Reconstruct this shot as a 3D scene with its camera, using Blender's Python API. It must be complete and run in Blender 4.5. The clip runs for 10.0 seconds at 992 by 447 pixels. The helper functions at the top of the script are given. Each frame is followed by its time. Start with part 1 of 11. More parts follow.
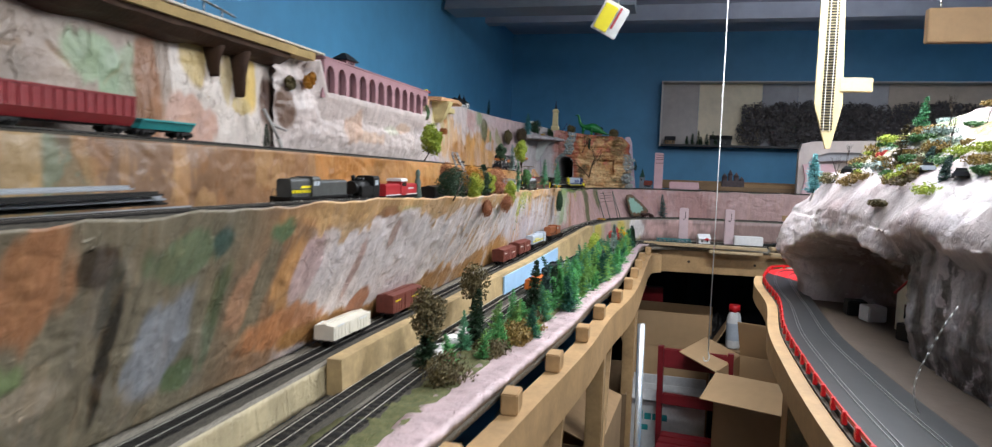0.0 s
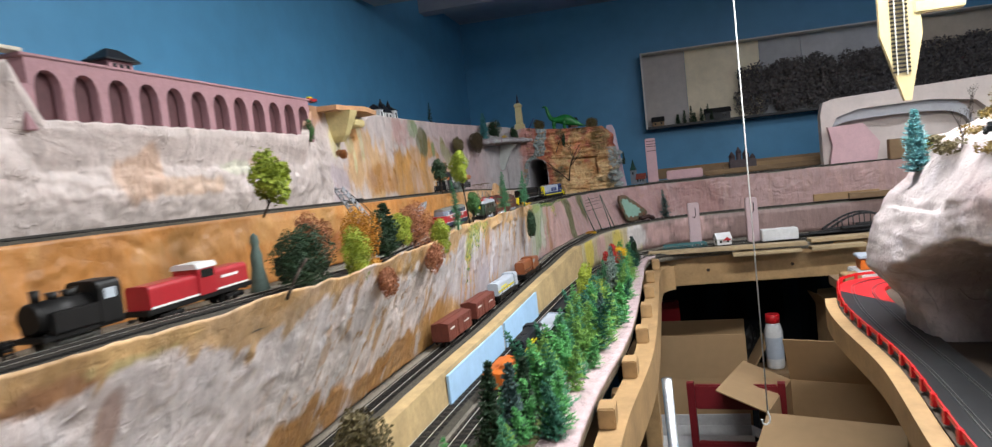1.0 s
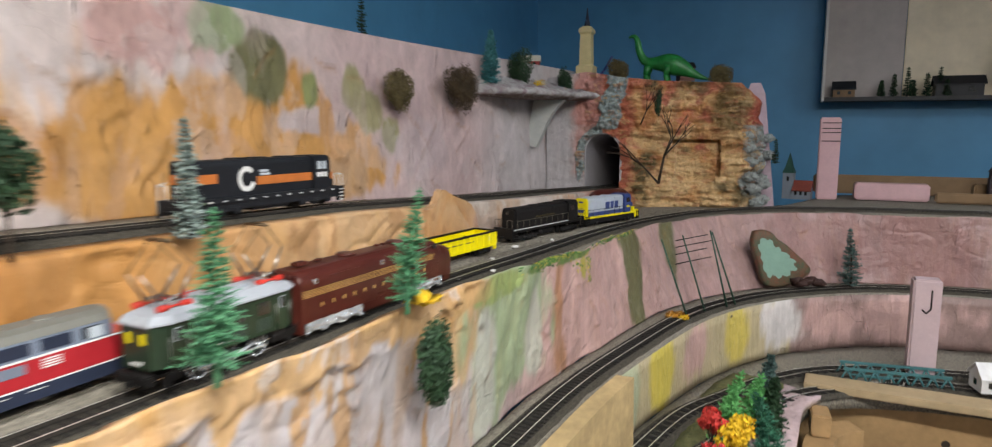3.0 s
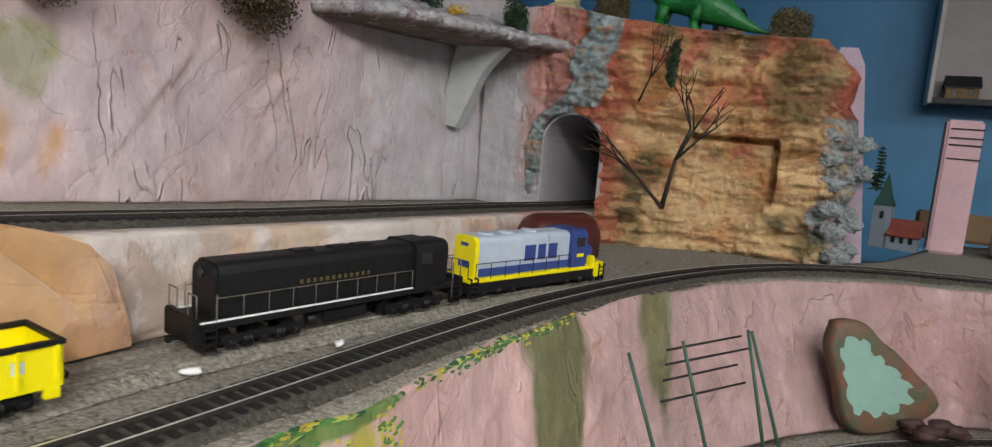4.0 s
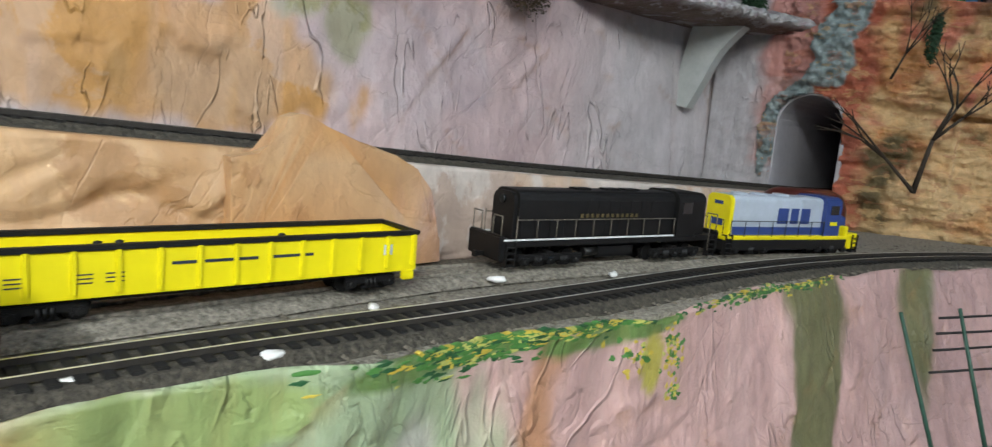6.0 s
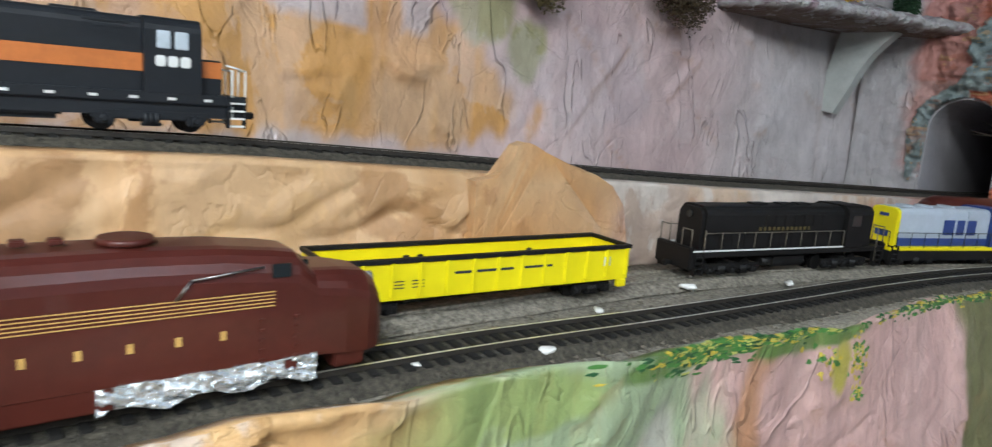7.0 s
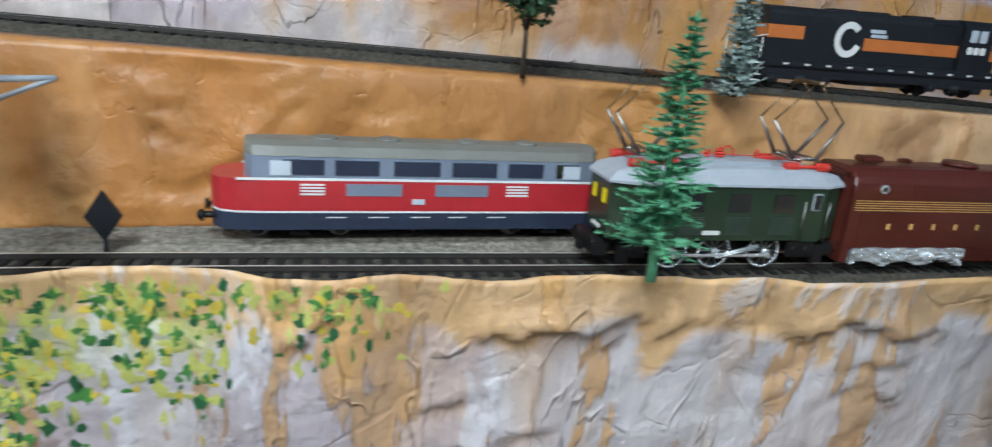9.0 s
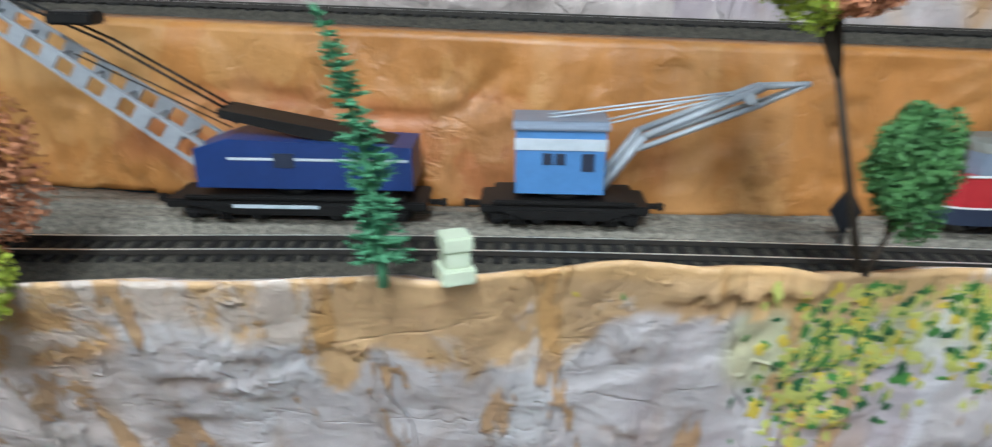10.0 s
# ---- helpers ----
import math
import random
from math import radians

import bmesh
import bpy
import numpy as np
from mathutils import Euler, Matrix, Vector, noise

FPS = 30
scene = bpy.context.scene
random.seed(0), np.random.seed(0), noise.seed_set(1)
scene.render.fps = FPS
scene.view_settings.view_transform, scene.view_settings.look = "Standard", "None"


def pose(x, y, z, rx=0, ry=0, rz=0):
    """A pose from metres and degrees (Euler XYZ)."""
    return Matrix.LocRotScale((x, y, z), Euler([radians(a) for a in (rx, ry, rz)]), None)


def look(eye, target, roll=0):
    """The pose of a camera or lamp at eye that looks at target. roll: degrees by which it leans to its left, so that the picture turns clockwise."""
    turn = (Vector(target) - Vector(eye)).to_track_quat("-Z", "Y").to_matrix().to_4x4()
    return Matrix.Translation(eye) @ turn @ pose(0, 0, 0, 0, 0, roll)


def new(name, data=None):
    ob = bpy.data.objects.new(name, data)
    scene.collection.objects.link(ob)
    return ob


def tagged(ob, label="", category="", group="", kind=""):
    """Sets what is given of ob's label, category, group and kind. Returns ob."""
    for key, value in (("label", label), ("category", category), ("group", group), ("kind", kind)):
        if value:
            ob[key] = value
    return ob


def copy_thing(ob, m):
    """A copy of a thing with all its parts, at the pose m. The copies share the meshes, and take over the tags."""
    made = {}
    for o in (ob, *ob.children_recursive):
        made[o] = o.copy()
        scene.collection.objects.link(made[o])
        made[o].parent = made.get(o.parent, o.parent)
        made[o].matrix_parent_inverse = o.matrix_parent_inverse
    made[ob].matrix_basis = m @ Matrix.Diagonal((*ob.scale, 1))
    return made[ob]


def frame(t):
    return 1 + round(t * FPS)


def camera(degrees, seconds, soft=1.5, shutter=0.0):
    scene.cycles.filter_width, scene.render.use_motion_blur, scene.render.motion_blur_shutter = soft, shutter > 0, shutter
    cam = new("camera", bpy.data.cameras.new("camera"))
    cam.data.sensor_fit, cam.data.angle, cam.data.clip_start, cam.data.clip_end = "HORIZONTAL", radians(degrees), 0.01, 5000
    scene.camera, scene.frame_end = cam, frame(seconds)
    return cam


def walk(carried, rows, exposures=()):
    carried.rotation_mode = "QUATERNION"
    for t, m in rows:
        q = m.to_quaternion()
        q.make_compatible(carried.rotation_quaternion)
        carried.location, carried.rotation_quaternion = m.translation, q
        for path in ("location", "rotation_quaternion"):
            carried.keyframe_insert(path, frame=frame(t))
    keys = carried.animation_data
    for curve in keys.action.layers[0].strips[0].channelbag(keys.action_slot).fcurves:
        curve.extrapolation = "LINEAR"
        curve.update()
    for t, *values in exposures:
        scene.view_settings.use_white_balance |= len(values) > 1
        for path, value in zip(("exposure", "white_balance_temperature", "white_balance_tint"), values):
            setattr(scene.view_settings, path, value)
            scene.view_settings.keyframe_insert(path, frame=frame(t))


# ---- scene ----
cam = camera(71.0, 10.0, soft=1.2, shutter=0.25)
PATH = [
    (0, (0.367, 0.338, 1.516), (-0.092, 2.278, 1.354), 1.8),
    (0.3, (0.341, 0.539, 1.537), (-0.086, 2.486, 1.377), -0.6),
    (0.5, (0.323, 0.689, 1.552), (-0.128, 2.633, 1.408), -1.0),
    (0.6, (0.311, 0.742, 1.555), (-0.101, 2.694, 1.408), -1.6),
    (1, (0.324, 1.014, 1.548), (-0.114, 2.96, 1.4), -6.3),
    (1.5, (0.316, 1.352, 1.579), (-0.106, 3.303, 1.457), -1.6),
    (1.6, (0.306, 1.43, 1.581), (-0.009, 3.402, 1.464), -2.7),
    (2, (0.274, 1.727, 1.585), (-0.192, 3.672, 1.545), -2.1),
    (2.2, (0.268, 1.879, 1.59), (-0.378, 3.77, 1.508), -2.7),
    (3.3, (0.255, 2.645, 1.584), (-0.518, 4.469, 1.306), 0.2),
    (3.4, (0.24, 2.744, 1.572), (-0.54, 4.566, 1.306), 0.3),
    (3.5, (0.236, 2.784, 1.58), (-0.538, 4.607, 1.297), 1.5),
    (4, (0.189, 3.022, 1.561), (-0.668, 4.806, 1.277), 4.7),
    (4.5, (0.189, 3.05, 1.54), (-0.806, 4.757, 1.226), 5.2),
    (5, (0.176, 3.024, 1.529), (-0.923, 4.661, 1.192), 5.1),
    (6.3, (0.164, 2.936, 1.518), (-1.189, 4.376, 1.204), 5.3),
    (6.5, (0.161, 2.918, 1.532), (-1.235, 4.308, 1.184), 5.2),
    (7, (0.158, 2.875, 1.536), (-1.317, 4.179, 1.185), 4.6),
    (7.5, (0.171, 2.792, 1.535), (-1.451, 3.903, 1.165), 5.5),
    (8, (0.189, 2.694, 1.532), (-1.56, 3.567, 1.109), 4.8),
    (8.5, (0.197, 2.609, 1.534), (-1.576, 3.375, 1.015), 4.4),
    (9, (0.201, 2.52, 1.541), (-1.633, 3.069, 0.964), 4.6),
    (9.2, (0.199, 2.486, 1.546), (-1.644, 2.972, 0.94), 4.4),
    (9.5, (0.199, 2.387, 1.561), (-1.63, 2.794, 0.862), 6.3),
    (10, (0.19, 2.281, 1.554), (-1.677, 2.256, 0.839), 0.6),
]
walk(cam, [(t, look(eye, target, roll)) for t, eye, target, roll in PATH],
     exposures=[(0.0, -0.12, 6250, 10), (2.0, -0.14, 6900, 10), (3.5, 0.14, 6900, 10), (5.0, 0.30, 6450, 7), (6.5, 0.14, 6300, 3), (7.5, 0.08, 6000, 4), (8.5, -0.36, 5750, 2), (10.0, -0.54, 5800, 2)])

# ---- light, sky and exposure ----
world = bpy.data.worlds.new("world")
scene.world = world
world.use_nodes = True
world.node_tree.nodes["Background"].inputs[0].default_value = (0.16, 0.19, 0.24, 1)
world.node_tree.nodes["Background"].inputs[1].default_value = 0.25


def lamp(name, m, size, size_y, watts, colour=(1.0, 0.97, 0.92)):
    data = bpy.data.lights.new(name, "AREA")
    data.shape, data.size, data.size_y = "RECTANGLE", size, size_y
    data.energy, data.color = watts, colour
    ob = new(name, data)
    ob.matrix_world = m
    return ob


lamp("fluorescent_light", look((0.85, 2.20, 2.27), (0.80, 2.20, 0.0)), 0.10, 1.1, 40, (0.965, 0.985, 1.0))
# unseen second lamp, added to brighten the near walls
lamp("fluorescent_light", look((0.95, 0.75, 2.29), (0.90, 0.75, 0.0)), 0.10, 1.1, 27, (0.965, 0.985, 1.0))
# unseen third lamp, added as fill for the far wall
lamp("fluorescent_light", look((1.75, 3.5, 2.27), (1.70, 3.5, 0.0)), 0.10, 1.1, 8, (0.965, 0.985, 1.0))
# added uplight without a fixture, brightens the ceiling and far wall
lamp("fluorescent_light", look((1.05, 3.1, 2.12), (1.10, 3.1, 3.0)), 0.10, 1.1, 14, (0.965, 0.985, 1.0))

# ---- small tools ----
V = Vector


def crom(pts, n):
    """n + 1 points along a smooth curve through pts, evenly spaced by length."""
    p = [V(q) if len(q) == 3 else V((q[0], q[1], 0)) for q in pts]
    p = [p[0] * 2 - p[1]] + p + [p[-1] * 2 - p[-2]]
    fine = []
    for i in range(1, len(p) - 2):
        a, b, c, d = p[i - 1:i + 3]
        for k in range(24):
            t = k / 24
            fine.append(0.5 * (2 * b + (c - a) * t + (2 * a - 5 * b + 4 * c - d) * t * t + (3 * b - a - 3 * c + d) * t ** 3))
    fine.append(p[-2])
    run = [0.0]
    for a, b in zip(fine, fine[1:]):
        run.append(run[-1] + (b - a).length)
    out, j = [], 0
    for i in range(n + 1):
        want = run[-1] * i / n
        while j < len(run) - 2 and run[j + 1] < want:
            j += 1
        f = (want - run[j]) / max(1e-9, run[j + 1] - run[j])
        out.append(fine[j].lerp(fine[j + 1], min(1, f)))
    return out


def lerp_at(table, y):
    """Linear look-up in rows of (y, value)."""
    if y <= table[0][0]:
        return table[0][1]
    for (a, va), (b, vb) in zip(table, table[1:]):
        if y <= b:
            return va + (vb - va) * (y - a) / (b - a)
    return table[-1][1]


def fbm(p, octaves=4):
    return noise.fractal(p, 1.0, 2.0, octaves)


def mesh_ob(name, verts, faces, mats, parent=None, smooth=True, label="", colours=None, fmat=None):
    me = bpy.data.meshes.new(name)
    me.from_pydata([tuple(v) for v in verts], [], faces)
    for m in (mats if isinstance(mats, (list, tuple)) else [mats]):
        me.materials.append(m)
    if fmat:
        me.polygons.foreach_set("material_index", fmat)
    if smooth:
        me.polygons.foreach_set("use_smooth", [True] * len(me.polygons))
    if colours is not None:
        at = me.color_attributes.new("paint", "FLOAT_COLOR", "POINT")
        at.data.foreach_set("color", np.asarray(colours, dtype=np.float32).ravel())
    ob = new(name, me)
    if parent is not None:
        ob.parent = parent
    if label:
        tagged(ob, label)
    return ob


def part(name, bm, material, parent=None, label="", smooth=False):
    me = bpy.data.meshes.new(name)
    bm.to_mesh(me)
    bm.free()
    for m in (material if isinstance(material, (list, tuple)) else [material]):
        me.materials.append(m)
    if smooth:
        me.polygons.foreach_set("use_smooth", [True] * len(me.polygons))
    ob = new(name, me)
    if parent is not None:
        ob.parent = parent
    if label:
        tagged(ob, label)
    return ob


def thing(name, m, label, category, group=""):
    ob = new(name)
    ob.empty_display_size = 0.02
    ob.matrix_world = m
    return tagged(ob, label, category, group)


def box(bm, x0, y0, z0, x1, y1, z1, bevel=0.0, mat=0):
    """A box between two corners, with bevelled edges, added to bm."""
    r = bmesh.ops.create_cube(bm, size=1.0)
    for v in r["verts"]:
        v.co = V(((x0 + x1) / 2 + v.co.x * (x1 - x0), (y0 + y1) / 2 + v.co.y * (y1 - y0), (z0 + z1) / 2 + v.co.z * (z1 - z0)))
    faces = {f for v in r["verts"] for f in v.link_faces}
    if bevel:
        edges = {e for v in r["verts"] for e in v.link_edges}
        out = bmesh.ops.bevel(bm, geom=list(edges), offset=bevel, segments=2, affect="EDGES")
        faces = {f for f in faces if f.is_valid} | set(out["faces"])
    for f in faces:
        f.material_index = mat
    return r


def cyl(bm, a, b, r0, r1=None, n=12, mat=0, caps=True):
    """A tapered rod from a to b."""
    a, b = V(a), V(b)
    d = b - a
    q = d.to_track_quat("Z", "Y").to_matrix()
    r1 = r0 if r1 is None else r1
    ring = []
    for p, r in ((a, r0), (b, r1)):
        ring.append([bm.verts.new(p + q @ V((r * math.cos(2 * math.pi * i / n), r * math.sin(2 * math.pi * i / n), 0))) for i in range(n)])
    for i in range(n):
        f = bm.faces.new((ring[0][i], ring[0][(i + 1) % n], ring[1][(i + 1) % n], ring[1][i]))
        f.material_index, f.smooth = mat, True
    if caps:
        bm.faces.new(list(reversed(ring[0]))).material_index = mat
        bm.faces.new(ring[1]).material_index = mat


def loft(bm, rings, mat=0, caps=True, smooth=False):
    """Skin over closed rings of equally many points."""
    vs = [[bm.verts.new(p) for p in r] for r in rings]
    n = len(vs[0])
    for a, b in zip(vs, vs[1:]):
        for i in range(n):
            f = bm.faces.new((a[i], a[(i + 1) % n], b[(i + 1) % n], b[i]))
            f.material_index, f.smooth = mat, smooth
    if caps:
        bm.faces.new(list(reversed(vs[0]))).material_index = mat
        bm.faces.new(vs[-1]).material_index = mat
    return vs


def blob(bm, c, r, squash=(1, 1, 1), rough=0.25, freq=3.0, level=2, mat=0, seed=0):
    """An uneven lump."""
    out = bmesh.ops.create_icosphere(bm, subdivisions=level, radius=1.0)
    for v in out["verts"]:
        d = 1 + rough * fbm(v.co * freq + V((seed * 3.1, seed, 0)), 3)
        v.co = V(c) + V((v.co.x * squash[0], v.co.y * squash[1], v.co.z * squash[2])) * r * d
    for v in out["verts"]:
        for f in v.link_faces:
            f.material_index, f.smooth = mat, True


def tube_along(bm, pts, r, n=6, mat=0):
    for a, b in zip(pts, pts[1:]):
        cyl(bm, a, b, r, r, n, mat)


# ---- materials ----
def material(name, colour, rough=0.6, metal=0.0, vary=0.25, scale=30.0, bump=0.0, bump_scale=150.0, second=None, spec=0.4, coat=0.0):
    """Plain colour broken up at two scales, with fine relief."""
    m = bpy.data.materials.new(name)
    m.use_nodes = True
    nt = m.node_tree
    b = nt.nodes["Principled BSDF"]
    tc = nt.nodes.new("ShaderNodeTexCoord")
    n1 = nt.nodes.new("ShaderNodeTexNoise")
    n1.inputs["Scale"].default_value, n1.inputs["Detail"].default_value = scale, 6
    n1.inputs["Roughness"].default_value = 0.65
    nt.links.new(tc.outputs["Object"], n1.inputs["Vector"])
    n2 = nt.nodes.new("ShaderNodeTexNoise")
    n2.inputs["Scale"].default_value, n2.inputs["Detail"].default_value = scale * 7.3, 3
    nt.links.new(tc.outputs["Object"], n2.inputs["Vector"])
    add = nt.nodes.new("ShaderNodeMath")
    add.operation = "MULTIPLY_ADD"
    add.inputs[1].default_value = 0.35
    nt.links.new(n2.outputs["Fac"], add.inputs[0])
    nt.links.new(n1.outputs["Fac"], add.inputs[2])
    ramp = nt.nodes.new("ShaderNodeValToRGB")
    c = V(colour)
    lo = second if second else tuple(c * (1 - vary))
    hi = tuple(min(1, v * (1 + vary * 0.6)) for v in c)
    ramp.color_ramp.elements[0].position, ramp.color_ramp.elements[0].color = 0.42, (*lo, 1)
    ramp.color_ramp.elements[1].position, ramp.color_ramp.elements[1].color = 0.92, (*hi, 1)
    nt.links.new(add.outputs[0], ramp.inputs["Fac"])
    nt.links.new(ramp.outputs["Color"], b.inputs["Base Color"])
    b.inputs["Roughness"].default_value, b.inputs["Metallic"].default_value = rough, metal
    b.inputs["Specular IOR Level"].default_value = spec
    b.inputs["Coat Weight"].default_value = coat
    if bump:
        n3 = nt.nodes.new("ShaderNodeTexNoise")
        n3.inputs["Scale"].default_value, n3.inputs["Detail"].default_value = bump_scale, 5
        nt.links.new(tc.outputs["Object"], n3.inputs["Vector"])
        bp = nt.nodes.new("ShaderNodeBump")
        bp.inputs["Strength"].default_value, bp.inputs["Distance"].default_value = bump, 0.002
        nt.links.new(n3.outputs["Fac"], bp.inputs["Height"])
        nt.links.new(bp.outputs["Normal"], b.inputs["Normal"])
    return m


def painted(name, rough=0.42, bump=0.9, stroke=(3.0, 3.0, 1.3), grain=1.0, drips=None, ridges=0.36, brush=(110, 110, 9), snap=2.2, crumb=0.5):
    """Brushed paint over plaster: the paint's own colours come from the mesh, broken up by coats that end in ragged steps, brush marks and trowel ridges."""
    m = bpy.data.materials.new(name)
    m.use_nodes = True
    nt = m.node_tree
    b = nt.nodes["Principled BSDF"]
    tc = nt.nodes.new("ShaderNodeTexCoord")

    def stretched(scale, turn=(0, 0, 0), shift=(0, 0, 0)):
        mp = nt.nodes.new("ShaderNodeMapping")
        mp.inputs["Scale"].default_value, mp.inputs["Rotation"].default_value, mp.inputs["Location"].default_value = scale, turn, shift
        nt.links.new(tc.outputs["Object"], mp.inputs["Vector"])
        return mp.outputs["Vector"]

    def grainy(vec, scale, detail, roughness=0.55, distortion=0.0):
        n = nt.nodes.new("ShaderNodeTexNoise")
        n.inputs["Scale"].default_value, n.inputs["Detail"].default_value = scale, detail
        n.inputs["Roughness"].default_value, n.inputs["Distortion"].default_value = roughness, distortion
        nt.links.new(vec, n.inputs["Vector"])
        return n.outputs["Fac"]

    def ranged(v, a, z, lo, hi):
        r = nt.nodes.new("ShaderNodeMapRange")
        for key, val in (("From Min", a), ("From Max", z), ("To Min", lo), ("To Max", hi)):
            r.inputs[key].default_value = val
        nt.links.new(v, r.inputs["Value"])
        return r.outputs["Result"]

    def maths(op, a, c, d=None):
        n = nt.nodes.new("ShaderNodeMath")
        n.operation = op
        for k, v in enumerate((a, c, d)):
            if v is None:
                continue
            if isinstance(v, (int, float)):
                n.inputs[k].default_value = v
            else:
                nt.links.new(v, n.inputs[k])
        return n.outputs[0]

    def mixed(kind, fac, a, c):
        n = nt.nodes.new("ShaderNodeMix")
        n.data_type, n.blend_type = "RGBA", kind
        if isinstance(fac, (int, float)):
            n.inputs["Factor"].default_value = fac
        else:
            nt.links.new(fac, n.inputs["Factor"])
        nt.links.new(a, n.inputs[6])
        if isinstance(c, tuple):
            n.inputs[7].default_value = (*c, 1)
        else:
            nt.links.new(c, n.inputs[7])
        return n.outputs[2]

    plain = tc.outputs["Object"]
    at = nt.nodes.new("ShaderNodeAttribute")
    at.attribute_name = "paint"
    blotch = grainy(stretched(stroke), 9 * grain, 8, 0.7)
    out = mixed("MULTIPLY", 1.0, at.outputs["Color"], ranged(blotch, 0.25, 0.75, 0.80, 1.12))
    lumps = grainy(plain, 24 * grain, 4)
    fine = grainy(plain, 70 * grain, 7, 0.6, 0.5)
    strokes = grainy(stretched(brush, (0.06, 0.04, 0)), 1.0, 4, 0.6, 0.3)
    height = maths("MULTIPLY_ADD", fine, crumb, maths("MULTIPLY", lumps, 0.35))
    height = maths("MULTIPLY_ADD", strokes, 0.30, height)
    # thin coats of other paint, each with a raised ragged edge
    for k, (colour, share, scale) in enumerate(drips or ()):
        nd = grainy(stretched(scale, (0, 0, 0), (3.1 * k, 1.7 * k, 0.4 * k)), 1.0, 7, 0.62, 0.4)
        mask = ranged(nd, 0.555, 0.585, 0.0, 1.0)
        mask = maths("MULTIPLY", mask, at.outputs["Alpha"])
        out = mixed("MIX", maths("MULTIPLY", mask, share), out, colour)
        height = maths("MULTIPLY_ADD", mask, 0.22 * share, height)
    # skim coats that end in ragged steps, each with a tone of its own, and a few hair cracks
    skim = grainy(stretched((1.0, 1.0, 0.6), (0.5, 0.2, 0.3)), 21 * grain, 5, 0.6, 0.9)
    steps_of = maths("SNAP", skim, 0.085)
    height = maths("MULTIPLY_ADD", steps_of, snap, height)
    crack = maths("ABSOLUTE", maths("SUBTRACT", grainy(plain, 7 * grain, 6, 0.5, 1.4), 0.5), 0)
    height = maths("ADD", height, ranged(crack, 0.0, 0.010, -0.10, 0.0))
    # raised trowel ridges, here and there, mostly running down the wall
    trowel = maths("ABSOLUTE", maths("SUBTRACT", grainy(stretched((22, 22, 6.5), (0.35, 0.0, 0.15)), grain, 3, 0.5, 0.9), 0.47), 0)
    ridge = maths("MULTIPLY", ranged(trowel, 0.0, 0.014, ridges, 0.0), ranged(lumps, 0.46, 0.56, 0.0, 1.0))
    height = maths("ADD", height, ridge)
    out = mixed("MULTIPLY", 1.0, out, ranged(steps_of, 0.25, 0.75, 0.82, 1.14))
    out = mixed("MULTIPLY", 1.0, out, ranged(strokes, 0.3, 0.7, 0.90, 1.07))
    nt.links.new(out, b.inputs["Base Color"])
    b.inputs["Roughness"].default_value, b.inputs["Specular IOR Level"].default_value = rough, 0.45
    bp = nt.nodes.new("ShaderNodeBump")
    bp.inputs["Strength"].default_value, bp.inputs["Distance"].default_value = bump, 0.0045
    nt.links.new(height, bp.inputs["Height"])
    nt.links.new(bp.outputs["Normal"], b.inputs["Normal"])
    return m


PLASTER = painted("painted_plaster")
MOUNTAIN = painted("flecked_mountain_plaster", bump=0.9, ridges=0.35, brush=(70, 70, 50), crumb=0.6, snap=1.6, drips=(((0.34, 0.28, 0.28), 0.30, (42, 42, 30)), ((0.66, 0.60, 0.63), 0.5, (16, 16, 14))))
DRIPPED = painted("dripped_plaster_paint", snap=1.1, ridges=0.28, drips=(((0.66, 0.64, 0.66), 0.55, (16, 16, 8.0)), ((0.54, 0.30, 0.11), 0.80, (40, 40, 6.5)), ((0.36, 0.25, 0.18), 0.25, (15, 15, 7.0))))
SCUFFED = painted("scuffed_plaster_paint", snap=1.3, ridges=0.55, brush=(34, 34, 20), crumb=0.35, drips=(((0.62, 0.56, 0.56), 0.45, (11, 11, 7.0)), ((0.50, 0.36, 0.35), 0.40, (9, 9, 6.0))))
SKIM = painted("ochre_plaster_paint", bump=0.7, ridges=0.08, brush=(40, 40, 24), crumb=0.35, snap=1.5, drips=(((0.60, 0.36, 0.14), 0.28, (14, 14, 9.0)), ((0.30, 0.13, 0.04), 0.40, (12, 12, 8.0))))
ROCKY = painted("rough_rock_paint", 0.5, 1.0, (3.0, 3.0, 7.0), 2.0, (((0.62, 0.40, 0.18), 0.55, (26, 26, 60)), ((0.42, 0.13, 0.06), 0.40, (34, 34, 70)), ((0.16, 0.10, 0.05), 0.14, (30, 30, 90))), 0.1, (60, 60, 140), 1.2, 1.2)
CRUMBLY = painted("crumbled_plaster_paint", 0.6, 1.0, (5.0, 5.0, 5.0), 2.6, (((0.48, 0.54, 0.53), 0.6, (60, 60, 60)), ((0.12, 0.13, 0.13), 0.5, (75, 75, 75))), 0.0, (90, 90, 90), 1.6, 2.4)
CRUMBLE_WHITE = painted("crumpled_white_plaster", 0.5, 1.0, (4.0, 4.0, 4.0), 2.2, (((0.68, 0.68, 0.70), 0.5, (40, 40, 40)), ((0.30, 0.22, 0.24), 0.4, (55, 55, 55))), 0.0, (70, 70, 70), 1.8, 1.6)
BALLAST = material("grey_ballast", (0.27, 0.245, 0.20), 0.9, 0, 0.75, 330, 1.0, 480, second=(0.045, 0.040, 0.032))
DARKBED = material("dark_track_grit", (0.075, 0.066, 0.050), 0.9, 0, 0.7, 330, 1.0, 480, second=(0.010, 0.009, 0.008))
TIE = material("dark_ties", (0.011, 0.010, 0.009), 0.8, 0, 0.3, 200)
RAIL = material("nickel_rail", (0.80, 0.77, 0.69), 0.36, 0.5, 0.2, 90)
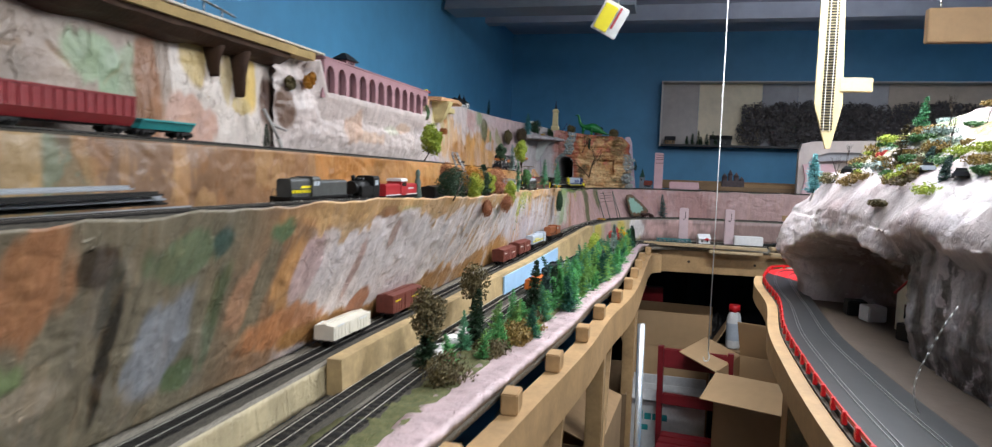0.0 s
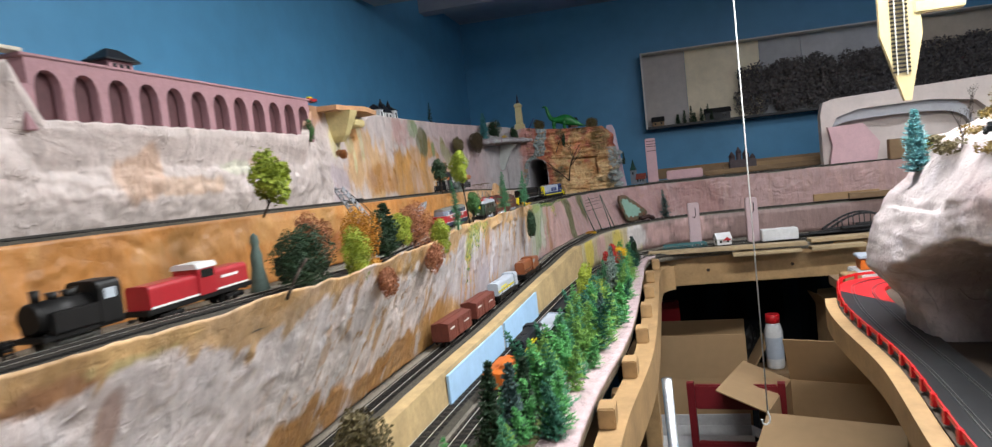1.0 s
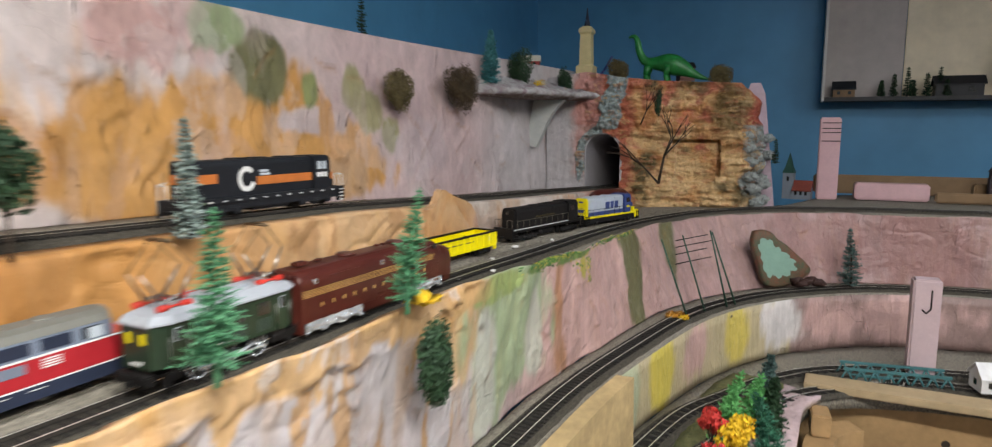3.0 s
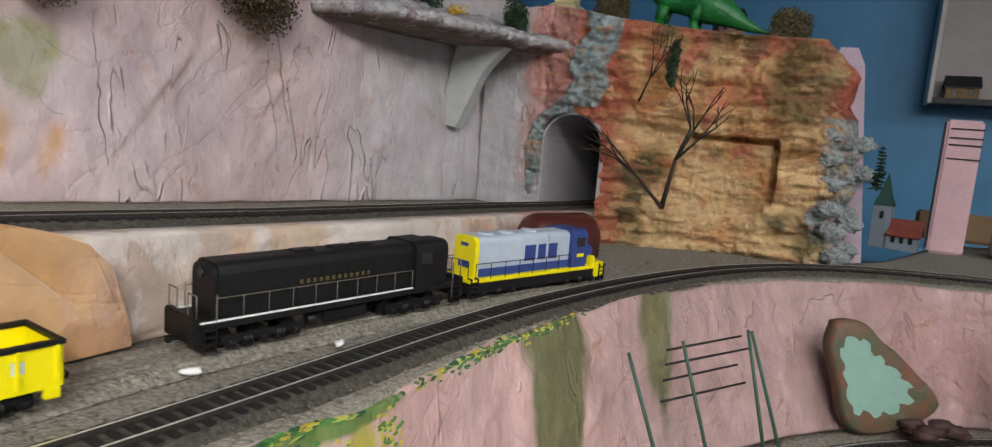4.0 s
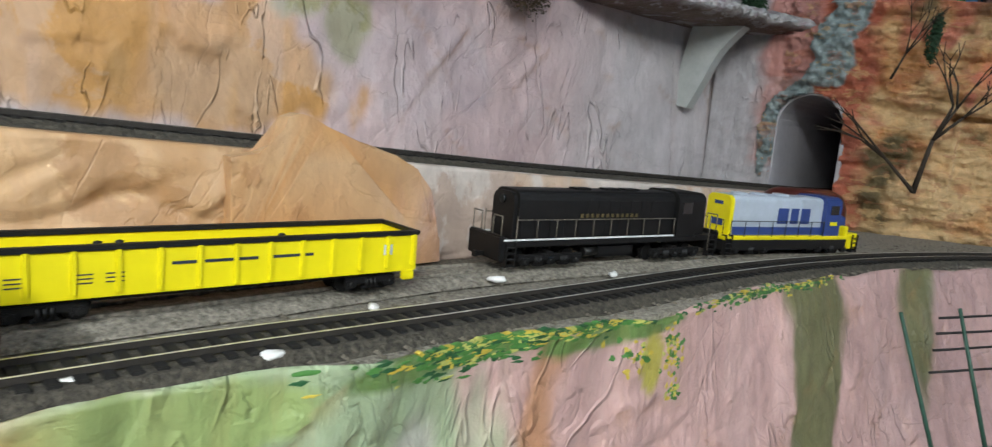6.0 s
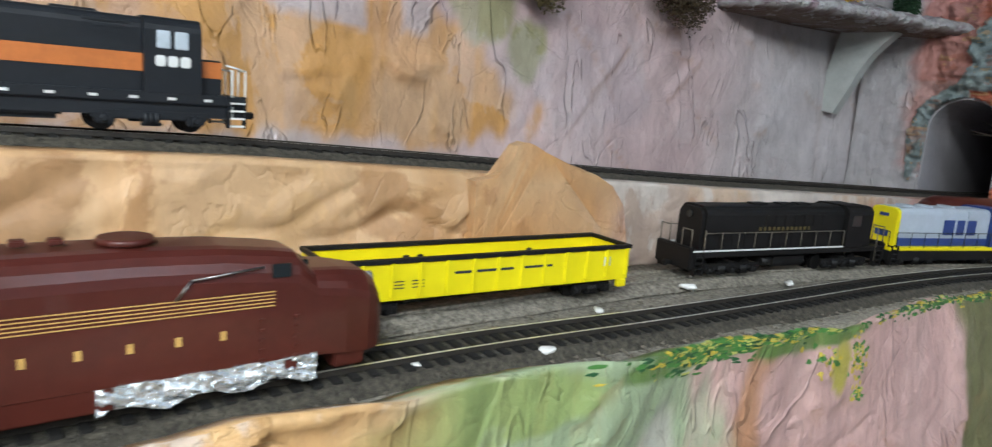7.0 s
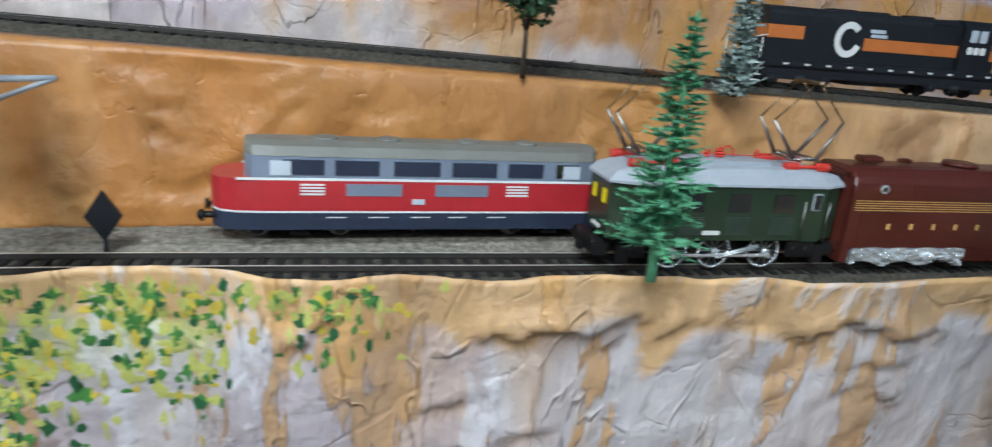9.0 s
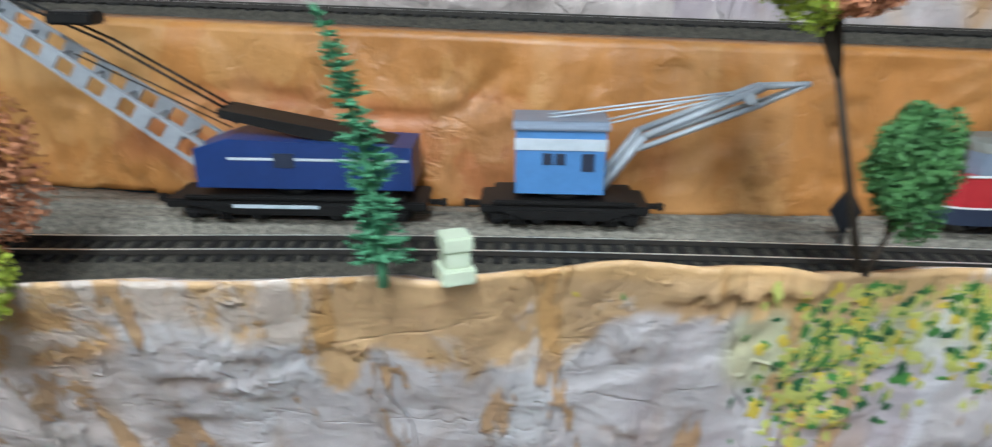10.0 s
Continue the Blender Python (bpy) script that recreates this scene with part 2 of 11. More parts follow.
RAILSIDE = material("blackened_rail_side", (0.035, 0.030, 0.025), 0.6, 0.2, 0.4, 120)
BLUE = material("blue_wall_paint", (0.075, 0.265, 0.46), 0.5, 0, 0.16, 2.2, 0.25, 60)
DARKBLUE = material("dark_blue_ceiling_paint", (0.33, 0.36, 0.44), 0.6, 0, 0.25, 2.0)
CONCRETE = material("grey_concrete", (0.17, 0.165, 0.16), 0.8, 0, 0.35, 6, 0.3, 80)
DARKWOOD = material("dark_brown_board", (0.075, 0.052, 0.036), 0.7, 0, 0.3, 8, 0.2, 80)
PINE = material("pine_lumber", (0.39, 0.245, 0.115), 0.6, 0, 0.3, 14, 0.15, 120)

# paint colours of the scenery
ORANGE, PEACH, LILAC = (0.47, 0.235, 0.080), (0.62, 0.40, 0.22), (0.57, 0.520, 0.525)
PINK, ROSE, CREAM = (0.56, 0.36, 0.33), (0.36, 0.20, 0.185), (0.66, 0.58, 0.52)
SAGE, OLIVE, BROWN = (0.28, 0.34, 0.19), (0.16, 0.155, 0.075), (0.27, 0.12, 0.05)
RUST, CORAL, STONE = (0.45, 0.17, 0.06), (0.52, 0.13, 0.085), (0.33, 0.37, 0.36)


def paint_at(u, z, base, patches, seed=0.0, wob=0.05):
    """Colour at length u and height z: base(u) blended with soft, ragged patches (u, z, half length, half height, colour)."""
    c = V(base)
    for i, (pu, pz, ru, rz, col) in enumerate(patches):
        if math.hypot((u - pu) / ru, (z - pz) / rz) > 2.4:
            continue
        n = fbm(V((u * 9 + i * 7.7 + seed, z * 5, seed)), 4) * 0.55 + fbm(V((u * 42 + i, z * 12, seed)), 3) * 0.28
        d = math.hypot((u - pu) / ru, (z - pz) / rz) + n
        k = min(1, max(0, (1.1 - d) / 0.32))
        c = c.lerp(V(col), k * k * (3 - 2 * k))
    return c


def sheet(name, low, high, rows, mat, base, patches, relief=0.006, fold=0.5, back=0.03, seed=0, lip=0.0, parent=None, drop=0.0, streak=None, cap=None, lips=(), drip=None):
    """A plastered wall from the curve low up to the curve high (equal numbers of points), with relief on its face and a flat back."""
    n = len(low) - 1
    verts, cols, faces = [], [], []
    for i in range(n + 1):
        a, b = low[i], high[i]
        t = (low[min(n, i + 1)] - low[max(0, i - 1)])
        side = V((t.y, -t.x, 0)).normalized()
        here = a.y + max(0.0, a.x)
        near = [q for q in lips if q[0] - 0.02 < here < q[2] + 0.02]
        for j in range(rows + 1):
            v = j / rows
            p = a.lerp(b, v)
            u = p.y + max(0.0, p.x)
            under = 0.0
            r = fbm(V((p.x * 7, p.y * 7, p.z * 7 + seed)), 5) * relief
            crease = abs(fbm(V((u * 9 + seed, p.z * 15, seed * 1.7)), 2))
            where = max(0, min(1, fbm(V((u * 4.3 - seed, p.z * 6, seed)), 2) * 3))
            r -= relief * fold * where * max(0, 0.10 - crease) * 9
            tr = fbm(V((u * 2.1 + p.z * 13, p.z * 31 - u * 17, seed)), 2)
            r += relief * 0.35 * max(0, tr - 0.18)
            plate = fbm(V((u * 17 + seed, p.z * 21, seed * 0.3)), 4)
            r += relief * 0.32 * max(0, min(1, (plate - 0.06) / 0.05))
            for u0, z0, u1, z1, deep in near:
                f = (u - u0) / (u1 - u0)
                if 0 < f < 1:
                    d = p.z - (z0 + (z1 - z0) * f + 0.006 * fbm(V((u * 55, z0 * 9, seed)), 3))
                    amount = deep * math.sin(math.pi * f) ** 0.5
                    if 0 <= d < 0.028:
                        r += amount * (1 - d / 0.028) ** 2
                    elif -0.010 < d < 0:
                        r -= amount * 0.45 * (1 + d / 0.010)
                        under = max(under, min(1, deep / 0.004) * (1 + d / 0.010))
            edge = min(1, (1 - v) * 9) if not lip else 1
            p = p + side * (r * edge)
            verts.append(p)
            bu = base(u) if callable(base) else base
            c = paint_at(u, p.z, bu, patches, seed)
            if streak:
                k = fbm(V((u * 31 + seed, p.z * 3.0, 2.0)), 4) + 0.35 * fbm(V((u * 7, p.z * 7, seed)), 3)
                c = c.lerp(V(streak), 0.45 * (drip(u) if drip else 1) * max(0, min(1, (k - 0.16) * 3.2)))
            if cap and cap[1] < u < cap[2]:
                deep = 0.016 + 0.034 * max(0, fbm(V((u * 6, 3, seed)), 3) + 0.25) + 0.045 * max(0, fbm(V((u * 34, 5, seed)), 3) - 0.02)
                k = max(0, min(1, (p.z - (b.z - deep)) / 0.004)) * min(1, (u - cap[1]) / 0.1, (cap[2] - u) / 0.05)
                c = c.lerp(V(cap[0]) * (0.9 + 0.3 * fbm(V((u * 20, p.z * 20, 1)), 3)), 0.9 * k)
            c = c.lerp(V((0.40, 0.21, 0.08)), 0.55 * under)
            cols.append((*c, drip(u) if drip else 1))
    m = rows + 1
    for i in range(n):
        for j in range(rows):
            faces.append((i * m + j, (i + 1) * m + j, (i + 1) * m + j + 1, i * m + j + 1))
    k0 = len(verts)
    for i in range(n + 1):
        t = (low[min(n, i + 1)] - low[max(0, i - 1)])
        side = V((t.y, -t.x, 0)).normalized()
        for p in (low[i], high[i] - V((0, 0, drop))):
            verts.append(p - side * back)
            u = p.y + max(0.0, p.x)
            cols.append((*paint_at(u, high[i].z, base(u) if callable(base) else base, patches, seed), 1))
    for i in range(n):
        a, b = k0 + 2 * i, k0 + 2 * i + 2
        faces += [(a + 1, b + 1, b, a), (i * m + rows, (i + 1) * m + rows, b + 1, a + 1), (a, b, (i + 1) * m, i * m)]
    faces += [tuple([j for j in range(m)]) + (k0 + 1, k0), tuple(reversed([n * m + j for j in range(m)])) + (k0 + 2 * n, k0 + 2 * n + 1)]
    return mesh_ob(name, verts, faces, mat, parent, True, "", cols)


def ribbon(name, left, right, mat, base, patches, thick=0.02, cols=6, relief=0.002, seed=0, parent=None):
    """A flat strip of ground between two curves, with a thickness below."""
    n = len(left) - 1
    verts, cl, faces = [], [], []
    for i in range(n + 1):
        for j in range(cols + 1):
            p = left[i].lerp(right[i], j / cols)
            p = p + V((0, 0, fbm(V((p.x * 30, p.y * 30, seed)), 3) * relief))
            verts.append(p)
            u = p.y + max(0, p.x)
            cl.append((*paint_at(u, p.x, base(u) if callable(base) else base, patches, seed), 1))
    m = cols + 1
    for i in range(n):
        for j in range(cols):
            faces.append((i * m + j, i * m + j + 1, (i + 1) * m + j + 1, (i + 1) * m + j))
    k = len(verts)
    for i in range(n + 1):
        for p in (left[i], right[i]):
            verts.append(p - V((0, 0, thick)))
            cl.append((0.3, 0.25, 0.2, 1))
    for i in range(n):
        a, b = k + 2 * i, k + 2 * i + 2
        faces += [(a, b, b + 1, a + 1), (i * m, (i + 1) * m, b, a), (a + 1, b + 1, (i + 1) * m + cols, i * m + cols)]
    faces += [tuple(reversed(range(m))) + (k, k + 1), tuple(n * m + j for j in range(m)) + (k + 2 * n + 1, k + 2 * n)]
    return mesh_ob(name, verts, faces, mat, parent, True, "", cl)

# ---- the room ----
def slab(name, x0, y0, z0, x1, y1, z1, mat):
    bm = bmesh.new()
    box(bm, x0, y0, z0, x1, y1, z1)
    return tagged(part(name, bm, mat), kind="structure")


slab("floor", -0.62, -2.0, -0.2, 3.2, 4.85, -0.1, CONCRETE)
slab("wall_west", -0.72, -2.0, -0.2, -0.62, 4.95, 2.38, BLUE)
slab("wall_north", -0.62, 4.85, -0.2, 3.2, 4.95, 2.38, BLUE)
slab("wall_east", 3.2, -2.0, -0.2, 3.3, 4.95, 2.38, BLUE)
slab("wall_south", -0.62, -2.1, -0.2, 3.2, -2.0, 2.38, BLUE)
slab("ceiling", -0.72, -2.1, 2.38, 3.3, 4.95, 2.46, DARKBLUE)

# ---- guide curves of the layout ----
N = 620
ZL = [(0.4, 1.538), (1.0, 1.536), (1.5, 1.530), (2.0, 1.522), (2.65, 1.508), (3.0, 1.499), (3.25, 1.486), (3.4, 1.478), (3.9, 1.458), (4.3, 1.45)]
ZA = [(0.4, 1.238), (1.6, 1.243), (2.3, 1.250), (2.95, 1.270), (3.2, 1.286), (3.5, 1.298), (6.0, 1.300)]
RZ = 1.432
FRONT = [(-0.13, 0.3, 1.460), (-0.085, 1.0, 1.461), (-0.045, 1.3, 1.463), (-0.026, 1.5, 1.459), (-0.014, 1.65, 1.455), (-0.008, 1.85, 1.452),
         (-0.018, 2.1, 1.45), (-0.036, 2.3, 1.45), (-0.046, 2.48, 1.447), (-0.033, 2.6, 1.446), (-0.019, 2.72, 1.446), (-0.012, 2.9, 1.445),
         (-0.010, 3.05, 1.44), (0.004, 3.2, 1.431), (0.020, 3.42, 1.426), (0.050, 3.58, 1.426), (0.108, 3.72, 1.426), (0.195, 3.82, 1.426),
         (0.32, 3.885, 1.426), (0.55, 3.92, 1.426), (0.95, 3.94, 1.426), (1.9, 3.94, 1.426)]
MAIN = [(-0.185, 0.3), (-0.135, 1.0), (-0.092, 1.4), (-0.080, 1.65), (-0.085, 1.85), (-0.095, 2.05), (-0.103, 2.25), (-0.099, 2.45), (-0.088, 2.66),
        (-0.078, 2.9), (-0.066, 3.05), (-0.047, 3.18), (-0.034, 3.28), (-0.019, 3.4), (0.004, 3.52), (0.043, 3.65), (0.102, 3.78),
        (0.185, 3.88), (0.31, 3.95), (0.5, 3.99), (0.9, 4.0), (1.9, 4.0)]
BACK = [(-0.275, 0.3), (-0.25, 1.4), (-0.222, 1.85), (-0.195, 2.05), (-0.174, 2.25), (-0.167, 2.5), (-0.164, 2.8), (-0.159, 3.05),
        (-0.150, 3.2), (-0.142, 3.35), (-0.126, 3.5), (-0.108, 3.65), (-0.092, 3.8), (-0.07, 3.92)]
UPPER = [(-0.36, 0.3), (-0.345, 1.5), (-0.338, 2.4), (-0.335, 2.9), (-0.322, 3.2), (-0.302, 3.4), (-0.274, 3.6), (-0.252, 3.75), (-0.236, 3.86), (-0.22, 4.0), (-0.2, 4.3)]
HIGH = [(-0.312, 0.3), (-0.296, 1.2), (-0.286, 1.5), (-0.266, 1.9), (-0.25, 2.2), (-0.236, 2.6), (-0.214, 2.9), (-0.205, 3.1), (-0.192, 3.3), (-0.176, 3.5), (-0.155, 3.7), (-0.128, 3.9), (-0.10, 4.1)]
LOW = [(-0.125, 0.3), (-0.11, 1.2), (-0.09, 1.6), (-0.07, 2.0), (-0.048, 2.3), (-0.008, 2.8), (0.012, 3.0), (0.032, 3.15), (0.07, 3.32), (0.115, 3.48),
       (0.178, 3.62), (0.28, 3.745), (0.46, 3.85), (0.8, 3.88), (1.9, 3.88)]
FOOT = [(-0.17, 0.3), (-0.15, 1.2), (-0.128, 1.6), (-0.108, 2.0), (-0.086, 2.3), (-0.044, 2.8), (-0.022, 3.0), (-0.004, 3.15), (0.034, 3.335), (0.078, 3.505),
        (0.145, 3.655), (0.255, 3.79), (0.45, 3.895), (0.8, 3.93), (1.9, 3.93)]


def lift(pts, table, dz=0.0):
    return [V((p.x, p.y, (lerp_at(table, p.y) if isinstance(table, list) else table) + dz)) for p in pts]


def torn(seed, n, u0, u1, z0, z1, long, deep, tilt):
    """Random torn edges of plaster on a wall: rows of (u, z, u, z, depth)."""
    rd = random.Random(seed)
    out = []
    for k in range(n):
        u, z, ln = rd.uniform(u0, u1), rd.uniform(z0, z1), rd.uniform(0.35, 1.0) * long
        out.append((u, z, u + ln, z + ln * rd.uniform(-tilt, tilt), deep * rd.uniform(0.5, 1.0)))
    return out


def bumpy(pts):
    return [p + V((0.005 * fbm(V((p.y * 16, p.x * 16, 3)), 4), 0, 0.0045 * fbm(V((p.y * 13, p.x * 13, 8)), 4))) for p in pts]


front = bumpy(crom(FRONT, N))
ZD = [(0.3, 1.4405), (1.30, 1.4405), (1.95, 1.4245), (6, 1.4245)]


def grade(y):
    return lerp_at(ZD, y) - 1.4245



def offset_in(pts, d, z):
    """The curve moved d metres away from the aisle, at height z."""
    out = []
    for i, p in enumerate(pts):
        t = pts[min(len(pts) - 1, i + 1)] - pts[max(0, i - 1)]
        q = p - V((t.y, -t.x, 0)).normalized() * d
        out.append(V((q.x, q.y, z)))
    return out


foot = lift(crom(FOOT, N), ZA, -0.006)


def low_base(u):
    c = V((0.19, 0.16, 0.105)).lerp(V((0.30, 0.17, 0.09)), min(1, max(0, (u - 1.02) / 0.10)))
    c = c.lerp(V((0.81, 0.71, 0.685)), min(1, max(0, (u - 1.17) / 0.06)))
    c = c.lerp(V(LILAC), min(1, max(0, (u - 2.1) / 0.3)))
    return c.lerp(V(PINK), min(1, max(0, (u - 2.95) / 0.2))).lerp(V((0.44, 0.285, 0.27)), min(1, max(0, (u - 3.5) / 0.2)))


LOWER_LIPS = [(2.872, 1.420, 2.985, 1.444, 0.011), (2.585, 1.417, 2.660, 1.428, 0.006), (2.340, 1.436, 2.405, 1.440, 0.007), (2.73, 1.424, 2.80, 1.418, 0.005)] + torn(5, 46, 1.7, 3.0, 1.34, 1.44, 0.030, 0.0036, 0.4) + torn(6, 12, 1.0, 1.7, 1.28, 1.44, 0.04, 0.003, 0.5) + torn(7, 34, 3.0, 4.2, 1.32, 1.42, 0.03, 0.0024, 0.9)
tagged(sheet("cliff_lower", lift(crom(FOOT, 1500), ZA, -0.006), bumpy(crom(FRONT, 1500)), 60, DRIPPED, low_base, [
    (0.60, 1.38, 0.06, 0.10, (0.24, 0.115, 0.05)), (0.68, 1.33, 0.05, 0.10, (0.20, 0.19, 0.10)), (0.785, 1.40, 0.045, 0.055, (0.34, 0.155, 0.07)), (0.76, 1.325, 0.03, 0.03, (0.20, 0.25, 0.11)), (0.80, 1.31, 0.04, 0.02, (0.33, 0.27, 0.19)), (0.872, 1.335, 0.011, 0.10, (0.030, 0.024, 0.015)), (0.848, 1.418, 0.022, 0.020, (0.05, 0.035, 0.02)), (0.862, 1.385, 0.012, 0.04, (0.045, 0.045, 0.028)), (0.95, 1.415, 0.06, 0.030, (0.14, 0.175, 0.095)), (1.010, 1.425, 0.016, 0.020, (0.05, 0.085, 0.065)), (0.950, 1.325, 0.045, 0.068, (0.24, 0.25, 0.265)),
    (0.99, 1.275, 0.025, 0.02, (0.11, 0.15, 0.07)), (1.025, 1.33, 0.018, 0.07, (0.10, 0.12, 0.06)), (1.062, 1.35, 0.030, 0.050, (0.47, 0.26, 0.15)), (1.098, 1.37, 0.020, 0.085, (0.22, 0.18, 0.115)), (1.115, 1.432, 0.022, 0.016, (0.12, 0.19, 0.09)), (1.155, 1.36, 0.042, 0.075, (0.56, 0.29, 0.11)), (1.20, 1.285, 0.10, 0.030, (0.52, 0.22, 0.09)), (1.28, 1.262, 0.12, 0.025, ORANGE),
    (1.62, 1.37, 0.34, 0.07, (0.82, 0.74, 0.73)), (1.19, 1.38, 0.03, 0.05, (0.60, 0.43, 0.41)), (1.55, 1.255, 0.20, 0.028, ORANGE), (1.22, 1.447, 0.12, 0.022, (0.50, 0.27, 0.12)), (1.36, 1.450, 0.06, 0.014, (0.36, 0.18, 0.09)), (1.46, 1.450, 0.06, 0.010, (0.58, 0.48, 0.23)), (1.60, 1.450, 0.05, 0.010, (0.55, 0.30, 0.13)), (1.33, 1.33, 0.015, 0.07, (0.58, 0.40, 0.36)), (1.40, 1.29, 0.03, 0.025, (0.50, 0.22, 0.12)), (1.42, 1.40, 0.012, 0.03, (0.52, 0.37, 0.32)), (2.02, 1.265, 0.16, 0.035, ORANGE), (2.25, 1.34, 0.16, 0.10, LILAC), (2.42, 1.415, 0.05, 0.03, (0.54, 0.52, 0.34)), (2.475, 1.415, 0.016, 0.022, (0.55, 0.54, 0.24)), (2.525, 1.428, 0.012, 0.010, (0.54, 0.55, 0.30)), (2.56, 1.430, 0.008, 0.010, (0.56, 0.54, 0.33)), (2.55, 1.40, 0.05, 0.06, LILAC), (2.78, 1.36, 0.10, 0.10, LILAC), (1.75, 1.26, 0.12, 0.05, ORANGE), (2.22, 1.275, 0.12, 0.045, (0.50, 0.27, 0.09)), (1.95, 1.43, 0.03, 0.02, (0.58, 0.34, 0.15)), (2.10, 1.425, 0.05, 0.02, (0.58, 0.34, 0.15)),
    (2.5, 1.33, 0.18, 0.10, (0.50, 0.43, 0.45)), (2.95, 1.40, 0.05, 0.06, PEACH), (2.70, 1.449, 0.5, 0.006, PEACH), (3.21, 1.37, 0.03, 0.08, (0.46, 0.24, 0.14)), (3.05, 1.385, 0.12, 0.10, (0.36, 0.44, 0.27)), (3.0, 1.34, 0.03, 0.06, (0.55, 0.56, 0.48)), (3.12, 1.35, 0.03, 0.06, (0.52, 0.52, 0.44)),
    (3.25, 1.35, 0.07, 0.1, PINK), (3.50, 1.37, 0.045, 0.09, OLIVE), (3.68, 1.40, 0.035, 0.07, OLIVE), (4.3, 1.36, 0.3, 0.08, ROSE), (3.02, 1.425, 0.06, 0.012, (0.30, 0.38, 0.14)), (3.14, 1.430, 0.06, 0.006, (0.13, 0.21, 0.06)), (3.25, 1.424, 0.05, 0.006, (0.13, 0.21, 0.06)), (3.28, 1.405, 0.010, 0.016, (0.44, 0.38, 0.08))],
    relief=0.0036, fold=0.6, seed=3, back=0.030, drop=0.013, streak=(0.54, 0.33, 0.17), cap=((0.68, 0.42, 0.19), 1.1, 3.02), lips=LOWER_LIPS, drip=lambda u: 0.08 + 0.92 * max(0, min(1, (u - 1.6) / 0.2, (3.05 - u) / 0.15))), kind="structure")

# deck of the middle line
back = crom(BACK, N)
deck_back = lift(crom(BACK + [(0.08, 3.96), (0.24, 4.02), (0.42, 4.4), (0.9, 4.5), (1.9, 4.5)], N), ZD, -0.0005)
tagged(ribbon("deck_middle", deck_back, lift([p.lerp(q, max(0, min(1, (p.y - 2.9) / 0.25))) for p, q in zip(offset_in(front, 0.016, 0), offset_in(front, 0.008, 0))], ZD), BALLAST, STONE, [], thick=0.006, cols=10, relief=0.0012, seed=2), kind="structure")
# wall between the middle deck and the high ledge
back_fine = crom(BACK, 1000)
tagged(sheet("cliff_middle", lift(back_fine, 1.424), lift([p + V((-0.004, 0, 0)) for p in back_fine], ZL), 26, SKIM,
             lambda u: V((0.45, 0.195, 0.052)).lerp(V((0.50, 0.245, 0.078)), min(1, max(0, (u - 2.5) / 0.2))).lerp(V(PEACH), min(1, max(0, (u - 2.72) / 0.25))).lerp(V(CREAM), min(1, max(0, (u - 3.2) / 0.035))) if u > 1.5 else V((0.14, 0.09, 0.062)).lerp(V((0.31, 0.16, 0.075)), max(0, min(1, (u - 0.9) / 0.5))),
             [(2.2, 1.46, 0.16, 0.03, RUST), (1.9, 1.5, 0.2, 0.02, ORANGE), (0.9, 1.49, 0.1, 0.06, (0.16, 0.17, 0.11)), (3.75, 1.45, 0.12, 0.03, PINK), (2.95, 1.45, 0.08, 0.03, PEACH)],
             relief=0.005, fold=0.9, seed=9, streak=(0.55, 0.30, 0.12), lips=torn(9, 34, 1.5, 3.2, 1.44, 1.51, 0.06, 0.0030, 1.2)), kind="structure")

# high ledge and its backdrop
upper = crom(UPPER, N)
tagged(ribbon("ledge_high", lift(upper, ZL, -0.002), [p - V((0, 0, 0.002)) for p in lift(crom([(x - 0.022, y) for x, y in BACK] + [(-0.05, 4.3)], N), ZL)], BALLAST, STONE, [], thick=0.02, cols=6, relief=0.001, seed=4), kind="structure")
TOP = 1.728


def up_base(u):
    if u < 1.25:
        return V((0.33, 0.255, 0.20))
    return V(CREAM).lerp(V((0.58, 0.50, 0.475)), min(1, max(0, (u - 2.15) / 0.2))).lerp(V((0.61, 0.465, 0.46)), min(1, max(0, (u - 3.0) / 0.25))).lerp(V((0.57, 0.525, 0.53)), min(1, max(0, (u - 3.55) / 0.12)))


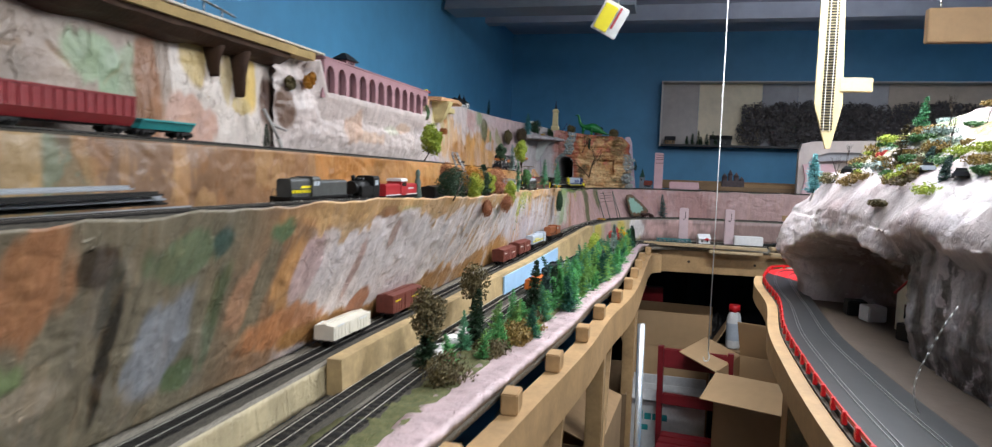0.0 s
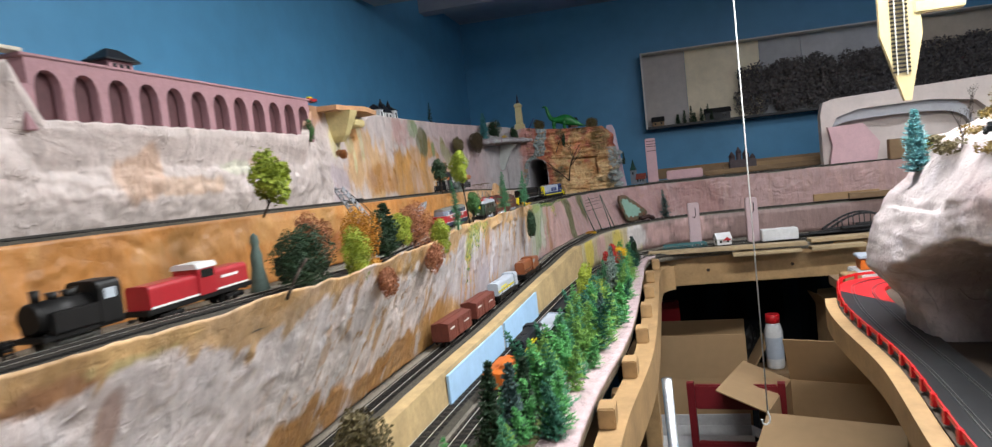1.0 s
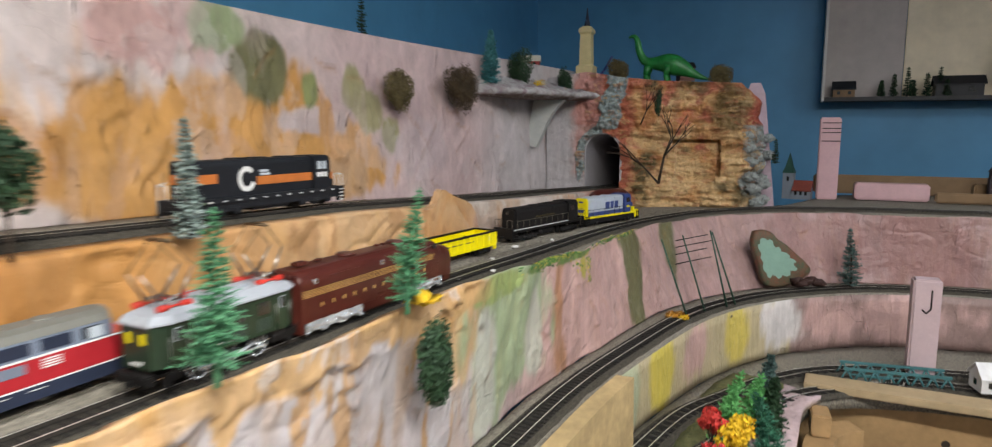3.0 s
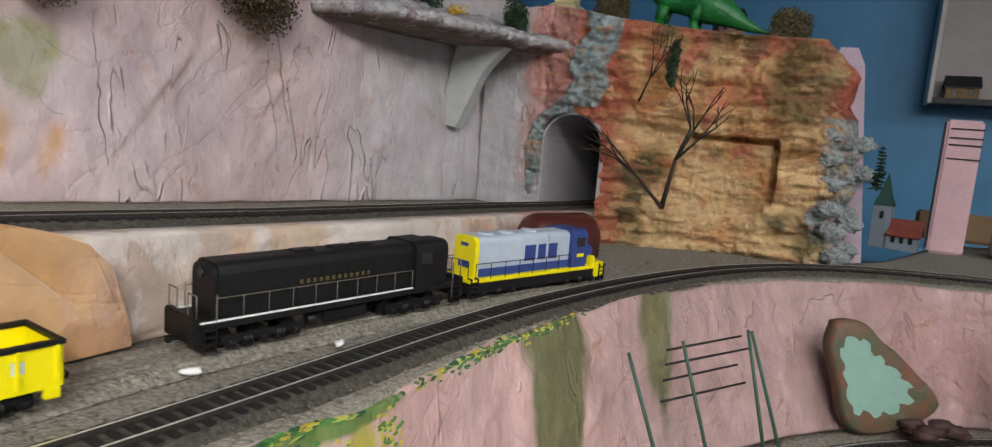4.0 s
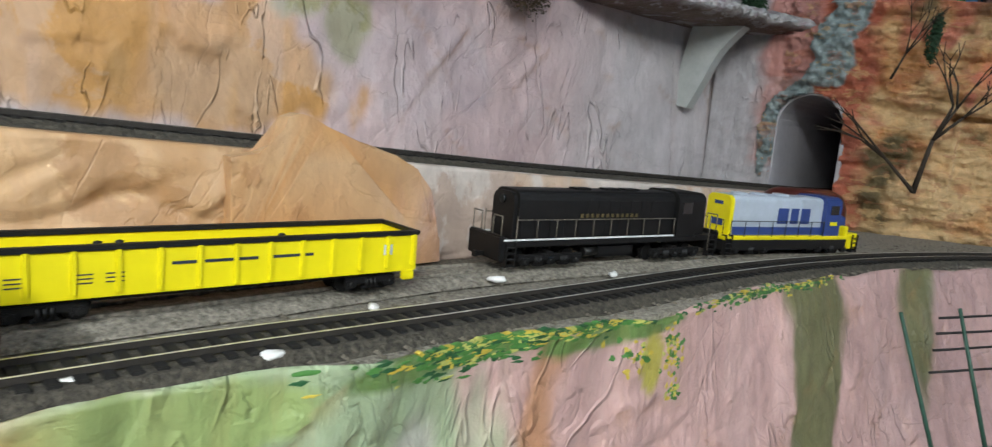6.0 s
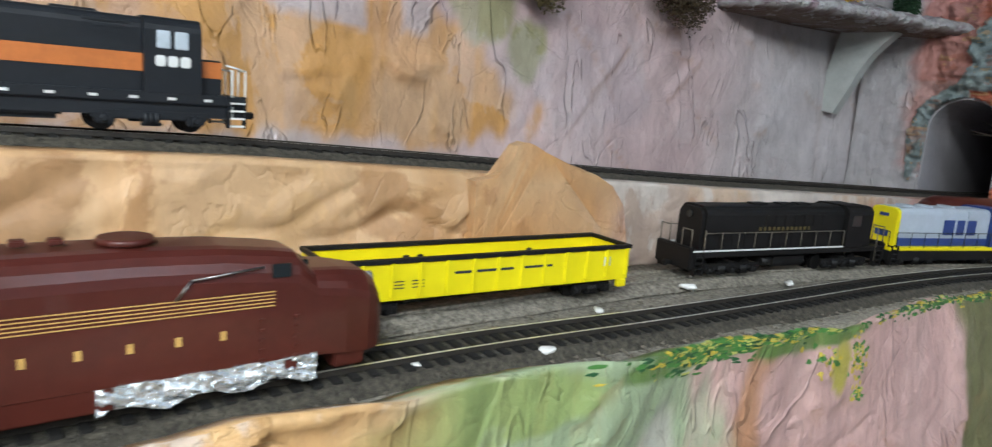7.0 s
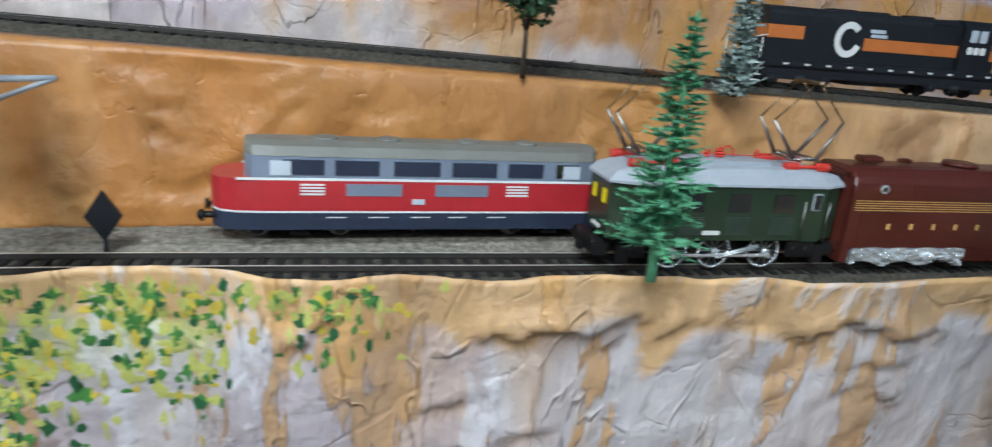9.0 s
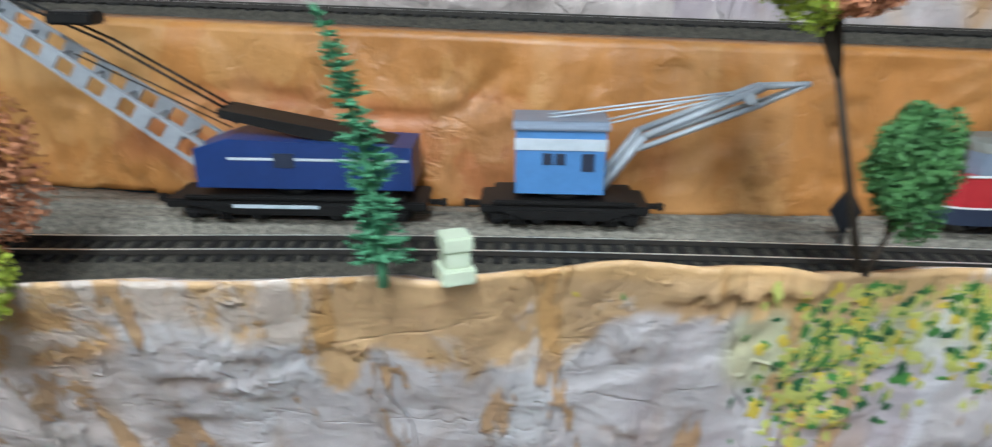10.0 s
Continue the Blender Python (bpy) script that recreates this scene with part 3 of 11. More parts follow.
upper_fine = crom(UPPER, 1100)
tagged(sheet("cliff_upper", lift(upper_fine, ZL, -0.004), [V((p.x - 0.012, p.y, TOP)) for p in upper_fine], 52, SCUFFED, up_base, [
    (0.80, 1.62, 0.05, 0.1, (0.15, 0.16, 0.10)), (0.95, 1.60, 0.06, 0.06, (0.28, 0.22, 0.17)), (1.10, 1.645, 0.05, 0.040, (0.25, 0.32, 0.19)), (1.17, 1.625, 0.04, 0.045, (0.26, 0.30, 0.19)), (1.13, 1.60, 0.018, 0.06, (0.26, 0.34, 0.21)), (1.22, 1.555, 0.06, 0.025, (0.50, 0.29, 0.20)), (1.30, 1.575, 0.07, 0.035, (0.54, 0.33, 0.25)), (1.30, 1.67, 0.030, 0.04, (0.50, 0.37, 0.16)), (1.385, 1.655, 0.018, 0.05, (0.50, 0.39, 0.22)), (1.448, 1.668, 0.022, 0.060, (0.68, 0.48, 0.15)), (1.425, 1.607, 0.025, 0.012, (0.56, 0.42, 0.18)), (1.75, 1.59, 0.14, 0.05, PEACH), (2.05, 1.575, 0.10, 0.04, SAGE), (1.95, 1.56, 0.10, 0.03, PEACH),
    (2.62, 1.60, 0.13, 0.09, PEACH), (2.80, 1.56, 0.20, 0.05, ORANGE), (2.97, 1.60, 0.17, 0.07, (0.56, 0.29, 0.09)), (2.55, 1.69, 0.06, 0.03, ORANGE), (2.9, 1.69, 0.10, 0.05, PINK),
    (3.0, 1.70, 0.04, 0.03, SAGE), (2.45, 1.55, 0.07, 0.05, (0.50, 0.42, 0.44)), (2.35, 1.71, 0.06, 0.025, (0.46, 0.25, 0.14)), (2.46, 1.660, 0.030, 0.035, (0.60, 0.53, 0.29)), (2.53, 1.650, 0.030, 0.025, (0.50, 0.40, 0.22)), (2.60, 1.66, 0.010, 0.05, (0.62, 0.54, 0.28)), (2.55, 1.61, 0.010, 0.04, (0.62, 0.56, 0.33)), (3.30, 1.62, 0.10, 0.06, (0.56, 0.42, 0.42)), (3.05, 1.66, 0.05, 0.04, OLIVE), (1.20, 1.62, 0.03, 0.08, BROWN), (1.512, 1.618, 0.036, 0.042, (0.17, 0.10, 0.07)), (0.93, 1.69, 0.05, 0.02, PINK), (3.02, 1.530, 0.26, 0.040, (0.60, 0.32, 0.11)), (3.11, 1.550, 0.15, 0.055, (0.62, 0.33, 0.11)), (3.20, 1.52, 0.07, 0.04, (0.58, 0.34, 0.14)), (3.14, 1.60, 0.06, 0.02, (0.56, 0.46, 0.45)), (3.235, 1.645, 0.030, 0.040, (0.34, 0.315, 0.17)), (3.272, 1.612, 0.032, 0.038, (0.35, 0.32, 0.18)), (3.312, 1.578, 0.026, 0.030, (0.33, 0.31, 0.16)), (3.14, 1.640, 0.018, 0.028, (0.24, 0.27, 0.11)), (3.172, 1.600, 0.016, 0.035, (0.58, 0.31, 0.12)), (3.40, 1.55, 0.09, 0.05, (0.56, 0.45, 0.46))],
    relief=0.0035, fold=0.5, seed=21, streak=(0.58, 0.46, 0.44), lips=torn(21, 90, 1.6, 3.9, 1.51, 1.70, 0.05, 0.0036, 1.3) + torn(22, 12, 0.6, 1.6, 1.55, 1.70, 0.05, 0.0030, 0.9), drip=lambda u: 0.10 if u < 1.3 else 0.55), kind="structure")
tagged(ribbon("plateau", [V((-0.62, p.y, TOP)) for p in upper], [V((p.x - 0.036, p.y, TOP - 0.003)) for p in upper], PLASTER, lambda u: CREAM if u > 3.5 else BROWN,
              [], thick=0.006, cols=8, relief=0.002, seed=6), kind="structure")

# lower roadbed, terrace and bench
low = lift(crom(LOW, N), ZA, -0.008)


def offset(pts, d, dz=0.0):
    out = []
    for i, p in enumerate(pts):
        t = pts[min(len(pts) - 1, i + 1)] - pts[max(0, i - 1)]
        out.append(p + V((t.y, -t.x, 0)).normalized() * d + V((0, 0, dz)))
    return out


tagged(ribbon("roadbed_lower", foot, offset(low, 0.030), BALLAST, STONE, [], thick=0.012, cols=6, relief=0.001, seed=7), kind="structure")
edge = crom([(0.04, 0.3), (0.085, 0.8), (0.12, 1.1), (0.15, 1.36), (0.195, 1.75), (0.215, 2.05), (0.258, 2.44), (0.277, 3.0), (0.285, 3.3), (0.31, 3.46), (0.42, 3.53), (0.7, 3.55), (1.9, 3.56)], N)
terrace_top, terrace_low = offset(low, 0.0305, -0.002), lift(offset(low, 0.034), 1.19)
tagged(sheet("terrace_wall", terrace_low, terrace_top, 6, PLASTER, lambda u: (0.50, 0.42, 0.26) if u < 3.98 else (0.30, 0.20, 0.18), [(2.35, 1.22, 0.3, 0.05, (0.38, 0.55, 0.72)), (3.32, 1.25, 0.05, 0.05, (0.42, 0.45, 0.30)), (3.45, 1.25, 0.05, 0.05, (0.62, 0.50, 0.10)), (3.60, 1.25, 0.06, 0.05, PINK), (3.78, 1.25, 0.05, 0.05, (0.62, 0.50, 0.12)), (3.95, 1.25, 0.08, 0.05, (0.66, 0.62, 0.60)), (3.15, 1.25, 0.08, 0.05, PEACH), (4.2, 1.25, 0.2, 0.05, PINK)], relief=0.002, back=0.02, seed=12), kind="structure")
tagged(ribbon("bench_top", lift(offset(low, 0.034), 1.19), lift(edge, 1.19), BALLAST, STONE, [], thick=0.02, cols=8, relief=0.002, seed=8), kind="structure")

# ---- rolling stock ----
M_GREEN = material("dark_green_enamel", (0.016, 0.034, 0.018), 0.38, 0, 0.25, 40, coat=0.2)
M_GREEN2 = material("worn_green_louvre", (0.040, 0.062, 0.046), 0.5, 0, 0.25, 90)
M_ROOF = material("grey_roof_paint", (0.36, 0.39, 0.43), 0.45, 0, 0.15, 60)
M_TUSCAN = material("maroon_plastic", (0.075, 0.016, 0.011), 0.36, 0, 0.22, 40, coat=0.25)
M_GOLD = material("gold_lettering", (0.58, 0.36, 0.11), 0.5, 0, 0.2, 200)
M_CHROME = material("bright_cast_metal", (0.78, 0.82, 0.85), 0.26, 0.75, 0.3, 260, 0.5, 500)
M_STEEL = material("dull_steel", (0.33, 0.33, 0.32), 0.38, 1.0, 0.25, 150)
M_BRASS = material("tarnished_brass_wire", (0.22, 0.16, 0.10), 0.4, 1.0, 0.3, 200)
M_REDINS = material("red_insulator_plastic", (0.62, 0.045, 0.03), 0.35, 0, 0.15, 100)
M_YELLOW = material("yellow_plastic", (0.78, 0.66, 0.005), 0.42, 0, 0.08, 30)
M_BLK = material("black_enamel", (0.009, 0.0085, 0.0085), 0.5, 0, 0.35, 50, spec=0.28)
M_DIMGOLD = material("dim_gold_lettering", (0.10, 0.075, 0.028), 0.5, 0, 0.3, 200)
M_WIRE = material("dull_brass_handrail", (0.17, 0.145, 0.115), 0.45, 0.4, 0.3, 200)
M_CHAR = material("charcoal_enamel", (0.012, 0.014, 0.018), 0.48, 0, 0.25, 50, spec=0.3)
M_ORNG = material("orange_stripe_paint", (0.50, 0.155, 0.035), 0.5, 0, 0.2, 70)
M_WHITE = material("white_marking_paint", (0.72, 0.73, 0.72), 0.5, 0, 0.12, 90)
M_GREY = material("light_grey_enamel", (0.42, 0.47, 0.54), 0.42, 0, 0.12, 50)
M_NAVY = material("navy_enamel", (0.028, 0.055, 0.20), 0.42, 0, 0.2, 50)
M_RED = material("red_enamel", (0.40, 0.022, 0.030), 0.36, 0, 0.15, 40, coat=0.2)
M_DKBL = material("blue_black_enamel", (0.022, 0.030, 0.055), 0.45, 0, 0.2, 50)
M_BAND = material("silver_blue_enamel", (0.20, 0.24, 0.31), 0.4, 0.2, 0.12, 50)
M_OLROOF = material("grey_olive_roof", (0.17, 0.17, 0.15), 0.5, 0, 0.15, 60)
M_STEELD = material("grey_lattice_paint", (0.33, 0.35, 0.38), 0.5, 0.2, 0.2, 60)
M_SKY = material("sky_blue_enamel", (0.085, 0.22, 0.48), 0.45, 0, 0.15, 50)
M_COBALT = material("cobalt_blue_enamel", (0.014, 0.038, 0.15), 0.4, 0, 0.2, 50)
M_GLASS = material("smoky_window", (0.018, 0.020, 0.020), 0.15, 0, 0.3, 60, spec=0.7)
M_PALE = material("pale_window", (0.50, 0.56, 0.62), 0.2, 0, 0.15, 60, spec=0.6)
M_OXIDE = material("oxide_red_plastic", (0.155, 0.042, 0.030), 0.55, 0, 0.3, 50)
M_CREAMP = material("cream_plastic", (0.70, 0.66, 0.56), 0.5, 0, 0.12, 60)
M_RUSTB = material("rust_brown_enamel", (0.23, 0.075, 0.03), 0.4, 0, 0.2, 50)
M_TEAL = material("teal_plastic", (0.03, 0.30, 0.31), 0.45, 0, 0.2, 50)


def on_track(curve, y, z):
    """A pose on a curve where it passes y: X runs along the curve, -Y faces the aisle."""
    i = min(range(1, len(curve) - 1), key=lambda k: abs(curve[k].y - y))
    t = (curve[i + 1] - curve[i - 1])
    t.z = 0
    t.normalize()
    p = curve[i]
    side = V((-t.y, t.x, 0))
    return Matrix(((t.x, side.x, 0, p.x), (t.y, side.y, 0, p.y), (0, 0, 1, z), (0, 0, 0, 1)))


def chord(a, b, z):
    """A pose at the middle of two points of the plan, X towards b."""
    t = V((b[0] - a[0], b[1] - a[1], 0)).normalized()
    return Matrix(((t.x, -t.y, 0, (a[0] + b[0]) / 2), (t.y, t.x, 0, (a[1] + b[1]) / 2), (0, 0, 1, z), (0, 0, 0, 1)))


def hull(bm, x0, x1, prof, mat=0, s0=1.0, s1=1.0, smooth=False):
    """A cross-section prof of (y, z) drawn from x0 to x1."""
    loft(bm, [[V((x0, y * s0, z)) for y, z in prof], [V((x1, y * s1, z)) for y, z in prof]], mat, True, smooth)


def round_roof(w, z0, z1, r, n=4):
    """Half-round topped section of width w."""
    h = w / 2
    out = [(-h, z0), (h, z0)]
    for k in range(n + 1):
        a = math.pi / 2 * k / n
        out.append((h - r + r * math.cos(a), z1 - r + r * math.sin(a)))
    for k in range(n + 1):
        a = math.pi / 2 * (1 - k / n)
        out.append((-h + r - r * math.cos(a), z1 - r + r * math.sin(a)))
    return out


def wheels(parent, xs, r, mat, width=0.0145):
    for x in xs:
        bm = bmesh.new()
        for s in (-1, 1):
            cyl(bm, (x, s * (width / 2), r), (x, s * (width / 2 - 0.0025), r), r, r, 18)
            cyl(bm, (x, s * (width / 2 - 0.0025), r), (x, s * (width / 2 - 0.0033), r), r * 1.12, r * 1.12, 18)
        cyl(bm, (x, -width / 2, r), (x, width / 2, r), 0.0011, 0.0011, 8)
        part("wheelset", bm, mat, parent)


def bogie(parent, x, half, r, mat, wheel_mat, n=2, wide=0.0125, chunky=1.0):
    """A truck: two cast side frames with journals and springs, a bolster, and its wheelsets."""
    bm = bmesh.new()
    xs = [x + half * (2 * i / (n - 1) - 1) * 0.78 for i in range(n)]
    for s in (-1, 1):
        y = s * wide
        box(bm, x - half, y - 0.001, r * 0.95, x + half, y + 0.001, r * 1.75, 0.0006)
        for q in xs:
            box(bm, q - 0.0028 * chunky, y - 0.0019, r * 0.55, q + 0.0028 * chunky, y + 0.0019, r * 1.5, 0.0008)
            cyl(bm, (q, y + s * 0.001, r), (q, y + s * 0.0026, r), 0.0017 * chunky, 0.0012, 8)
        for a, b in zip(xs, xs[1:]):
            c = (a + b) / 2
            for k in (-1, 0, 1):
                cyl(bm, (c + k * 0.0022, y + s * 0.0012, r * 0.6), (c + k * 0.0022, y + s * 0.0012, r * 1.5), 0.0009 * chunky, 0.0009 * chunky, 7)
            box(bm, c - 0.0045, y - 0.0016, r * 0.45, c + 0.0045, y + 0.0016, r * 0.75, 0.0005)
    box(bm, x - 0.003, -wide, r, x + 0.003, wide, r * 1.9)
    tr = part("truck", bm, mat, parent)
    wheels(tr, xs, r, wheel_mat)


def coupler(parent, x, s, z=0.0085, mat=None):
    bm = bmesh.new()
    box(bm, min(x, x + s * 0.007), -0.0014, z - 0.0012, max(x, x + s * 0.007), 0.0014, z + 0.0012, 0.0004)
    box(bm, min(x + s * 0.0055, x + s * 0.009), -0.0024, z - 0.0018, max(x + s * 0.0055, x + s * 0.009), 0.0016, z + 0.0018, 0.0006)
    part("coupler", bm, mat or M_BLK, parent)


def rail_wires(parent, runs, mat, r=0.00035, name="handrail", label=""):
    bm = bmesh.new()
    for run in runs:
        tube_along(bm, run, r, 5)
    return part(name, bm, mat, parent, label)


def panel(parent, name, x0, x1, z0, z1, y, mat, depth=0.0005, label="", both=True, bevel=0.0):
    """A flat plate on the long sides."""
    for s in ((-1, 1) if both else (-1,)):
        bm = bmesh.new()
        box(bm, x0, s * y - depth, z0, x1, s * y + depth, z1, bevel)
        part(name, bm, mat, parent, label)


def lettering(parent, x0, x1, z, h, y, n, mat, gap=0.45, label="row of plain lettering bars"):
    """Plain bars in place of a company's name."""
    bm = bmesh.new()
    w = (x1 - x0) / n
    for s in (-1, 1):
        for i in range(n):
            a = x0 + i * w
            box(bm, a, s * y - 0.0002, z, a + w * (1 - gap), s * y + 0.0002, z + h)
    part("lettering", bm, mat, parent, label)


def electric_locomotive(m):
    t = thing("electric_locomotive", m, "dark green electric locomotive with two raised pantographs", "model train")
    L, w = 0.060, 0.0168
    bm = bmesh.new()
    pl = [(-L, -0.012), (-L + 0.012, -w), (L - 0.012, -w), (L, -0.012), (L, 0.012), (L - 0.012, w), (-L + 0.012, w), (-L, 0.012)]
    loft(bm, [[V((x, y, 0.0150)) for x, y in pl], [V((x, y, 0.0418)) for x, y in pl]])
    body = part("body", bm, M_GREEN, t)
    bm = bmesh.new()
    def ring(k, z, dx=0.0):
        return [V((x * (1 + dx) * k, y * k * (1.06 if dx else 1), z)) for x, y in pl]
    loft(bm, [ring(1.02, 0.0412, 0.006), ring(1.02, 0.0424, 0.006), ring(0.96, 0.0462), ring(0.80, 0.0488), ring(0.55, 0.0494)], smooth=False)
    box(bm, -0.024, -0.009, 0.0485, 0.022, 0.009, 0.0515, 0.0006)
    for x in (-0.044, -0.030, 0.030, 0.044, -0.012, 0.012):
        box(bm, x - 0.006, -0.0128, 0.0462, x + 0.006, -0.0118, 0.0474, 0.0003)
        box(bm, x - 0.006, 0.0118, 0.0462, x + 0.006, 0.0128, 0.0474, 0.0003)
    part("roof", bm, M_ROOF, t, "light grey roof with raised ribs")
    for x in (-0.0205, 0.0035, 0.0270):
        for s in (-1, 1):
            bm = bmesh.new()
            box(bm, x - 0.0056, s * w - 0.0004, 0.0288, x + 0.0056, s * w + 0.0004, 0.0378, 0.0003)
            part("window", bm, M_GLASS, t)
        for s in (-1, 1):
            bm = bmesh.new()
            for k in range(9):
                z = 0.0178 + k * 0.00100
                box(bm, x - 0.0064, s * w - 0.0006, z, x + 0.0064, s * w + 0.0006, z + 0.0006)
            part("louvre", bm, M_GREEN2, t)
    for x in (-0.0445, 0.0445):
        for s in (-1, 1):
            bm = bmesh.new()
            box(bm, x - 0.0052, s * w - 0.0003, 0.0145, x + 0.0052, s * w + 0.0003, 0.0405)
            door = part("door", bm, M_GREEN, t)
            bm = bmesh.new()
            box(bm, x - 0.0024, s * w - 0.0008, 0.0300, x + 0.0024, s * w + 0.0008, 0.0386, 0.0004)
            part("window_frame", bm, M_ROOF, door)
            bm = bmesh.new()
            box(bm, x - 0.0017, s * w - 0.0010, 0.0307, x + 0.0017, s * w + 0.0010, 0.0379)
            part("pane", bm, M_GLASS, door)
        rail_wires(t, [[(x + d, -w - 0.0012, 0.0150), (x + d, -w - 0.0012, 0.0345)] for d in (-0.0066, 0.0066)] +
                   [[(x + d, w + 0.0012, 0.0150), (x + d, w + 0.0012, 0.0345)] for d in (-0.0066, 0.0066)], M_STEEL)
    for s in (-1, 1):
        for y in (-0.006, 0.006):
            bm = bmesh.new()
            box(bm, s * L - 0.0004, y - 0.0022, 0.0300, s * L + 0.0004, y + 0.0022, 0.0365)
            part("window", bm, M_YELLOW if s < 0 else M_GLASS, t, "lit yellow end window" if s < 0 else "")
        for y in (-0.0095, 0.0095):
            bm = bmesh.new()
            cyl(bm, (s * L, y, 0.0115), (s * (L + 0.0055), y, 0.0115), 0.0014, 0.0014, 10)
            cyl(bm, (s * (L + 0.0048), y, 0.0115), (s * (L + 0.0060), y, 0.0115), 0.0030, 0.0030, 14)
            part("buffer", bm, M_BLK, t)
        bm = bmesh.new()
        box(bm, s * L - 0.006, -0.0150, 0.0065, s * L + 0.001, 0.0150, 0.0130, 0.0008)
        box(bm, s * (L - 0.008) - 0.003, -0.0160, 0.0030, s * (L - 0.008) + 0.003, -0.0135, 0.0120, 0.0004)
        box(bm, s * (L - 0.008) - 0.003, 0.0135, 0.0030, s * (L - 0.008) + 0.003, 0.0160, 0.0120, 0.0004)
        part("buffer_beam", bm, M_BLK, t)
        coupler(t, s * L, s, 0.0075)
        bm = bmesh.new()
        box(bm, s * L - 0.0006, -0.0045, 0.0172, s * L + 0.0006, 0.0045, 0.0188)
        part("plate", bm, M_WHITE, t, "plain white plate bar")
    panel(t, "plate", -0.0140, -0.0050, 0.0178, 0.0198, w, M_WHITE, 0.0004, "plain white plate bar")
    bm = bmesh.new()
    box(bm, -0.056, -0.0062, 0.0065, 0.056, 0.0062, 0.0135)
    part("frame", bm, M_BLK, t)
    for x in (-0.0262, -0.0035, 0.0235):
        bm = bmesh.new()
        for s in (-1, 1):
            y = s * 0.0122
            for k in range(28):
                a0, a1 = 2 * math.pi * k / 28, 2 * math.pi * (k + 1) / 28
                cyl(bm, (x + 0.0082 * math.cos(a0), y, 0.0084 + 0.0082 * math.sin(a0)), (x + 0.0082 * math.cos(a1), y, 0.0084 + 0.0082 * math.sin(a1)), 0.0007, 0.0007, 6, 1)
            cyl(bm, (x, y - s * 0.0010, 0.0084), (x, y - s * 0.0004, 0.0084), 0.0080, 0.0080, 24, 0)
            cyl(bm, (x, y, 0.0084), (x, y + s * 0.0028, 0.0084), 0.0021, 0.0017, 12, 1)
            for k in range(10):
                a = 2 * math.pi * k / 10
                cyl(bm, (x, y, 0.0084), (x + 0.0078 * math.cos(a), y, 0.0084 + 0.0078 * math.sin(a)), 0.0004, 0.0004, 4, 2)
        part("wheelset", bm, [M_BLK, M_CHROME, M_STEEL], t, "black spoked drivers with bright tyres")
    for s in (-1, 1):
        y = s * 0.0158
        bm = bmesh.new()
        box(bm, -0.0275, y - 0.0005, 0.0064, 0.0248, y + 0.0005, 0.0080, 0.0003)
        for x in (-0.0262, -0.0035, 0.0235):
            cyl(bm, (x, y - s * 0.0006, 0.0072), (x, y + s * 0.0010, 0.0072), 0.0016, 0.0014, 10)
        rod = part("side_rod", bm, M_CHROME, t, "polished steel coupling rod")
        for z in (0.0, 0.0012):
            bm = bmesh.new()
            cyl(bm, (-0.0035, y + s * 0.0012, 0.0066 + z), (0.0170, y + s * 0.0012, 0.0116 + z), 0.0006, 0.0006, 6)
            part("connecting_rod", bm, M_CHROME, rod)
        for x in (-0.045, 0.045, 0.038):
            bm = bmesh.new()
            box(bm, x - 0.004, s * 0.0150 - 0.0012, 0.0060, x + 0.004, s * 0.0150 + 0.0012, 0.0145, 0.0006)
            cyl(bm, (x, s * 0.0150, 0.0100), (x, s * 0.0172, 0.0100), 0.0020, 0.0020, 10)
            part("brake_box", bm, M_BLK, t)
    for px in (-0.0400, 0.0400):
        bm = bmesh.new()
        for y in (-0.0105, 0.0105):
            cyl(bm, (px - 0.009, y, 0.0500), (px + 0.009, y, 0.0500), 0.0008, 0.0008, 8)
            for x in (-0.0085, 0.0085):
                for k in range(4):
                    cyl(bm, (px + x - 0.0036 + k * 0.0018, y, 0.0500), (px + x - 0.0024 + k * 0.0018, y, 0.0500), 0.0021, 0.0021, 12)
        part("insulator", bm, M_REDINS, t, "ribbed red insulators under a pantograph")
        runs = []
        knee, top = 0.0712, 0.0890
        for y in (-0.0075, 0.0075):
            runs += [[(px - 0.0065, y, 0.0535), (px - 0.0190, y * 0.75, knee)], [(px + 0.0065, y, 0.0535), (px + 0.0190, y * 0.75, knee)]]
        runs += [[(px - 0.007, -0.008, 0.0530), (px + 0.007, -0.008, 0.0530), (px + 0.007, 0.008, 0.0530), (px - 0.007, 0.008, 0.0530), (px - 0.007, -0.008, 0.0530)]]
        bm = bmesh.new()
        for run in runs[:-1]:
            cyl(bm, run[0], run[1], 0.0011, 0.0006, 6)
        tube_along(bm, runs[-1], 0.0006, 6)
        for x in (-0.004, 0, 0.004):
            cyl(bm, (px + x, -0.008, 0.0530), (px + x, 0.008, 0.0545), 0.0005, 0.0005, 5)
        pan = part("pantograph", bm, M_STEEL, t, "diamond pantograph of thin grey and brass rods")
        bm = bmesh.new()
        for y in (-1, 1):
            for s in (-1, 1):
                cyl(bm, (px + s * 0.0190, y * 0.0056, knee), (px + s * 0.0012, y * 0.0070, top), 0.00042, 0.00042, 5)
        cyl(bm, (px, -0.011, top), (px, 0.011, top), 0.0009, 0.0009, 6)
        for s in (-1, 1):
            cyl(bm, (px + s * 0.0018, -0.0085, top + 0.0006), (px + s * 0.0018, 0.0085, top + 0.0006), 0.0006, 0.0006, 6)
            cyl(bm, (px, s * 0.0085, top), (px, s * 0.0125, top - 0.003), 0.0006, 0.0005, 6)
        part("collector", bm, M_BRASS, pan)
    bm = bmesh.new()
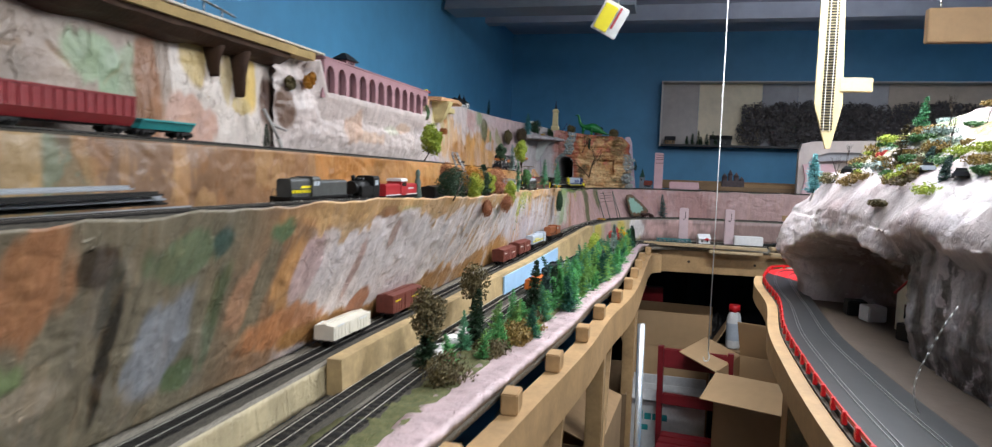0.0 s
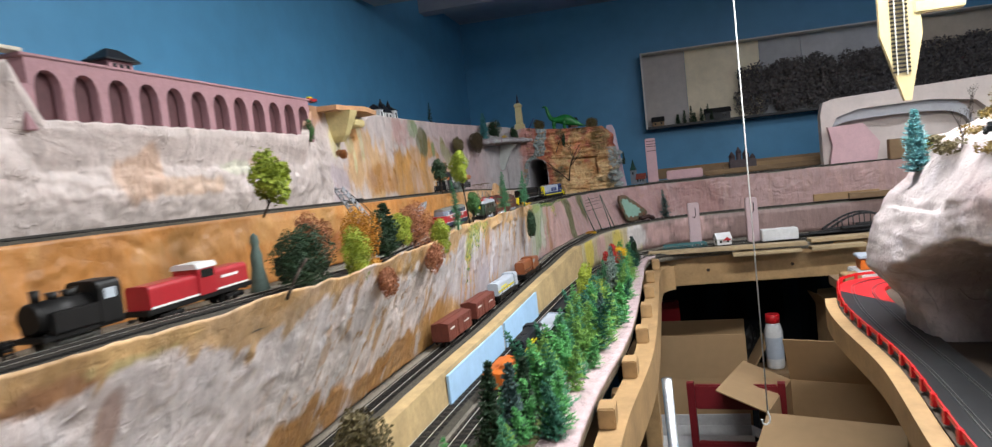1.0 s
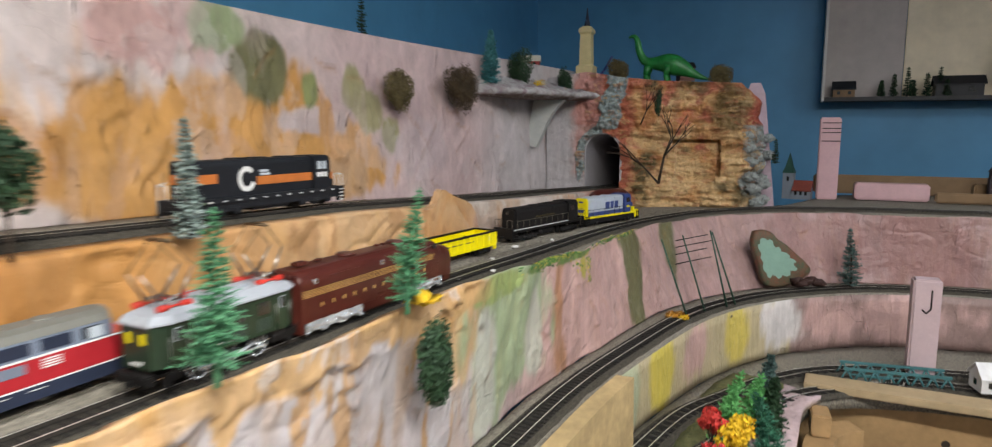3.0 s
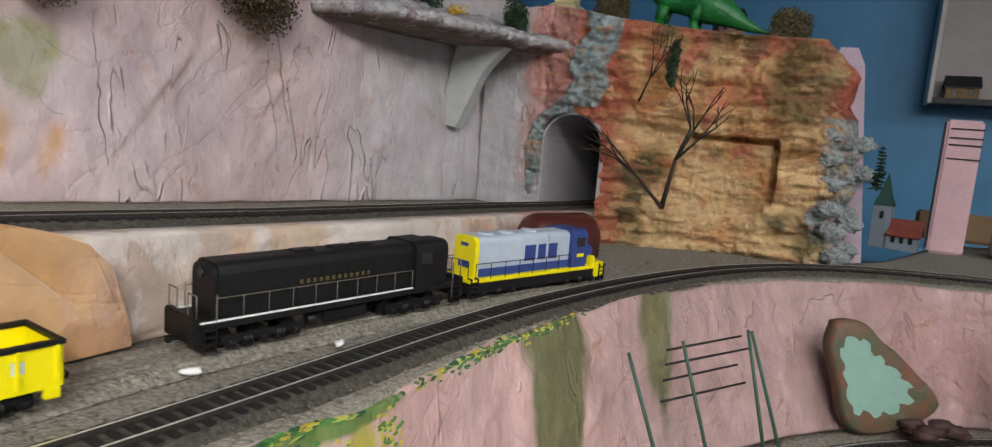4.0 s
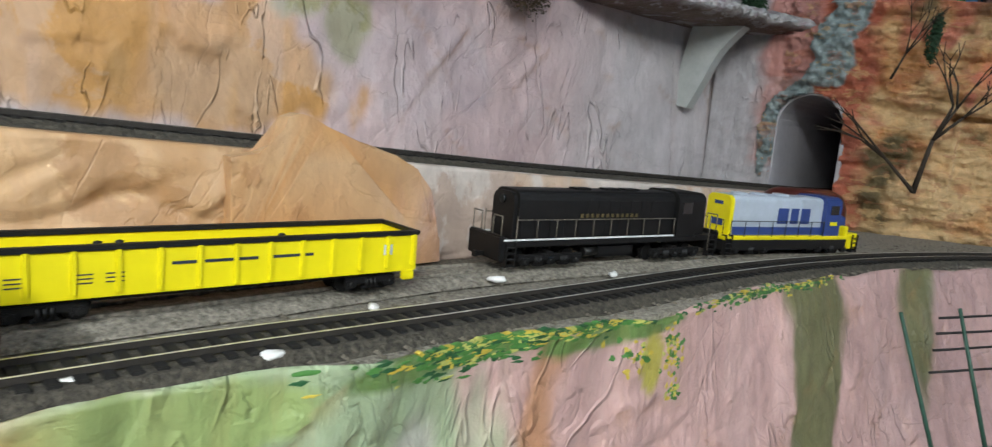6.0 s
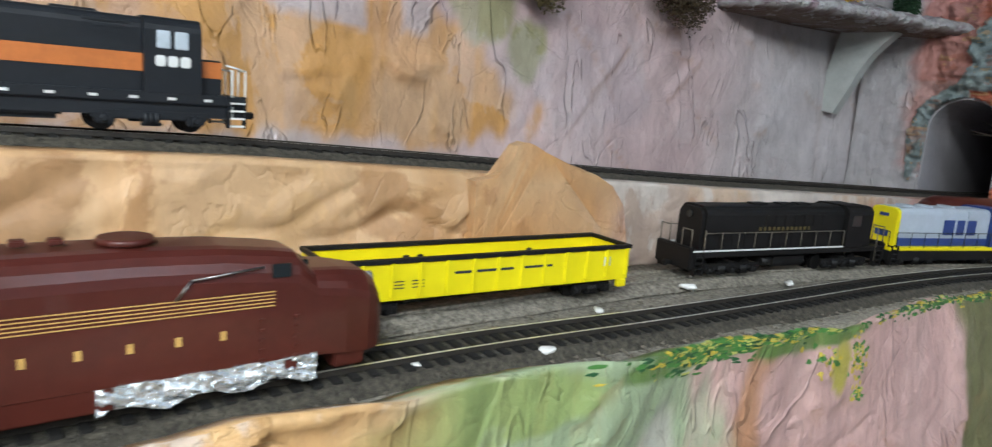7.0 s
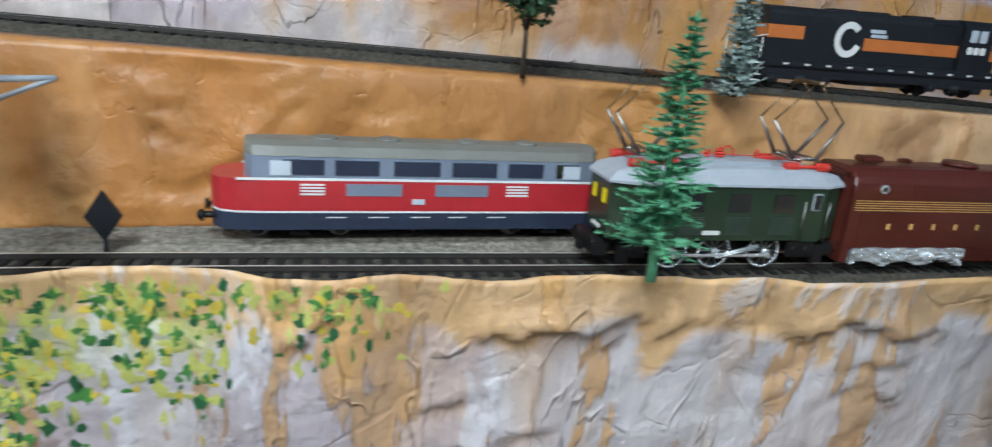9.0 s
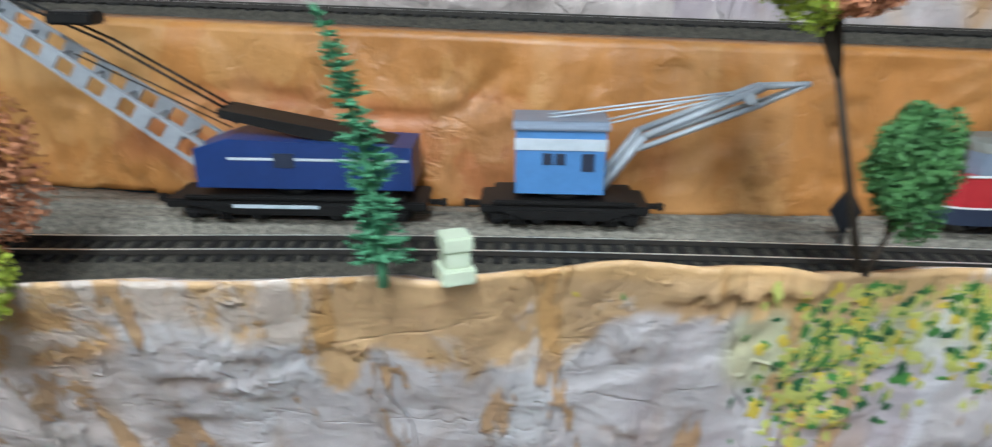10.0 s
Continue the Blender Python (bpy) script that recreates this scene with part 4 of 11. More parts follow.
    for x, r in ((-0.0015, 0.0028), (-0.008, 0.0016), (0.0185, 0.0016), (-0.0235, 0.0016)):
        for k in range(4):
            cyl(bm, (x, 0, 0.0505 + k * 0.0014), (x, 0, 0.0514 + k * 0.0014), r * (1 - 0.1 * k), r * (1 - 0.1 * k), 12)
    tube_along(bm, [(-0.0015, 0, 0.0560), (0.003, 0, 0.0572), (0.0058, 0, 0.0550), (0.0062, 0, 0.0520)], 0.0004, 6)
    tube_along(bm, [(-0.032, 0, 0.0525), (-0.008, 0, 0.0532), (0.0185, 0, 0.0525), (0.033, 0, 0.0515)], 0.0003, 5)
    part("roof_insulator", bm, M_REDINS, t, "red roof insulators and cable")
    return t


def cast_side(parent, x0, x1, z0, z1, y, s, seed):
    """A deeply moulded bright truck side, with arched spring pockets and journals."""
    bm = bmesh.new()
    nx, nz = 72, 12
    def deep(x, z):
        f = (x - x0) / (x1 - x0)
        arch = abs(math.sin(3 * math.pi * f))
        q = 0.0016 * math.copysign(1, math.sin(26 * f + 9 * z / (z1 - z0))) * (0.4 + 0.6 * arch)
        return y + s * (0.0008 * noise.noise(V((x * 420 + seed, 0, z * 420))) + q * 0.45)
    grid = []
    for i in range(nx + 1):
        x = x0 + (x1 - x0) * i / nx
        sag = 0.0030 * abs(math.sin(3 * math.pi * i / nx + 0.5)) ** 2
        row = []
        for j in range(nz + 1):
            z = z0 + sag + (z1 - z0 - sag) * j / nz
            row.append(bm.verts.new((x, deep(x, z), z)))
        row.append(bm.verts.new((x, y - s * 0.003, z1)))
        row.append(bm.verts.new((x, y - s * 0.003, z0 + sag)))
        grid.append(row)
    for a, b in zip(grid, grid[1:]):
        for j in range(nz + 3):
            k = (j + 1) % (nz + 3)
            bm.faces.new((a[j], a[k], b[k], b[j]))
    bm.faces.new(grid[0])
    bm.faces.new(grid[-1])
    bmesh.ops.recalc_face_normals(bm, faces=bm.faces)
    part("truck_side", bm, M_CHROME, parent, "bright silver moulded truck side")


def streamlined_locomotive(m):
    t = thing("diesel_locomotive", m, "maroon streamlined diesel with gold stripes and silver trucks", "model train")
    L, w = 0.112, 0.0172
    def sec(x, top, half, bot=0.0108, r=0.010):
        return [V((x, y, z)) for y, z in round_roof(half * 2, bot, top, min(r, half * 0.9), 5)]
    bm = bmesh.new()
    rings = [sec(-L, 0.0490, w), sec(-L + 0.001, 0.0508, w), sec(0.030, 0.0508, w), sec(0.055, 0.0498, w), sec(0.072, 0.0480, w * 0.995), sec(0.0790, 0.0468, w * 0.985),
             sec(0.0850, 0.0400, w * 0.97, 0.0100, 0.008), sec(0.0960, 0.0392, w * 0.95, 0.0090, 0.009), sec(0.1050, 0.0376, w * 0.88, 0.0080, 0.010), sec(0.1095, 0.0345, w * 0.76, 0.0080, 0.010), sec(L, 0.0300, w * 0.62, 0.0085, 0.008)]
    loft(bm, rings, smooth=False)
    box(bm, -0.112, -w * 0.98, 0.0030, -0.108, w * 0.98, 0.0112)
    box(bm, -0.042, -w * 0.985, 0.0032, 0.024, w * 0.985, 0.0112, 0.0006)
    box(bm, 0.074, -w * 0.985, 0.0036, 0.078, w * 0.985, 0.0112)
    box(bm, 0.092, -0.0150, 0.0030, 0.104, 0.0150, 0.0112, 0.0008)
    part("body", bm, M_TUSCAN, t)
    bm = bmesh.new()
    box(bm, -L - 0.003, -0.0135, 0.0080, -L + 0.001, -0.0100, 0.0480, 0.0010)
    box(bm, -L - 0.003, 0.0100, 0.0080, -L + 0.001, 0.0135, 0.0480, 0.0010)
    box(bm, -L - 0.003, -0.0135, 0.0445, -L + 0.001, 0.0135, 0.0480, 0.0010)
    part("diaphragm", bm, M_TUSCAN, t)
    bm = bmesh.new()
    for x, r in ((-0.040, 0.0085), (0.030, 0.0085)):
        cyl(bm, (x, 0, 0.0512), (x, 0, 0.0530), r, r * 0.9, 20)
    box(bm, -0.100, -0.004, 0.0515, -0.088, 0.004, 0.0545, 0.0008)
    for x in (-0.074, -0.072, 0.003, 0.012):
        box(bm, x - 0.002, -0.002, 0.0515, x + 0.002, 0.002, 0.0535, 0.0004)
    part("roof_vent", bm, M_TUSCAN, t)
    for k in range(5):
        z = 0.0302 + k * 0.0012
        panel(t, "stripe", -L + 0.002, 0.070, z, z + 0.00035, w, M_GOLD, 0.00018)
    lettering(t, -0.090, 0.066, 0.0206, 0.0030, w, 12, M_GOLD, 0.86)
    for x in (-0.096, -0.012):
        for s in (-1, 1):
            bm = bmesh.new()
            cyl(bm, (x, s * (w - 0.001), 0.0412), (x, s * (w + 0.0006), 0.0412), 0.0023, 0.0023, 16)
            ring = part("porthole", bm, M_CHROME, t, "chrome ringed porthole")
            bm = bmesh.new()
            cyl(bm, (x, s * (w + 0.0006), 0.0412), (x, s * (w + 0.0008), 0.0412), 0.0012, 0.0012, 12)
            part("pane", bm, M_GLASS, ring)
    panel(t, "window", 0.0690, 0.0750, 0.0400, 0.0446, w * 0.99, M_GLASS, 0.0005)
    for y in (-0.006, 0.006):
        bm = bmesh.new()
        box(bm, 0.0815, y - 0.0045, 0.0405, 0.0838, y + 0.0045, 0.0436, 0.0004)
        part("windshield", bm, M_GLASS, t)
    for s in (-1, 1):
        for x in (-0.0165, -0.0100, 0.066, 0.0775):
            bm = bmesh.new()
            for k in range(5):
                box(bm, x - 0.0006, s * w - 0.0006, 0.0110 + k * 0.0035, x + 0.0006, s * w + 0.0006, 0.0122 + k * 0.0035)
            part("ladder_rung", bm, M_TUSCAN, t)
        bm = bmesh.new()
        cyl(bm, (0.040, s * (w + 0.0006), 0.0355), (0.0445, s * (w + 0.0006), 0.0415), 0.0004, 0.0004, 6)
        cyl(bm, (0.0445, s * (w + 0.0006), 0.0415), (0.066, s * (w + 0.0006), 0.0440), 0.0004, 0.0004, 6)
        part("grab_iron", bm, M_STEEL, t)
    panel(t, "access_panel", -0.079, -0.043, 0.0372, 0.0432, w, M_TUSCAN, 0.0003)
    panel(t, "access_panel", -0.1055, -0.1000, 0.0110, 0.0290, w, M_TUSCAN, 0.0003)
    for x in (-0.073, 0.052):
        bogie(t, x, 0.031, 0.0056, M_CHROME, M_BLK, 3, 0.0150, 1.6)
        for s in (-1, 1):
            cast_side(t, x - 0.033, x + 0.033, 0.0012, 0.0112, s * 0.0172, s, int(x * 1000) + s)
    coupler(t, -L, -1)
    bm = bmesh.new()
    cyl(bm, (0.1065, -0.0030, 0.0325), (0.1110, -0.0030, 0.0325), 0.0026, 0.0026, 12)
    part("headlight", bm, M_CHROME, t)
    return t


def hood_handrails(parent, x0, x1, y, zb, zt, n, mat):
    runs = []
    for s in (-1, 1):
        runs.append([(x0 + (x1 - x0) * k / 20, s * y, zt) for k in range(21)])
        for k in range(n + 1):
            x = x0 + (x1 - x0) * k / n
            runs.append([(x, s * y, zb), (x, s * y, zt)])
    rail_wires(parent, runs, mat)


def steps(parent, x, s, w, mat, edge=None):
    """Corner steps at one end of a hood unit, with grab rails."""
    for side in (-1, 1):
        bm = bmesh.new()
        for k in range(4):
            box(bm, x - 0.0035, side * w - 0.0022, 0.0035 + k * 0.0036, x + 0.0035, side * w + 0.0022, 0.0043 + k * 0.0036, 0, 1 if edge else 0)
        for d in (-0.0037, 0.0037):
            box(bm, x + d - 0.0004, side * w - 0.0022, 0.0030, x + d + 0.0004, side * w + 0.0022, 0.0180)
        part("steps", bm, [mat, edge or mat], parent)


def black_switcher(m):
    t = thing("diesel_locomotive", m, "black road switcher diesel with handrails and white sill line", "model train")
    L, w = 0.111, 0.0170
    bm = bmesh.new()
    box(bm, -L, -w, 0.0145, L, w, 0.0185, 0.0006)
    box(bm, -L - 0.001, -w, 0.0065, -L + 0.004, w, 0.0215, 0.0008)
    box(bm, L - 0.004, -w, 0.0065, L + 0.001, w, 0.0215, 0.0008)
    part("frame", bm, M_BLK, t)
    bm = bmesh.new()
    hull(bm, -L + 0.016, L - 0.052, round_roof(0.025, 0.018, 0.0480, 0.006, 4), 0, 1, 1)
    hull(bm, -L + 0.0128, -L + 0.016, round_roof(0.022, 0.018, 0.0465, 0.006, 4), 0, 1, 1)
    for k in range(7):
        x = -0.030 + k * 0.011
        box(bm, x - 0.004, -0.0128, 0.034, x + 0.004, 0.0128, 0.0425, 0.0003)
    for k in range(10):
        x = -0.088 + k * 0.013
        box(bm, x - 0.0052, -0.01285, 0.0195, x + 0.0052, 0.01285, 0.0300, 0.0003)
    for x in (-0.03, 0.0, 0.02):
        box(bm, x - 0.008, -0.004, 0.0475, x + 0.008, 0.004, 0.0492, 0.0006)
    part("long_hood", bm, M_BLK, t)
    bm = bmesh.new()
    hull(bm, L - 0.052, L - 0.030, round_roof(0.033, 0.018, 0.0492, 0.007, 4))
    cab = part("cab", bm, M_BLK, t)
    for s in (-1, 1):
        bm = bmesh.new()
        box(bm, L - 0.047, s * 0.0165 - 0.0004, 0.0340, L - 0.036, s * 0.0165 + 0.0004, 0.0420)
        part("window", bm, M_GLASS, cab)
    bm = bmesh.new()
    hull(bm, L - 0.030, L - 0.014, round_roof(0.025, 0.018, 0.0480, 0.006, 4))
    part("short_hood", bm, M_BLK, t)
    bm = bmesh.new()
    cyl(bm, (-L + 0.0110, 0, 0.0415), (-L + 0.0130, 0, 0.0415), 0.0026, 0.0026, 14)
    part("headlight", bm, M_GLASS, t)
    panel(t, "sill_line", -L + 0.002, L - 0.055, 0.0186, 0.0196, w, M_WHITE, 0.0003)
    lettering(t, -0.040, 0.020, 0.0315, 0.0024, 0.0131, 12, M_DIMGOLD, 0.5)
    hood_handrails(t, -L + 0.012, L - 0.056, w, 0.0185, 0.0310, 9, M_WIRE)
    bm = bmesh.new()
    part_runs = []
    for s in (-1, 1):
        for e in (-1, 1):
            part_runs += [[(e * (L - 0.001), s * 0.015, 0.0200), (e * (L - 0.001), s * 0.015, 0.0330), (e * (L - 0.001), s * 0.006, 0.0330), (e * (L - 0.001), s * 0.006, 0.0200)],
                          [(e * (L - 0.012), s * w, 0.0070), (e * (L - 0.012), s * w, 0.0330)]]
    bm.free()
    rail_wires(t, part_runs, M_WIRE, 0.00045)
    for e in (-1, 1):
        steps(t, e * (L - 0.008), e, w - 0.001, M_BLK)
        coupler(t, e * L, e)
    bm = bmesh.new()
    box(bm, -0.022, -0.013, 0.0050, 0.018, 0.013, 0.0145, 0.002)
    cyl(bm, (-0.034, -0.0125, 0.0095), (-0.022, -0.0125, 0.0095), 0.0028, 0.0028, 12)
    cyl(bm, (-0.034, 0.0125, 0.0095), (-0.022, 0.0125, 0.0095), 0.0028, 0.0028, 12)
    part("fuel_tank", bm, M_BLK, t)
    bogie(t, -0.066, 0.029, 0.0056, M_BLK, M_BLK, 3, 0.0145, 1.3)
    bogie(t, 0.062, 0.029, 0.0056, M_BLK, M_BLK, 3, 0.0145, 1.3)
    return t


def grey_hood_locomotive(m):
    t = thing("diesel_locomotive", m, "grey, blue and yellow hood diesel locomotive", "model train")
    L, w = 0.092, 0.0168
    bm = bmesh.new()
    box(bm, -L, -w, 0.0140, L, w, 0.0170, 0.0005)
    part("sill", bm, M_YELLOW, t, "yellow side sill")
    bm = bmesh.new()
    box(bm, -L, -w * 0.95, 0.0060, L, w * 0.95, 0.0141)
    part("underframe", bm, M_BLK, t)
    bm = bmesh.new()
    hull(bm, -L + 0.013, 0.040, round_roof(0.0245, 0.0170, 0.0475, 0.005, 4))
    for x in (-0.06, -0.035, -0.005):
        cyl(bm, (x, 0, 0.0470), (x, 0, 0.0488), 0.0075, 0.0068, 16)
    box(bm, 0.008, -0.0132, 0.0395, 0.034, 0.0132, 0.0460, 0.001)
    part("long_hood", bm, M_GREY, t)
    bm = bmesh.new()
    hull(bm, -L + 0.0085, -L + 0.0132, round_roof(0.0240, 0.0170, 0.0470, 0.005, 4))
    part("hood_end", bm, M_YELLOW, t, "yellow hood end")
    panel(t, "stripe", -L + 0.0132, 0.040, 0.0172, 0.0235, 0.01235, M_NAVY, 0.0003)
    panel(t, "logo", -0.022, 0.022, 0.0262, 0.0385, 0.01235, M_NAVY, 0.0003, "plain navy logo block")
    bm = bmesh.new()
    for a, b in ((-0.0080, -0.0050), (0.0060, 0.0090)):
        for s in (-1, 1):
            box(bm, a, s * 0.01245 - 0.0003, 0.0260, b, s * 0.01245 + 0.0003, 0.0387)
    part("logo_gap", bm, M_GREY, t)
    bm = bmesh.new()
    hull(bm, 0.040, 0.062, round_roof(0.0325, 0.0170, 0.0488, 0.006, 4))
    cab = part("cab", bm, M_NAVY, t)
    for s in (-1, 1):
        bm = bmesh.new()
        box(bm, 0.046, s * 0.0163 - 0.0004, 0.0345, 0.058, s * 0.0163 + 0.0004, 0.0420)
        part("window", bm, M_GLASS, cab)
        bm = bmesh.new()
        box(bm, 0.047, s * 0.0163 - 0.0004, 0.0255, 0.057, s * 0.0163 + 0.0004, 0.0285)
        part("number_bar", bm, M_YELLOW, cab)
    bm = bmesh.new()
    hull(bm, 0.062, 0.078, round_roof(0.0230, 0.0170, 0.0330, 0.004, 3))
    part("short_hood", bm, M_NAVY, t)
    bm = bmesh.new()
    box(bm, 0.0700, -0.0168, 0.0165, 0.0760, 0.0168, 0.0250, 0.0008)
    box(bm, 0.0760, -0.0168, 0.0060, 0.0920, 0.0168, 0.0190, 0.0008)
    part("nose_step", bm, M_YELLOW, t)
    bm = bmesh.new()
    box(bm, -L + 0.0078, -0.006, 0.0235, -L + 0.0088, 0.006, 0.0285)
    box(bm, -L + 0.0078, -0.004, 0.0395, -L + 0.0088, 0.004, 0.0420)
    part("lettering", bm, M_NAVY, t, "plain navy logo block")
    hood_handrails(t, -L + 0.006, 0.038, w, 0.0165, 0.0285, 7, M_CHAR)
    rail_wires(t, [[(-L, s * 0.014, 0.0170), (-L, s * 0.014, 0.0290), (-L, s * 0.004, 0.0290)] for s in (-1, 1)], M_CHAR)
    for e in (-1, 1):
        steps(t, e * (L - 0.005), e, w - 0.001, M_BLK)
        coupler(t, e * L, e)
    bm = bmesh.new()
    box(bm, -0.022, -0.013, 0.0045, 0.022, 0.013, 0.0140, 0.002)
    part("fuel_tank", bm, M_BLK, t)
    bogie(t, -0.056, 0.024, 0.0056, M_BLK, M_BLK, 2, 0.0145, 1.3)
    bogie(t, 0.056, 0.024, 0.0056, M_BLK, M_BLK, 2, 0.0145, 1.3)
    return t


def charcoal_locomotive(m):
    t = thing("diesel_locomotive", m, "charcoal hood diesel with orange stripe and white emblem", "model train")
    L, w = 0.099, 0.0168
    bm = bmesh.new()
    box(bm, -L, -w, 0.0130, L, w, 0.0178, 0.0005)
    box(bm, -L, -w * 0.9, 0.0070, L, w * 0.9, 0.0131)
    part("frame", bm, M_CHAR, t)
    bm = bmesh.new()
    hull(bm, -L + 0.010, 0.055, round_roof(0.0260, 0.0175, 0.0500, 0.005, 4))
    for x in (-0.03, -0.005, 0.03):
        box(bm, x - 0.009, -0.006, 0.0495, x + 0.009, 0.006, 0.0512, 0.0006)
    for k in range(4):
        box(bm, 0.032, -0.01325, 0.0395 + k * 0.0022, 0.050, 0.01325, 0.0407 + k * 0.0022)
    part("long_hood", bm, M_CHAR, t)
    bm = bmesh.new()
    hull(bm, 0.055, 0.079, round_roof(0.0330, 0.0175, 0.0508, 0.006, 4))
    cab = part("cab", bm, M_CHAR, t)
    for s in (-1, 1):
        for a in (0.0600, 0.0675):
            bm = bmesh.new()
            box(bm, a, s * 0.0165 - 0.0005, 0.0370, a + 0.0058, s * 0.0165 + 0.0005, 0.0448, 0.0004)
            part("window", bm, M_PALE, cab)
        bm = bmesh.new()
        for k in range(3):
            box(bm, 0.0595 + k * 0.0052, s * 0.0165 - 0.0004, 0.0292, 0.0638 + k * 0.0052, s * 0.0165 + 0.0004, 0.0340, 0.0006)
        part("number_bar", bm, M_WHITE, cab)
    bm = bmesh.new()
    hull(bm, 0.079, 0.0895, round_roof(0.0220, 0.0175, 0.0340, 0.004, 3))
    part("short_hood", bm, M_CHAR, t)
    panel(t, "stripe", 0.0805, 0.0893, 0.0255, 0.0330, 0.0108, M_ORNG, 0.0004)
    panel(t, "stripe", -0.018, 0.055, 0.0265, 0.0342, 0.0130, M_ORNG, 0.0004)
    panel(t, "stripe", -L + 0.010, -0.063, 0.0305, 0.0385, 0.0130, M_ORNG, 0.0004)
    bm = bmesh.new()
    box(bm, -L + 0.0095, -0.012, 0.0305, -L + 0.0103, 0.012, 0.0385)
    part("stripe", bm, M_ORNG, t)
    for s in (-1, 1):
        bm = bmesh.new()
        y = s * 0.0132
        arc = [math.radians(a) for a in range(42, 346, 8)]
        loft(bm, [[V((-0.030 + r * 0.9 * math.cos(a), y + d, 0.0325 + r * math.sin(a))) for r, d in ((0.0070, -0.0004), (0.0112, -0.0004), (0.0112, 0.0004), (0.0070, 0.0004))] for a in arc])
        part("emblem", bm, M_WHITE, t, "white open ring emblem")
    panel(t, "lettering", -0.0145, -0.0035, 0.0378, 0.0400, 0.0130, M_PALE, 0.0003, "pale lettering bar")
    panel(t, "lettering", -0.0135, -0.0015, 0.0350, 0.0370, 0.0130, M_PALE, 0.0003, "pale lettering bar")
    for k in range(11):
        x = -0.076 + k * 0.0156
        panel(t, "sill_tab", x, x + 0.0036, 0.0146, 0.0158, w, M_WHITE, 0.0003)
    runs = []
    for s in (-1, 1):
        for e in (-1, 1):
            for d in (0.0, 0.006):
                runs.append([(e * (L - d), s * 0.0160, 0.0070), (e * (L - d), s * 0.0160, 0.0300)])
            runs.append([(e * L, s * 0.0160, 0.0300), (e * (L - 0.009), s * 0.0160, 0.0320)])
            runs.append([(e * L, s * 0.0050, 0.0180), (e * L, s * 0.0050, 0.0300), (e * L, s * 0.0160, 0.0300)])
    rail_wires(t, runs, M_WHITE, 0.00045, "grab_rail", "white end handrails")
    for e in (-1, 1):
        steps(t, e * (L - 0.004), e, w - 0.001, M_CHAR, M_WHITE)
        coupler(t, e * L, e)
    bm = bmesh.new()
    box(bm, -0.026, -0.0140, 0.0040, 0.024, 0.0140, 0.0125, 0.002)
    part("fuel_tank", bm, M_CHAR, t)
    bogie(t, -0.062, 0.024, 0.0056, M_CHAR, M_BLK, 2, 0.0145, 1.4)
    bogie(t, 0.058, 0.024, 0.0056, M_CHAR, M_BLK, 2, 0.0145, 1.4)
    return t


